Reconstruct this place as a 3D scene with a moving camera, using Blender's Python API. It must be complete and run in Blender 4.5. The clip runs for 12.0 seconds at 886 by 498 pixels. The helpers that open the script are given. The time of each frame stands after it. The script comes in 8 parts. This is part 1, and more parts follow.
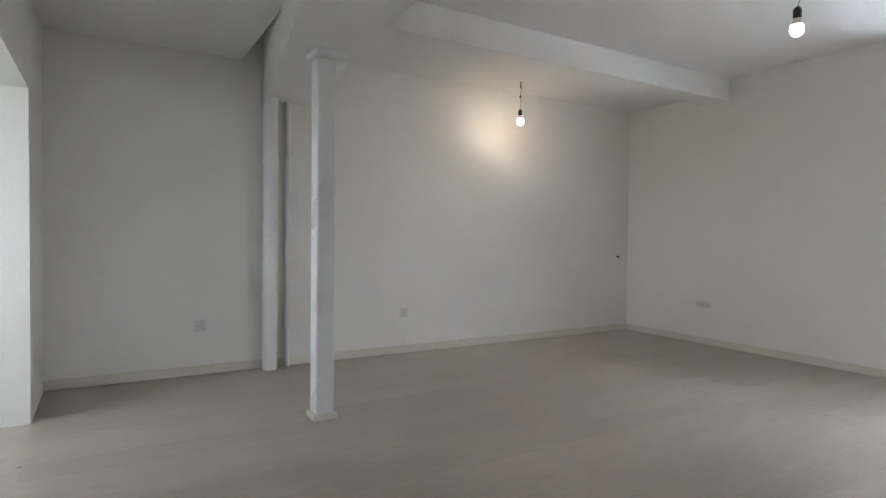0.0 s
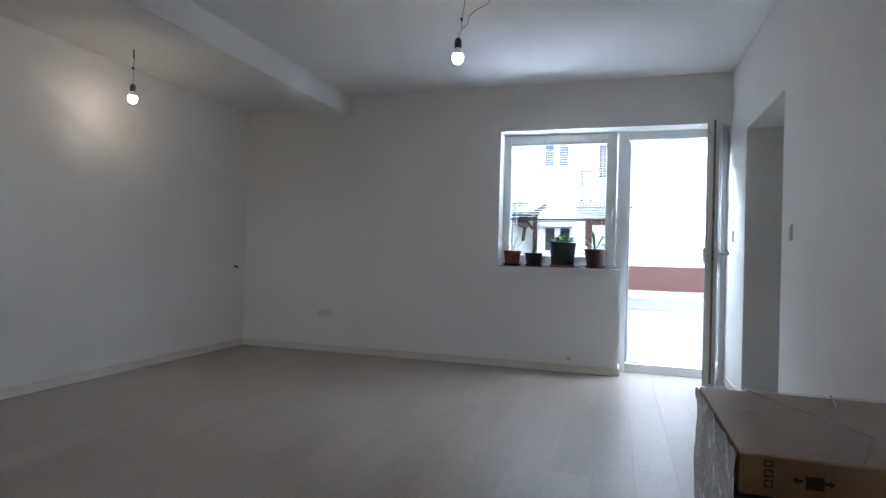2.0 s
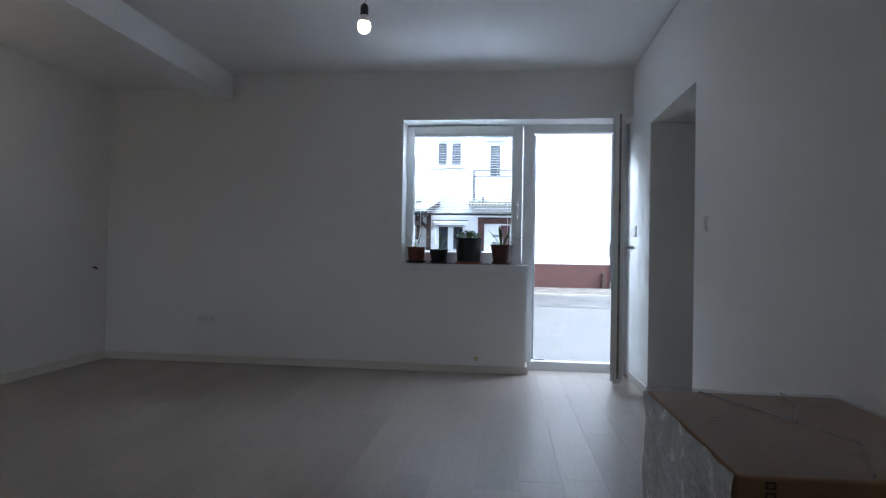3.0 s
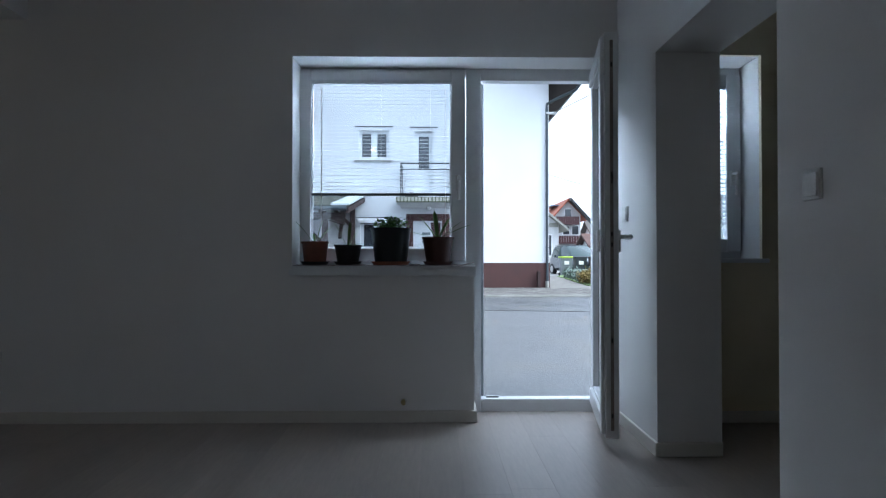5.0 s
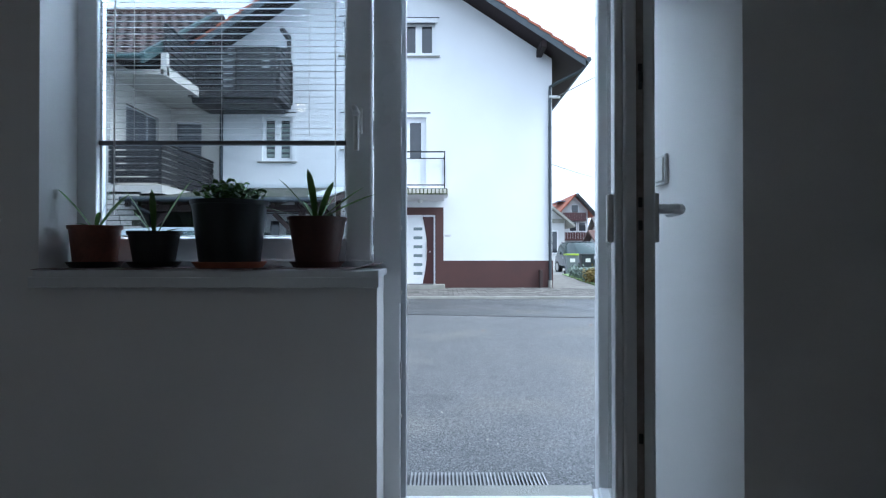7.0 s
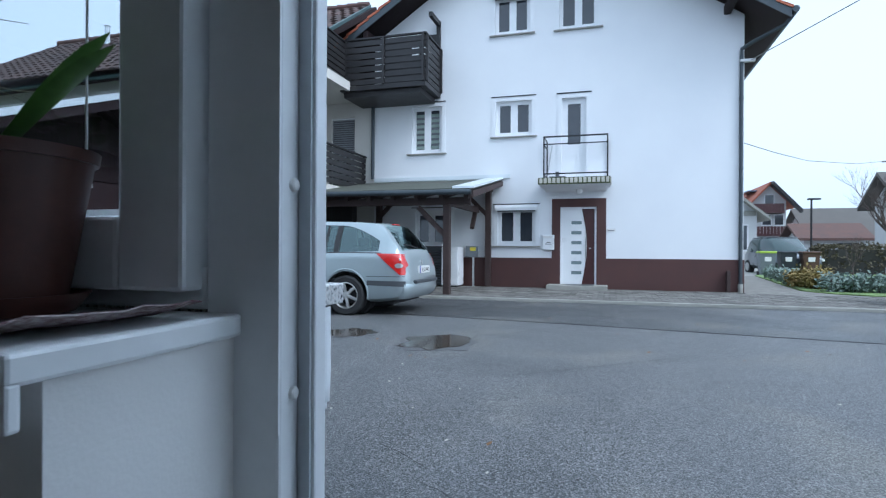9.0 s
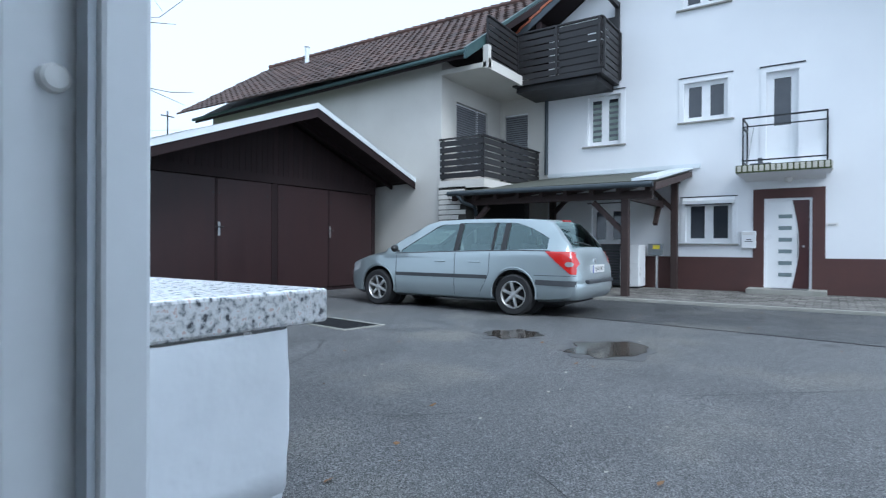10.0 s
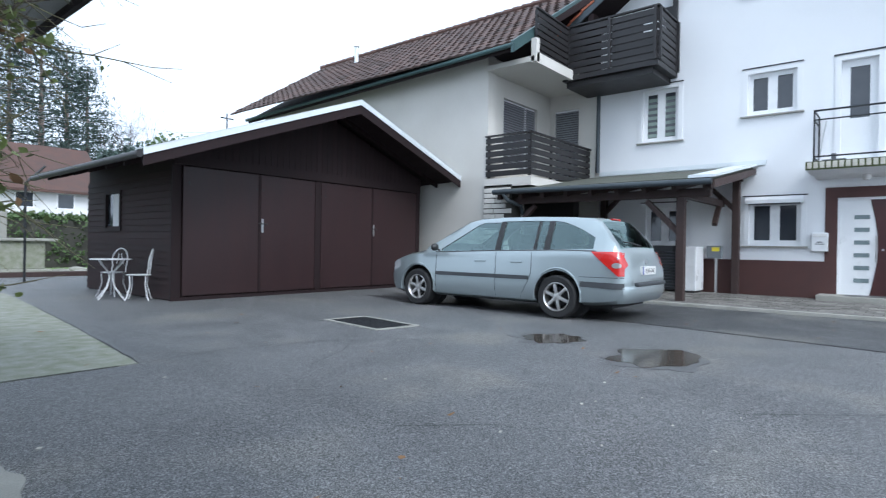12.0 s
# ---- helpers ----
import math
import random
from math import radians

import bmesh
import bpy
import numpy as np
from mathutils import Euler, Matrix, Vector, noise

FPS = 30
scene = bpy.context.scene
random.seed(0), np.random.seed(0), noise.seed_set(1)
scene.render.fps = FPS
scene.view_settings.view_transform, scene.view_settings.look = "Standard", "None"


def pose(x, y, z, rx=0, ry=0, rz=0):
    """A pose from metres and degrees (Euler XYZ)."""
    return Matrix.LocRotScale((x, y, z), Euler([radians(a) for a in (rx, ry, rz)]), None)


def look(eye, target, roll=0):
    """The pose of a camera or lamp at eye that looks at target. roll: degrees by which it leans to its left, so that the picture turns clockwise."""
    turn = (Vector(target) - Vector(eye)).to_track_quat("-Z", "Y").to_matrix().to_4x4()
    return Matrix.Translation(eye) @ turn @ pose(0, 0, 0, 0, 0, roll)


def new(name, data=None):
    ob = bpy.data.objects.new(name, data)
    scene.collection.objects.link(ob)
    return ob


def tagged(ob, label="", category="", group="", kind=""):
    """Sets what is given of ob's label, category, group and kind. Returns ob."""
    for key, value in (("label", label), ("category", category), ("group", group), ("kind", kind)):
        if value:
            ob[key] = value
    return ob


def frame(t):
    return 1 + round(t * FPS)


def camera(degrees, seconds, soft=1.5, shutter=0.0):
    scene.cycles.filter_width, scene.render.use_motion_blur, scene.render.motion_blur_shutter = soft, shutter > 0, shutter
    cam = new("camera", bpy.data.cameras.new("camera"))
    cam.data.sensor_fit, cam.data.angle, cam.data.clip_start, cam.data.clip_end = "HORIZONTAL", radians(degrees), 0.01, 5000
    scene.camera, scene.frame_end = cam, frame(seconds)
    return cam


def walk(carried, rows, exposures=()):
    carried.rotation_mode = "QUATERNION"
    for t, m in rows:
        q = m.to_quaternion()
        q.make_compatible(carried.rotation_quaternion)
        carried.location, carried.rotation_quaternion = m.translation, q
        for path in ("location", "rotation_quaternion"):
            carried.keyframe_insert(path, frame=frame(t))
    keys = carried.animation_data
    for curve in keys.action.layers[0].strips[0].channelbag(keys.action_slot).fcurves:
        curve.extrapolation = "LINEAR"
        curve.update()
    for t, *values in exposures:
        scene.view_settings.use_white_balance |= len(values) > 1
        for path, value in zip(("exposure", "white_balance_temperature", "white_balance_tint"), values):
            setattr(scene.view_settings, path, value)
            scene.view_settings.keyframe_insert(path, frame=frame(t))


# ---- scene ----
cam = camera(75.9, 12.0, 1.2, 0.12)
# seconds, eye, target, roll
PATH = [
    (0, (-0.108, 0.037, 1.012), (0.912, 1.757, 0.961), 0.7),
    (0.5, (-0.098, 0.203, 0.994), (1.164, 1.754, 0.944), 1.1),
    (1, (-0.067, 0.432, 0.972), (1.498, 1.678, 0.961), 1.2),
    (1.5, (-0.103, 0.567, 0.98), (1.664, 1.503, 0.981), 1.4),
    (2, (-0.139, 0.701, 0.982), (1.77, 1.296, 0.996), 1.5),
    (2.5, (-0.077, 0.786, 0.958), (1.892, 1.138, 0.982), 1.4),
    (3, (0.157, 0.87, 0.953), (2.145, 1.09, 0.975), 1.0),
    (5, (1.58, 0.922, 0.936), (3.58, 0.894, 0.961), 0.0),
    (5.5, (1.952, 0.848, 0.94), (3.95, 0.783, 0.956), 0.0),
    (6, (2.34, 0.729, 0.94), (4.338, 0.655, 0.957), 0.0),
    (6.5, (2.709, 0.607, 0.926), (4.709, 0.56, 0.943), -0.1),
    (8.5, (4.152, 0.327, 0.957), (6.123, 0.667, 0.96), 0.5),
    (9, (4.498, 0.318, 0.951), (6.416, 0.888, 0.95), 0.3),
    (9.5, (4.726, 0.313, 0.935), (6.554, 1.125, 0.931), 0.2),
    (10, (4.913, 0.33, 0.937), (6.562, 1.461, 0.928), 0.3),
    (10.5, (5.045, 0.329, 0.926), (6.45, 1.753, 0.908), 0.3),
    (11, (5.16, 0.349, 0.913), (6.399, 1.919, 0.89), 0.5),
    (11.5, (5.25, 0.345, 0.907), (6.539, 1.874, 0.883), 0.8),
    (12, (5.29, 0.354, 0.901), (6.827, 1.633, 0.894), 0.9),
]
STOPS = [(0.0, 4.15, 6500, 10), (1.0, 3.95, 6250, 10), (2.5, 2.9, 5850, 10), (5.0, 1.62, 5600, 8), (6.5, 1.55, 5550, 7), (8.5, 0.92, 5350, 6), (9.5, 0.9, 5450, 6), (12.0, 1.12, 5800, 8)]
walk(cam, [(t, look(eye, target, roll)) for t, eye, target, roll in PATH], STOPS)

# ---- world and sun: overcast winter day ----
SUN_UP, SUN_FROM = radians(46), radians(201)
world = bpy.data.worlds.new("overcast_sky")
scene.world = world
world.use_nodes = True
wn, wl = world.node_tree.nodes, world.node_tree.links
wn.clear()
sky = wn.new("ShaderNodeTexSky")
sky.sky_type, sky.sun_disc = "NISHITA", False
sky.sun_elevation, sky.sun_rotation = SUN_UP, SUN_FROM
sky.air_density, sky.dust_density, sky.ozone_density = 1.0, 6.0, 1.0
grey = wn.new("ShaderNodeHueSaturation")
grey.inputs["Saturation"].default_value = 0.22
cloud = wn.new("ShaderNodeMixRGB")
cloud.inputs["Fac"].default_value = 0.65
cloud.inputs["Color2"].default_value = (7.2, 8.1, 9.2, 1)
back = wn.new("ShaderNodeBackground")
back.inputs["Strength"].default_value = 0.1
wout = wn.new("ShaderNodeOutputWorld")
wl.new(sky.outputs["Color"], grey.inputs["Color"])
wl.new(grey.outputs["Color"], cloud.inputs["Color1"])
wl.new(cloud.outputs["Color"], back.inputs["Color"])
wl.new(back.outputs["Background"], wout.inputs["Surface"])
sun_data = bpy.data.lights.new("sun", "SUN")
sun_data.energy, sun_data.angle, sun_data.color = 0.9, radians(25), (1.0, 0.97, 0.93)
sun = new("sun", sun_data)
sun.matrix_basis = look((0, 0, 30), (2.6, 6.6, 22.5))
# sky light of the two openings
for name, y, width, power in (("door_sky", 1.05, 1.5, 16.5), ("kitchen_sky", -0.72, 0.5, 13.0)):
    sky_data = bpy.data.lights.new(name, "AREA")
    sky_data.shape, sky_data.size, sky_data.size_y, sky_data.energy, sky_data.color = "RECTANGLE", width, 0.12, power, (0.80, 0.90, 1.0)
    new(name, sky_data).matrix_basis = look((5.12, y, 2.10), (4.62, y, 1.3))

# unseen lamp added in the passage to lift the room's dark left side
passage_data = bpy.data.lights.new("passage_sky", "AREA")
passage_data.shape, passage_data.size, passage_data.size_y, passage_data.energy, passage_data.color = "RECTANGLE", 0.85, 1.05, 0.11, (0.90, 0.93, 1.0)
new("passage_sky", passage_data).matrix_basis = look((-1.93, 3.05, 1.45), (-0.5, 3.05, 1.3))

# ---- materials ----
MATS = {}


def surface(name, a, b=None, rough=0.6, metal=0.0, scale=6.0, fine=80.0, bump=0.15, spread=0.5, stretch=(1, 1, 1), vary=0.0, spec=0.5, rvar=0.1, coat=0.0):
    """A painted, stony or wooden surface: two colours mixed by broad and fine noise, with fine relief."""
    if name in MATS:
        return MATS[name]
    b = b or tuple(c * 0.82 for c in a)
    m = bpy.data.materials.new(name)
    m.use_nodes = True
    n, l = m.node_tree.nodes, m.node_tree.links
    bs = n["Principled BSDF"]
    geo = n.new("ShaderNodeNewGeometry")
    mp = n.new("ShaderNodeMapping")
    mp.inputs["Scale"].default_value = stretch
    l.new(geo.outputs["Position"], mp.inputs["Vector"])
    t1, t2 = n.new("ShaderNodeTexNoise"), n.new("ShaderNodeTexNoise")
    t1.inputs["Scale"].default_value, t1.inputs["Detail"].default_value = scale, 5
    t2.inputs["Scale"].default_value, t2.inputs["Detail"].default_value = fine, 3
    l.new(mp.outputs["Vector"], t1.inputs["Vector"])
    l.new(mp.outputs["Vector"], t2.inputs["Vector"])
    mix = n.new("ShaderNodeMath")
    mix.operation = "MULTIPLY_ADD"
    mix.inputs[1].default_value = 0.6
    half = n.new("ShaderNodeMath")
    half.operation = "MULTIPLY"
    half.inputs[1].default_value = 0.4
    l.new(t1.outputs["Fac"], mix.inputs[0])
    l.new(t2.outputs["Fac"], half.inputs[0])
    l.new(half.outputs["Value"], mix.inputs[2])
    ramp = n.new("ShaderNodeMapRange")
    ramp.inputs["From Min"].default_value, ramp.inputs["From Max"].default_value = 0.5 - 0.3 * spread, 0.5 + 0.3 * spread
    l.new(mix.outputs["Value"], ramp.inputs["Value"])
    col = n.new("ShaderNodeMixRGB")
    col.inputs["Color1"].default_value, col.inputs["Color2"].default_value = (*b, 1), (*a, 1)
    l.new(ramp.outputs["Result"], col.inputs["Fac"])
    last = col.outputs["Color"]
    if vary:
        info = n.new("ShaderNodeObjectInfo")
        vr = n.new("ShaderNodeMapRange")
        vr.inputs["To Min"].default_value, vr.inputs["To Max"].default_value = 1 - vary, 1 + vary
        l.new(info.outputs["Random"], vr.inputs["Value"])
        hs = n.new("ShaderNodeHueSaturation")
        l.new(vr.outputs["Result"], hs.inputs["Value"])
        l.new(last, hs.inputs["Color"])
        last = hs.outputs["Color"]
    l.new(last, bs.inputs["Base Color"])
    rr = n.new("ShaderNodeMapRange")
    rr.inputs["To Min"].default_value, rr.inputs["To Max"].default_value = max(0.02, rough - rvar), min(1, rough + rvar)
    l.new(t1.outputs["Fac"], rr.inputs["Value"])
    l.new(rr.outputs["Result"], bs.inputs["Roughness"])
    bs.inputs["Metallic"].default_value = metal
    bs.inputs["Specular IOR Level"].default_value = spec
    bs.inputs["Coat Weight"].default_value = coat
    if bump:
        bp = n.new("ShaderNodeBump")
        bp.inputs["Strength"].default_value, bp.inputs["Distance"].default_value = bump, 0.01
        l.new(t2.outputs["Fac"], bp.inputs["Height"])
        l.new(bp.outputs["Normal"], bs.inputs["Normal"])
    MATS[name] = m
    return m


def glass(name, tint=(1, 1, 1), rough=0.0):
    m = bpy.data.materials.new(name)
    m.use_nodes = True
    bs = m.node_tree.nodes["Principled BSDF"]
    bs.inputs["Base Color"].default_value = (*tint, 1)
    bs.inputs["Roughness"].default_value = rough
    bs.inputs["Transmission Weight"].default_value = 1.0
    bs.inputs["IOR"].default_value = 1.45
    return m


def thin_glass(name, tint):
    """A tinted pane without thickness: clear through, mirror-like at a slant."""
    m = bpy.data.materials.new(name)
    m.use_nodes = True
    n, l = m.node_tree.nodes, m.node_tree.links
    clear, gloss = n.new("ShaderNodeBsdfTransparent"), n.new("ShaderNodeBsdfGlossy")
    clear.inputs["Color"].default_value = (*tint, 1)
    gloss.inputs["Roughness"].default_value = 0.02
    gloss.inputs["Color"].default_value = (0.72, 0.93, 0.93, 1)
    slant = n.new("ShaderNodeLayerWeight")
    slant.inputs["Blend"].default_value = 0.25
    much = n.new("ShaderNodeMapRange")
    much.inputs["To Min"].default_value, much.inputs["To Max"].default_value = 0.09, 0.8
    mix = n.new("ShaderNodeMixShader")
    l.new(slant.outputs["Facing"], much.inputs["Value"])
    l.new(much.outputs["Result"], mix.inputs["Fac"])
    l.new(clear.outputs["BSDF"], mix.inputs[1])
    l.new(gloss.outputs["BSDF"], mix.inputs[2])
    l.new(mix.outputs["Shader"], n["Material Output"].inputs["Surface"])
    return m


def glow(name, colour, strength):
    m = bpy.data.materials.new(name)
    m.use_nodes = True
    bs = m.node_tree.nodes["Principled BSDF"]
    bs.inputs["Base Color"].default_value = (0.9, 0.9, 0.9, 1)
    bs.inputs["Emission Color"].default_value = (*colour, 1)
    bs.inputs["Emission Strength"].default_value = strength
    return m


wall_paint = surface("white_wall_paint", (0.84, 0.825, 0.81), (0.81, 0.795, 0.78), 0.75, scale=1.2, fine=220, bump=0.06)
ceil_paint = surface("white_ceiling_paint", (0.84, 0.835, 0.83), (0.82, 0.81, 0.80), 0.8, scale=1.0, fine=200, bump=0.05)
cream_paint = surface("cream_wall_paint", (0.82, 0.73, 0.54), (0.79, 0.70, 0.51), 0.75, scale=1.2, fine=220, bump=0.06)
skirt_white = surface("skirting_white", (0.74, 0.70, 0.64), (0.68, 0.64, 0.58), 0.45, scale=3, fine=120, bump=0.05)
vinyl = surface("pale_oak_vinyl", (0.46, 0.40, 0.35), (0.34, 0.295, 0.26), 0.4, scale=2.2, fine=26, bump=0.05, stretch=(0.35, 2.2, 1), vary=0.06, spread=0.8)
upvc = surface("white_upvc", (0.80, 0.81, 0.82), (0.76, 0.77, 0.78), 0.3, scale=2, fine=60, bump=0.02)
# grey-blue copy of the white profile, its shade put into the colour
upvc_shaded = surface("shaded_profile_grey", (0.50, 0.53, 0.56), (0.46, 0.49, 0.52), 0.35, scale=3, bump=0.03)
lock_brown = surface("tarnished_lock_strip", (0.30, 0.26, 0.24), (0.20, 0.17, 0.155), 0.5, 0.0, scale=25, fine=120, bump=0.1)
upvc_grey = surface("grey_seal", (0.16, 0.17, 0.18), None, 0.5, scale=4)
steel = surface("zinc_steel", (0.55, 0.55, 0.55), (0.40, 0.40, 0.40), 0.35, 1.0, scale=20, fine=150, bump=0.05)
dark_steel = surface("dark_hardware", (0.05, 0.05, 0.055), None, 0.45, 0.6, scale=20)
pane = glass("window_glass", (0.97, 0.99, 0.98))
pane_dusty = glass("dusty_window_glass", (0.68, 0.73, 0.76))
plastic_white = surface("white_plastic", (0.78, 0.77, 0.75), None, 0.35, scale=8, bump=0.02)
plastic_black = surface("black_plastic", (0.012, 0.012, 0.014), (0.02, 0.02, 0.02), 0.4, scale=10, bump=0.03)
plastic_green = surface("dark_pot_plastic", (0.008, 0.012, 0.014), (0.012, 0.017, 0.019), 0.45, scale=8, bump=0.04)
terra_a = surface("red_brown_pot", (0.22, 0.075, 0.04), (0.15, 0.05, 0.03), 0.5, scale=12, bump=0.05)
terra_b = surface("brown_pot", (0.075, 0.028, 0.020), (0.055, 0.022, 0.016), 0.55, scale=12, bump=0.05)
terra_c = surface("terracotta_saucer", (0.42, 0.14, 0.07), (0.33, 0.11, 0.06), 0.6, scale=12, bump=0.05)
soil = surface("potting_soil", (0.035, 0.024, 0.017), (0.02, 0.014, 0.01), 0.95, scale=60, fine=300, bump=0.6)
leaf_green = surface("orchid_leaf", (0.12, 0.26, 0.05), (0.07, 0.17, 0.03), 0.4, scale=30, bump=0.05)
herb_green = surface("herb_leaf", (0.09, 0.23, 0.035), (0.05, 0.14, 0.02), 0.5, scale=40, bump=0.05)
paper = surface("newsprint", (0.42, 0.36, 0.35), (0.10, 0.035, 0.045), 0.8, scale=22, fine=160, bump=0.1, spread=0.3)
carton = surface("brown_carton", (0.40, 0.24, 0.13), (0.34, 0.20, 0.11), 0.7, scale=5, fine=140, bump=0.08)
ink = surface("carton_print", (0.06, 0.045, 0.035), None, 0.8)
film_wrap = surface("stretch_film", (0.75, 0.75, 0.77), (0.65, 0.65, 0.67), 0.18, scale=20, fine=60, bump=0.4)
film_wrap.node_tree.nodes["Principled BSDF"].inputs["Alpha"].default_value = 0.34
milky = surface("cloudy_film", (0.78, 0.78, 0.80), (0.60, 0.60, 0.63), 0.25, scale=14, fine=60, bump=0.5)
lamp_glow = glow("bulb_glow", (1.0, 0.80, 0.57), 7.5)
cable_grey = surface("cable_grey", (0.25, 0.24, 0.23), None, 0.6)
blind_white = surface("blind_slat", (0.72, 0.74, 0.76), None, 0.4, scale=5, bump=0.0)
render_white = surface("white_house_render", (0.82, 0.83, 0.84), (0.77, 0.78, 0.80), 0.85, scale=0.7, fine=160, bump=0.25)
render_beige = surface("beige_house_render", (0.62, 0.60, 0.56), (0.54, 0.52, 0.48), 0.9, scale=0.8, fine=60, bump=0.5)
render_own = surface("rough_white_render", (0.84, 0.85, 0.86), (0.76, 0.77, 0.79), 0.85, scale=4, fine=28, bump=0.22)
# same render in a darker copy, toned down where the outer wall is overlit
render_own_dim = surface("rough_white_render_dim", (0.74, 0.755, 0.775), (0.68, 0.695, 0.715), 0.85, scale=3, fine=40, bump=0.25)
plinth_brown = surface("brown_plinth", (0.085, 0.035, 0.030), (0.065, 0.028, 0.025), 0.7, scale=2, fine=120, bump=0.2)
concrete = surface("old_concrete", (0.36, 0.35, 0.32), (0.24, 0.24, 0.21), 0.9, scale=3, fine=120, bump=0.4)
mossy = surface("mossy_concrete", (0.34, 0.335, 0.31), (0.14, 0.16, 0.085), 0.9, scale=7, fine=90, bump=0.6, spread=0.7)
paver = surface("grey_paver", (0.21, 0.20, 0.185), (0.12, 0.115, 0.105), 0.85, spec=0.2, scale=5, fine=160, bump=0.3, vary=0.25)
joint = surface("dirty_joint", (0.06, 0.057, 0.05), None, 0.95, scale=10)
wood_dark = surface("dark_brown_wood", (0.020, 0.0105, 0.011), (0.013, 0.0075, 0.0085), 0.7, spec=0.25, scale=3, fine=40, bump=0.2, stretch=(6, 6, 0.6), vary=0.12)
garage_door = surface("worn_garage_panel", (0.034, 0.0155, 0.016), (0.020, 0.0105, 0.0115), 0.45, spec=0.35, scale=2.2, fine=30, bump=0.12, stretch=(2.5, 2.5, 0.45), spread=0.8, rvar=0.15, vary=0.1)
wood_siding = surface("dark_brown_siding", (0.028, 0.0135, 0.0135), (0.018, 0.0095, 0.0095), 0.7, spec=0.25, scale=3, fine=50, bump=0.2, stretch=(6, 0.6, 6), vary=0.12)
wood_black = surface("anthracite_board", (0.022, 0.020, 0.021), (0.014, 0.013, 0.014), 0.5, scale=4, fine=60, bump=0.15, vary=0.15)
beam_brown = surface("brown_beam", (0.05, 0.03, 0.026), (0.035, 0.02, 0.018), 0.65, scale=5, fine=50, bump=0.25, stretch=(4, 1, 4))
tile_old = surface("weathered_roof_tile", (0.13, 0.065, 0.05), (0.06, 0.04, 0.036), 0.8, scale=1.5, fine=20, bump=0.3, vary=0.25, spread=0.9)
tile_red = surface("red_roof_tile", (0.40, 0.12, 0.06), (0.30, 0.09, 0.05), 0.75, scale=3, fine=30, bump=0.2, vary=0.15)
tile_grey = surface("grey_mossy_roofing", (0.10, 0.105, 0.085), (0.06, 0.065, 0.05), 0.85, scale=3, fine=60, bump=0.3)
zinc = surface("zinc_sheet", (0.74, 0.78, 0.80), (0.66, 0.70, 0.72), 0.45, 0.25, scale=2, fine=50, bump=0.04)
gutter_dark = surface("dark_gutter", (0.07, 0.085, 0.095), (0.05, 0.06, 0.07), 0.45, 0.3, scale=6, bump=0.03)
gutter_green = surface("green_gutter", (0.06, 0.11, 0.11), (0.045, 0.085, 0.09), 0.45, 0.2, scale=6, bump=0.03)
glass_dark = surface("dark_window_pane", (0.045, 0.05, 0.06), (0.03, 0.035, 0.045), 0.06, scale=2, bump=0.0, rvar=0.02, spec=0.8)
roller_grey = surface("grey_shutter", (0.10, 0.105, 0.12), None, 0.5, scale=3, bump=0.02)
blind_grey = surface("grey_outer_blind", (0.30, 0.31, 0.33), None, 0.45, 0.3, scale=4, bump=0.02)
stripe_green = surface("striped_shade", (0.22, 0.28, 0.25), None, 0.7)
iron = surface("black_iron", (0.02, 0.022, 0.025), None, 0.5, 0.3, scale=20, bump=0.05)
stone_white = surface("balcony_stone", (0.55, 0.53, 0.46), (0.40, 0.38, 0.33), 0.85, scale=12, bump=0.3)
moss = surface("moss", (0.07, 0.08, 0.03), (0.04, 0.05, 0.02), 0.95, scale=20, bump=0.6)
bark = surface("vine_bark", (0.27, 0.215, 0.185), (0.10, 0.08, 0.07), 0.9, scale=18, fine=90, bump=0.6, stretch=(3, 3, 0.6))
stem_green = surface("green_stem", (0.15, 0.20, 0.06), (0.10, 0.13, 0.05), 0.6, scale=15, bump=0.1)
stem_olive = surface("olive_twig", (0.16, 0.15, 0.075), (0.10, 0.085, 0.05), 0.7, scale=15, bump=0.1)
vine_leaf = surface("vine_leaf", (0.22, 0.26, 0.08), (0.11, 0.15, 0.045), 0.55, scale=12, bump=0.05, spread=0.9)
dead_leaf = surface("dead_leaf", (0.30, 0.17, 0.08), (0.18, 0.10, 0.05), 0.85, scale=25, bump=0.1, spread=0.9)
twig = surface("bare_twig", (0.12, 0.095, 0.085), (0.08, 0.06, 0.055), 0.9, scale=15, bump=0.2)
pine_green = surface("pine_needles", (0.075, 0.11, 0.095), (0.04, 0.065, 0.055), 0.8, scale=3, bump=0.0, spread=0.9)
shrub_green = surface("evergreen_shrub", (0.09, 0.14, 0.05), (0.05, 0.085, 0.03), 0.8, scale=3, bump=0.0, spread=0.9)
hedge_brown = surface("winter_hedge", (0.14, 0.115, 0.07), (0.085, 0.075, 0.045), 0.9, scale=3, bump=0.0, spread=0.9)
silver_green = surface("silver_shrub", (0.22, 0.28, 0.25), (0.14, 0.19, 0.16), 0.8, scale=6, bump=0.0)
amber_leaf = surface("amber_shrub", (0.30, 0.21, 0.07), (0.17, 0.15, 0.05), 0.8, scale=6, bump=0.0)
grass_green = surface("winter_lawn", (0.20, 0.29, 0.10), (0.09, 0.14, 0.045), 0.95, scale=1.5, fine=60, bump=0.5)
car_silver = surface("silver_blue_paint", (0.37, 0.425, 0.44), (0.355, 0.41, 0.425), 0.30, 0.55, scale=2, fine=400, bump=0.0, coat=1.0, rvar=0.03)
car_grey = surface("grey_car_paint", (0.10, 0.115, 0.13), None, 0.3, 0.6, scale=2, bump=0.0, coat=1.0)
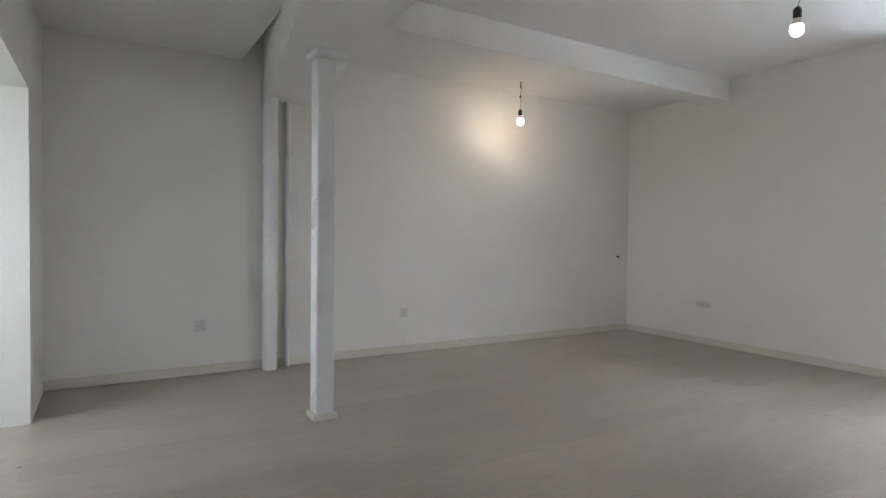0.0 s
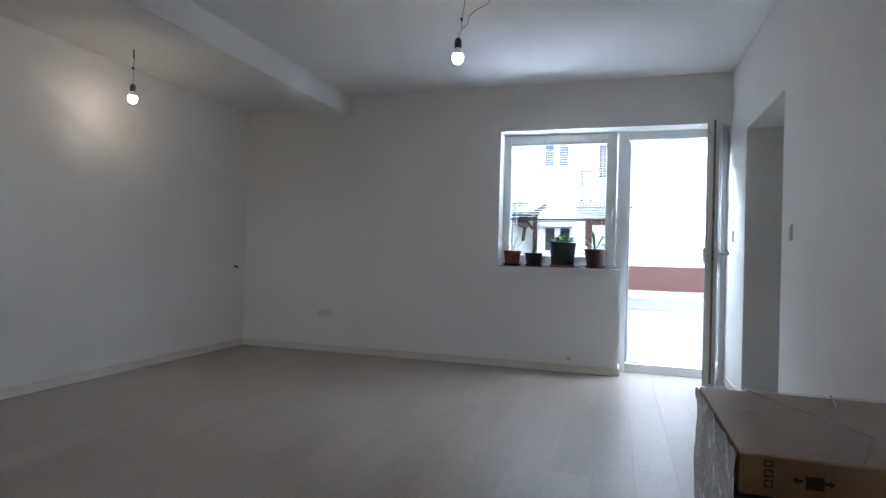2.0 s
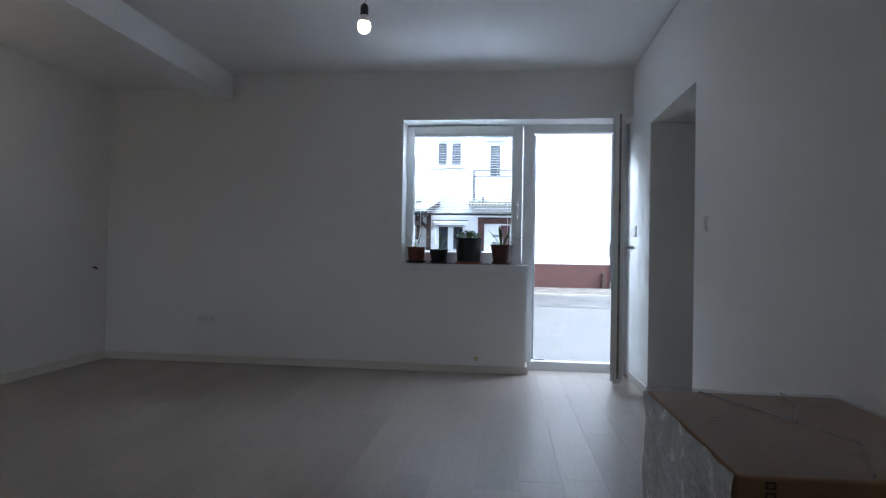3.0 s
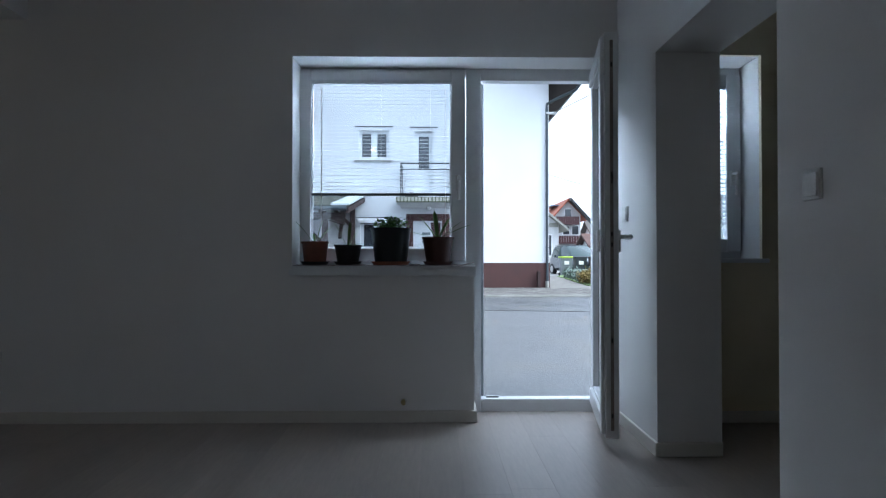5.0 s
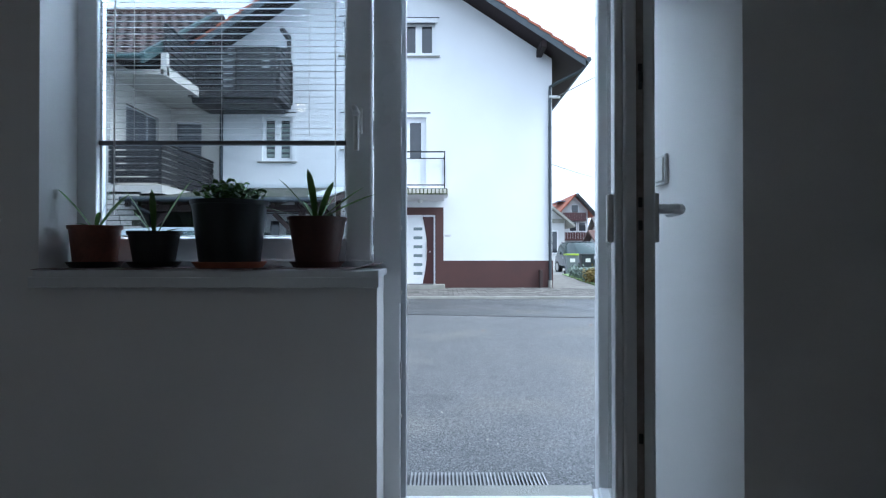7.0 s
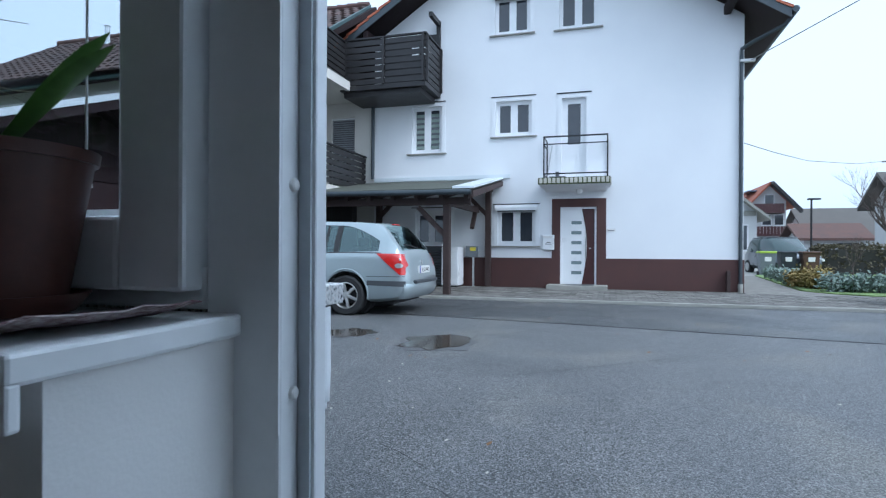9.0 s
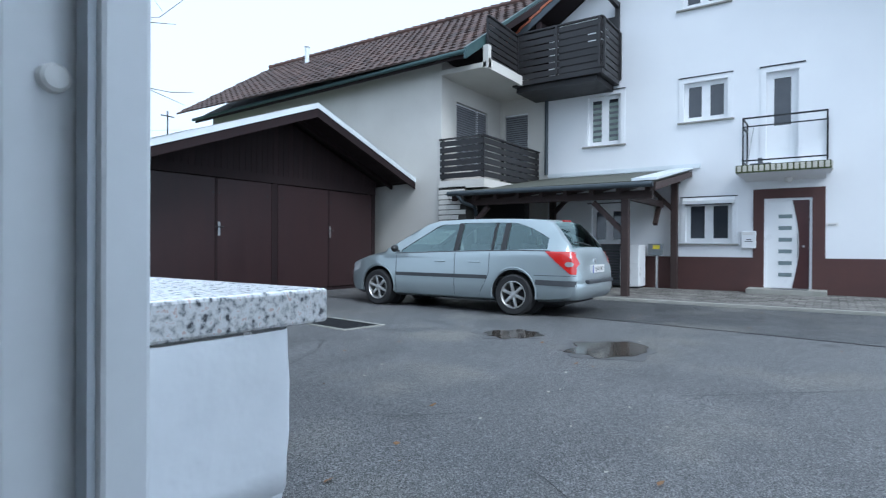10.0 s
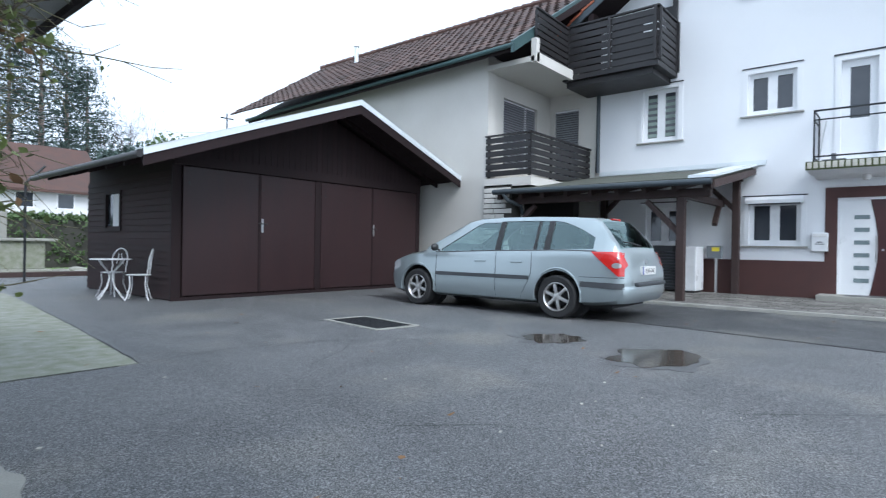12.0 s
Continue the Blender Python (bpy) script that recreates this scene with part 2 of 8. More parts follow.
car_blue = surface("pale_blue_car_paint", (0.25, 0.32, 0.45), None, 0.3, 0.6, scale=2, bump=0.0, coat=1.0)
car_trim = surface("grey_bumper_trim", (0.055, 0.06, 0.066), None, 0.55, scale=10, bump=0.05)
car_glass = surface("tinted_car_glass", (0.045, 0.072, 0.072), None, 0.03, scale=1, bump=0.0, rvar=0.01, spec=0.5)
car_pane = thin_glass("car_window_glass", (0.58, 0.70, 0.68))
cabin_grey = surface("cabin_lining", (0.055, 0.058, 0.062), None, 0.8, scale=12, bump=0.05)
cabin_cloth = surface("seat_cloth", (0.035, 0.037, 0.042), (0.02, 0.021, 0.025), 0.95, scale=30, fine=200, bump=0.2)
rubber = surface("tyre_rubber", (0.022, 0.022, 0.023), (0.015, 0.015, 0.016), 0.8, scale=20, bump=0.2)
alloy = surface("alloy_rim", (0.55, 0.55, 0.54), (0.45, 0.44, 0.43), 0.35, 0.8, scale=12, bump=0.03)
tail_red = surface("red_tail_light", (0.55, 0.015, 0.012), (0.45, 0.012, 0.01), 0.1, scale=30, bump=0.05, coat=1.0)
plate_white = surface("number_plate", (0.75, 0.75, 0.73), None, 0.4, bump=0.0)
plate_blue = surface("plate_band", (0.02, 0.06, 0.35), None, 0.4, bump=0.0)
white_metal = surface("white_painted_iron", (0.66, 0.67, 0.68), (0.50, 0.50, 0.50), 0.5, scale=20, bump=0.08)
yellow = surface("yellow_sticker", (0.75, 0.62, 0.04), None, 0.5)
door_red = surface("maroon_door_panel", (0.06, 0.018, 0.018), None, 0.35, bump=0.02)
frosted = surface("frosted_pane", (0.20, 0.25, 0.26), None, 0.25, bump=0.02)
bin_grey = surface("grey_bin", (0.16, 0.18, 0.20), None, 0.5, bump=0.05)
bin_dark = surface("dark_bin", (0.025, 0.03, 0.04), None, 0.5, bump=0.05)
bin_brown = surface("brown_bin", (0.085, 0.04, 0.025), None, 0.5, bump=0.05)
lime = surface("lime_lid", (0.40, 0.55, 0.05), None, 0.5, bump=0.02)
solar = surface("solar_panel", (0.10, 0.15, 0.22), None, 0.15, bump=0.0)
far_white = surface("far_render", (0.66, 0.66, 0.66), None, 0.9, scale=0.5)
far_roof = surface("far_grey_roof", (0.13, 0.12, 0.11), None, 0.9, scale=0.8)
terrain = surface("wooded_slope", (0.10, 0.105, 0.085), (0.075, 0.08, 0.06), 0.95, scale=0.05, fine=1.2, bump=0.0)


def asphalt_material(name, a, b, rough):
    m = surface(name, a, b, rough, scale=1.6, fine=190, bump=0.8, spread=0.9, rvar=0.18)
    n, l = m.node_tree.nodes, m.node_tree.links
    bs = n["Principled BSDF"]
    old = bs.inputs["Base Color"].links[0].from_socket
    geo = n.new("ShaderNodeNewGeometry")
    grit = n.new("ShaderNodeTexVoronoi")
    grit.inputs["Scale"].default_value = 150
    l.new(geo.outputs["Position"], grit.inputs["Vector"])
    gr = n.new("ShaderNodeMapRange")
    gr.inputs["From Min"].default_value, gr.inputs["From Max"].default_value = 0.0, 0.6
    gr.inputs["To Min"].default_value, gr.inputs["To Max"].default_value = 2.2, 0.25
    l.new(grit.outputs["Distance"], gr.inputs["Value"])
    pale = n.new("ShaderNodeTexNoise")
    pale.inputs["Scale"].default_value, pale.inputs["Detail"].default_value = 0.8, 9
    l.new(geo.outputs["Position"], pale.inputs["Vector"])
    pr = n.new("ShaderNodeMapRange")
    pr.inputs["From Min"].default_value, pr.inputs["From Max"].default_value = 0.54, 0.70
    pr.inputs["To Max"].default_value = 0.55
    l.new(pale.outputs["Fac"], pr.inputs["Value"])
    mx = n.new("ShaderNodeMixRGB")
    mx.inputs["Color2"].default_value = (0.27, 0.255, 0.22, 1)
    l.new(pr.outputs["Result"], mx.inputs["Fac"])
    l.new(old, mx.inputs["Color1"])
    hs = n.new("ShaderNodeHueSaturation")
    l.new(gr.outputs["Result"], hs.inputs["Value"])
    l.new(mx.outputs["Color"], hs.inputs["Color"])
    chips = n.new("ShaderNodeTexVoronoi")
    chips.inputs["Scale"].default_value = 125
    l.new(geo.outputs["Position"], chips.inputs["Vector"])
    shade = n.new("ShaderNodeSeparateColor")
    l.new(chips.outputs["Color"], shade.inputs["Color"])
    cr = n.new("ShaderNodeMapRange")
    cr.inputs["From Min"].default_value, cr.inputs["From Max"].default_value = 0.80, 1.0
    cr.inputs["To Max"].default_value = 0.75
    l.new(shade.outputs["Red"], cr.inputs["Value"])
    stone = n.new("ShaderNodeMixRGB")
    stone.inputs["Color2"].default_value = (0.36, 0.36, 0.35, 1)
    l.new(cr.outputs["Result"], stone.inputs["Fac"])
    l.new(hs.outputs["Color"], stone.inputs["Color1"])
    l.new(stone.outputs["Color"], bs.inputs["Base Color"])
    return m


def granite_material():
    m = bpy.data.materials.new("speckled_granite")
    m.use_nodes = True
    n, l = m.node_tree.nodes, m.node_tree.links
    bs = n["Principled BSDF"]
    geo = n.new("ShaderNodeNewGeometry")
    v = n.new("ShaderNodeTexNoise")
    v.inputs["Scale"].default_value, v.inputs["Detail"].default_value = 170, 3.0
    l.new(geo.outputs["Position"], v.inputs["Vector"])
    r = n.new("ShaderNodeValToRGB")
    e = r.color_ramp.elements
    e[0].position, e[0].color = 0.31, (0.08, 0.08, 0.085, 1)
    e[1].position, e[1].color = 0.40, (0.40, 0.40, 0.40, 1)
    for p, c in ((0.50, (0.66, 0.64, 0.62, 1)), (0.60, (0.74, 0.74, 0.74, 1)), (0.68, (0.60, 0.47, 0.42, 1))):
        q = e.new(p)
        q.color = c
    l.new(v.outputs["Fac"], r.inputs["Fac"])
    l.new(r.outputs["Color"], bs.inputs["Base Color"])
    bs.inputs["Roughness"].default_value = 0.22
    return m


def per_island(m, vary):
    """Varies the colour from one loose piece of a mesh to the next."""
    n, l = m.node_tree.nodes, m.node_tree.links
    bs = n["Principled BSDF"]
    old = bs.inputs["Base Color"].links[0].from_socket
    geo = n.new("ShaderNodeNewGeometry")
    vr = n.new("ShaderNodeMapRange")
    vr.inputs["To Min"].default_value, vr.inputs["To Max"].default_value = 1 - vary, 1 + vary
    hs = n.new("ShaderNodeHueSaturation")
    l.new(geo.outputs["Random Per Island"], vr.inputs["Value"])
    l.new(vr.outputs["Result"], hs.inputs["Value"])
    l.new(old, hs.inputs["Color"])
    l.new(hs.outputs["Color"], bs.inputs["Base Color"])
    return m


tile_island = per_island(surface("weathered_tile_field", (0.095, 0.055, 0.045), (0.045, 0.033, 0.031), 0.8, scale=1.5, fine=20, bump=0.3, spread=0.9), 0.35)
paver_island = per_island(surface("grey_paver_field", (0.21, 0.20, 0.185), (0.12, 0.115, 0.105), 0.85, spec=0.2, scale=9, fine=160, bump=0.3), 0.35)
asphalt = asphalt_material("worn_asphalt", (0.22, 0.223, 0.228), (0.095, 0.097, 0.102), 0.5)
asphalt_new = asphalt_material("newer_dark_asphalt", (0.085, 0.087, 0.093), (0.045, 0.047, 0.052), 0.40)
granite = granite_material()
wet = surface("puddle_water", (0.045, 0.038, 0.032), (0.065, 0.055, 0.045), 0.10, scale=3, bump=0.0, rvar=0.04, spec=0.22)
damp = surface("damp_asphalt", (0.105, 0.106, 0.108), (0.075, 0.076, 0.078), 0.5, scale=5, fine=140, bump=0.3)
tar = surface("tar_seam", (0.018, 0.018, 0.019), None, 0.6)

# ---- small building kit ----


def box(bm, x0, x1, y0, y1, z0, z1, bevel=0.0, turn=None):
    m = Matrix.Translation(((x0 + x1) / 2, (y0 + y1) / 2, (z0 + z1) / 2)) @ Matrix.Diagonal((abs(x1 - x0), abs(y1 - y0), abs(z1 - z0), 1))
    if turn is not None:
        m = turn @ m
    made = bmesh.ops.create_cube(bm, size=1, matrix=m)["verts"]
    if bevel:
        edges = {e for v in made for e in v.link_edges}
        bmesh.ops.bevel(bm, geom=list(edges), offset=bevel, segments=2, affect="EDGES", profile=0.5)


def tube(bm, pts, radii, n=8, caps=True):
    """A round bar along a line of points."""
    pts = [Vector(p) for p in pts]
    if not isinstance(radii, (list, tuple)):
        radii = [radii] * len(pts)
    rings, side = [], None
    for i, p in enumerate(pts):
        d = (pts[min(i + 1, len(pts) - 1)] - pts[max(i - 1, 0)]).normalized()
        if side is None:
            side = d.cross(Vector((0, 0, 1)))
            if side.length < 0.05:
                side = d.cross(Vector((1, 0, 0)))
        side = (side - d * side.dot(d)).normalized()
        up = d.cross(side)
        rings.append([bm.verts.new(p + radii[i] * (math.cos(a) * side + math.sin(a) * up)) for a in (2 * math.pi * k / n for k in range(n))])
    for a, b in zip(rings, rings[1:]):
        for k in range(n):
            bm.faces.new((a[k], a[(k + 1) % n], b[(k + 1) % n], b[k]))
    if caps:
        bm.faces.new(rings[0][::-1])
        bm.faces.new(rings[-1])


def lathe(bm, profile, at, n=24):
    """A turned shape: radius and height pairs about the upright axis through at."""
    x, y, z = at
    rings = []
    for r, h in profile:
        if r < 1e-4:
            rings.append([bm.verts.new((x, y, z + h))])
        else:
            rings.append([bm.verts.new((x + r * math.cos(2 * math.pi * k / n), y + r * math.sin(2 * math.pi * k / n), z + h)) for k in range(n)])
    for a, b in zip(rings, rings[1:]):
        for k in range(n):
            q = [a[k % len(a)], a[(k + 1) % n % len(a)], b[(k + 1) % n % len(b)], b[k % len(b)]]
            q = list(dict.fromkeys(q))
            if len(q) > 2:
                bm.faces.new(q)


def loft(bm, rings, closed=True, caps=True):
    rows = [[bm.verts.new(p) for p in r] for r in rings]
    n = len(rows[0])
    for a, b in zip(rows, rows[1:]):
        for k in range(n if closed else n - 1):
            bm.faces.new((a[k], a[(k + 1) % n], b[(k + 1) % n], b[k]))
    if caps:
        bm.faces.new(rows[0][::-1])
        bm.faces.new(rows[-1])


def prism(bm, outline, axis, lo, hi):
    """A flat outline of (u, v) pairs made thick along an axis."""
    def put(u, v, w):
        return {"x": (w, u, v), "y": (u, w, v), "z": (u, v, w)}[axis]
    a = [bm.verts.new(put(u, v, lo)) for u, v in outline]
    b = [bm.verts.new(put(u, v, hi)) for u, v in outline]
    n = len(outline)
    bm.faces.new(a)
    bm.faces.new(b[::-1])
    for k in range(n):
        bm.faces.new((a[k], b[k], b[(k + 1) % n], a[(k + 1) % n]))


def slab_holes(bm, axis, p0, p1, u0, u1, z0, z1, holes=()):
    """A thick upright wall, across x or y, with rectangular openings (u0, u1, z0, z1) right through it."""
    us = sorted({u0, u1, *[h for o in holes for h in o[:2] if u0 < h < u1]})
    zs = sorted({z0, z1, *[h for o in holes for h in o[2:] if z0 < h < z1]})
    made = {}

    def at(i, k, side):
        if (i, k, side) not in made:
            p = p1 if side else p0
            made[i, k, side] = bm.verts.new((p, us[i], zs[k]) if axis == "x" else (us[i], p, zs[k]))
        return made[i, k, side]

    def full(i, k):
        if not (0 <= i < len(us) - 1 and 0 <= k < len(zs) - 1):
            return False
        u, z = (us[i] + us[i + 1]) / 2, (zs[k] + zs[k + 1]) / 2
        return not any(o[0] < u < o[1] and o[2] < z < o[3] for o in holes)

    for i in range(len(us) - 1):
        for k in range(len(zs) - 1):
            if not full(i, k):
                continue
            for side in (0, 1):
                bm.faces.new([at(i, k, side), at(i + 1, k, side), at(i + 1, k + 1, side), at(i, k + 1, side)])
            for di, dk, a, c in ((-1, 0, (i, k), (i, k + 1)), (1, 0, (i + 1, k), (i + 1, k + 1)), (0, -1, (i, k), (i + 1, k)), (0, 1, (i, k + 1), (i + 1, k + 1))):
                if not full(i + di, k + dk):
                    bm.faces.new([at(*a, 0), at(*c, 0), at(*c, 1), at(*a, 1)])


def finish(bm, name, material, smooth=False):
    bmesh.ops.recalc_face_normals(bm, faces=bm.faces)
    me = bpy.data.meshes.new(name)
    bm.to_mesh(me)
    bm.free()
    me.materials.append(material)
    if smooth:
        me.polygons.foreach_set("use_smooth", [True] * len(me.polygons))
        me.set_sharp_from_angle(angle=radians(38))
    return me


def part(name, bm, material, parent=None, label="", smooth=False):
    ob = new(name, finish(bm, name, material, smooth))
    if parent is not None:
        ob.parent = parent
        ob.matrix_parent_inverse = parent.matrix_basis.inverted()
    return tagged(ob, label) if label else ob


def thing(name, label, category, at=(0, 0, 0), group="", kind=""):
    ob = new(name)
    ob.empty_display_size = 0.1
    ob.location = at
    return tagged(ob, label, category, group, kind)


def solid(name, bm, material, label, category, group="", kind="", smooth=False):
    return tagged(part(name, bm, material, smooth=smooth), label, category, group, kind)


def setting(name, bm, material, label, category):
    return solid(name, bm, material, label, category, kind="structure")


def B():
    return bmesh.new()


def boxed(*a, **k):
    bm = B()
    box(bm, *a, **k)
    return bm


def tubed(*a, **k):
    bm = B()
    tube(bm, *a, **k)
    return bm


def words(text, size, m, material, parent, name="lettering"):
    """Raised letters in the built-in font, as a mesh."""
    cu = bpy.data.curves.new(name, "FONT")
    cu.body, cu.size, cu.align_x, cu.align_y, cu.extrude = text, size, "CENTER", "CENTER", 0.001
    tmp = bpy.data.objects.new(name, cu)
    scene.collection.objects.link(tmp)
    bpy.context.view_layer.update()
    me = bpy.data.meshes.new_from_object(tmp.evaluated_get(bpy.context.evaluated_depsgraph_get()))
    bpy.data.objects.remove(tmp)
    me.transform(m)
    me.materials.clear()
    me.materials.append(material)
    ob = new(name, me)
    ob.parent = parent
    ob.matrix_parent_inverse = parent.matrix_basis.inverted()
    return ob

# ---- the room: shell ----
WX, OUT, LY, RY, G = 4.80, 5.355, 4.355, -0.12, -0.12

bm = B()
slab_holes(bm, "x", WX, 5.005, -2.6, 4.65, -0.15, 2.75, [(-0.125, 1.73, -0.15, 2.07), (-0.932, -0.44, 0.92, 2.08)])
setting("wall_street", bm, wall_paint, "white painted wall with window and glazed door", "wall")
bm = B()
slab_holes(bm, "x", 5.005, OUT, -2.6, 9.0, -0.4, 5.2, [(-0.22, 1.90, -0.4, 2.16), (-1.08, -0.44, 0.90, 2.16)])
setting("wall_street_outer", bm, render_own_dim, "rough white rendered outer house wall", "wall")
bm = B()
box(bm, WX, 5.044, 0.70, 1.73, -0.15, 0.8575)
box(bm, 5.045, 5.21, 0.735, 1.899, -0.4, 0.8685)
setting("parapet_1", bm, wall_paint, "white wall under the window", "wall")
bm = B()
slab_holes(bm, "y", LY, 4.65, -0.75, WX, -0.1, 2.75)
setting("wall_left", bm, wall_paint, "plain white painted side wall", "wall")
bm = B()
slab_holes(bm, "y", -0.425, RY, -0.75, WX, -0.1, 2.75, [(3.29, 4.238, -0.1, 1.90)])
setting("wall_right", bm, wall_paint, "white painted wall with an opening to the kitchen", "wall")
bm = B()
slab_holes(bm, "x", -0.75, -0.45, -0.45, 4.65, -0.1, 2.75, [(2.55, 3.66, -0.1, 1.74)])
setting("wall_back", bm, wall_paint, "white painted wall with a passage opening", "wall")
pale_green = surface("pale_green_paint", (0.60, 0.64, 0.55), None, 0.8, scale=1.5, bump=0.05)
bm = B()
# the opening in the end wall is unseen, made up to seat the passage lamp
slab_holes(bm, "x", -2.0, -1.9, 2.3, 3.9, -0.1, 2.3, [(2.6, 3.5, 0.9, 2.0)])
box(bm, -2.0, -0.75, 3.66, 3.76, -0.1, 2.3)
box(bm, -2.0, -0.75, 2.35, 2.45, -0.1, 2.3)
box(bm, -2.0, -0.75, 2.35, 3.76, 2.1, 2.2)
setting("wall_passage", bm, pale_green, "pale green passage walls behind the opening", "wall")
bm = B()
box(bm, 1.6, WX, -2.6, -2.45, -0.1, 2.75)
box(bm, 1.6, 1.75, -2.45, -0.425, -0.1, 2.75)
slab_holes(bm, "x", 4.775, WX - 0.001, -2.45, -0.427, 0, 2.47, [(-0.933, -0.439, 0.921, 2.081)])
setting("wall_kitchen", bm, cream_paint, "cream painted kitchen walls", "wall")

bm = B()
box(bm, -2.0, 5.05, -2.6, 4.65, -0.12, -0.004)
floor = setting("floor", bm, vinyl, "pale oak vinyl plank floor", "floor")
bm = B()
box(bm, -0.75, WX, -2.6, 4.65, 2.47, 2.75)
box(bm, 1.09, WX, 3.45, LY, 2.36, 2.475)
box(bm, -0.45, 0.74, 1.2, LY, 2.26, 2.475)
ceiling = setting("ceiling", bm, ceil_paint, "white painted ceiling in several levels", "ceiling")
bm = B()
box(bm, 1.06, WX, 3.22, 3.46, 2.27, 2.60)
setting("ceiling_beam_1", bm, ceil_paint, "white painted ceiling beam along the room", "beam")
bm = B()
prism(bm, [(0.89, LY), (1.24, LY), (1.03, 2.4), (0.90, -0.1), (0.45, -0.1), (0.61, 2.4)], "z", 1.99, 2.60)
setting("ceiling_beam_2", bm, ceil_paint, "deep white ceiling beam over the post", "beam")

# post with base plate
post = thing("support_post", "slim white square steel post under a ceiling beam", "post", (0.91, 3.04, 0))
part("shaft", boxed(0.858, 0.962, 2.988, 3.092, 0.03, 1.95, bevel=0.010), upvc, post)
part("base", boxed(0.843, 0.977, 2.973, 3.107, 0.0, 0.03, bevel=0.006), skirt_white, post)
part("head_plate", boxed(0.84, 1.02, 2.955, 3.125, 1.95, 1.99, bevel=0.006), upvc, post)

# heating pipes by the side wall
bm = B()
tube(bm, [(0.93, 4.285, 0), (0.93, 4.285, 1.99)], 0.052, 16)
pipes = solid("heating_pipe", bm, upvc, "white painted vertical pipe by the wall", "pipe", smooth=True)
for z in (0.75, 1.5):
    part("collar", tubed([(0.93, 4.285, z), (0.93, 4.285, z + 0.05)], 0.058, 16), upvc, pipes)
bm = B()
tube(bm, [(1.07, 4.325, 0), (1.07, 4.325, 1.99)], 0.02, 12)
solid("heating_pipe", bm, upvc, "thin white painted vertical pipe by the wall", "pipe", smooth=True)

# skirting boards
SKIRT = 0.065


def skirting(x0, x1, y0, y1):
    bm = B()
    box(bm, x0, x1, y0, y1, 0, SKIRT, bevel=0.004)
    setting("baseboard", bm, skirt_white, "low off-white skirting board", "skirting board")


skirting(-0.45, WX, LY - 0.016, LY)
skirting(WX - 0.016, WX, 0.685, LY - 0.017)
skirting(WX, 5.005, 0.684, 0.70)
skirting(4.225, 4.78, RY, RY + 0.014)
skirting(4.224, 4.238, -0.425, RY + 0.013)
skirting(1.2, 3.29, RY, RY + 0.014)
skirting(4.755, 4.769, -2.45, -0.46)

# ---- window, glazed door, sills ----
win = thing("window_1", "white plastic window with a half lowered venetian blind", "window", (5.005, 1.2, 0.88), kind="structure")
part("window_frame", boxed(5.01, 5.075, 1.70, 1.898, 0.884, 2.158, bevel=0.004), upvc, win)
part("window_frame", boxed(5.01, 5.075, 0.645, 0.735, -0.01, 2.158, bevel=0.004), upvc, win, "mullion between window and door")
part("window_frame", boxed(5.01, 5.075, 0.735, 1.70, 2.03, 2.158, bevel=0.004), upvc, win)
part("window_frame", boxed(5.01, 5.075, 0.735, 1.70, 0.884, 0.93, bevel=0.004), upvc, win)
bm = B()
for y0, y1, z0, z1 in ((1.665, 1.75, 0.905, 2.055), (0.74, 0.825, 0.905, 2.055), (0.825, 1.665, 1.985, 2.055), (0.825, 1.665, 0.905, 0.985)):
    box(bm, 4.98, 5.04, y0, y1, z0, z1, bevel=0.005)
sash = part("sash", bm, upvc, win)
gl = part("pane", boxed(5.017, 5.023, 0.82, 1.67, 0.98, 1.99), pane_dusty, win)
gl.visible_shadow = False
bm = B()
for y0, y1, z0, z1 in ((1.657, 1.667, 0.985, 1.985), (0.823, 0.833, 0.985, 1.985), (0.833, 1.657, 0.983, 0.993)):
    box(bm, 5., 5.017, y0, y1, z0, z1)
part("glazing_bead", bm, upvc, sash)
hd = part("handle", boxed(4.963, 4.98, 0.768, 0.798, 1.33, 1.42, bevel=0.006), plastic_white, sash)
bm = B()
tube(bm, [(4.97, 0.783, 1.40), (4.887, 0.783, 1.40), (4.933, 0.783, 1.385), (4.933, 0.783, 1.27)], [0.009, 0.009, 0.010, 0.009], 10)
part("lever", bm, plastic_white, hd, smooth=True)

blind = thing("venetian_blind", "white aluminium venetian blind half lowered over the window", "blind", (4.99, 1.23, 1.95))
part("head_rail", boxed(4.98, 5.007, 0.825, 1.665, 1.972, 1.998, bevel=0.003), blind_white, blind)
me = None
for i in range(30):
    z = 1.957 - i * 0.0215
    if me is None:
        bm = B()
        box(bm, -0.009, 0.009, -0.416, 0.416, -0.0005, 0.0005)
        me = finish(bm, "slat", blind_white)
    s = new("slat", me)
    s.matrix_basis = pose(4.994, 1.245, z, 0, -14, 0)
    s.parent = blind
    s.matrix_parent_inverse = blind.matrix_basis.inverted()
part("bottom_rail", boxed(4.984, 5.004, 0.828, 1.662, 1.298, 1.313, bevel=0.003), upvc_grey, blind)
for y in (0.95, 1.245, 1.54):
    part("ladder_cord", tubed([(4.983, y, 1.98), (4.983, y, 1.31)], 0.0009, 5), plastic_white, blind)
part("pull_cord", tubed([(4.975, 0.86, 1.945), (4.974, 0.86, 1.04)], 0.0014, 6), plastic_white, blind)
part("tilt_wand", tubed([(4.975, 1.60, 1.945), (4.97, 1.60, 1.06)], 0.003, 6), plastic_white, blind)
part("cord_toggle", tubed([(4.974, 0.86, 1.045), (4.974, 0.86, 1.015)], [0.003, 0.006], 8), plastic_white, blind)

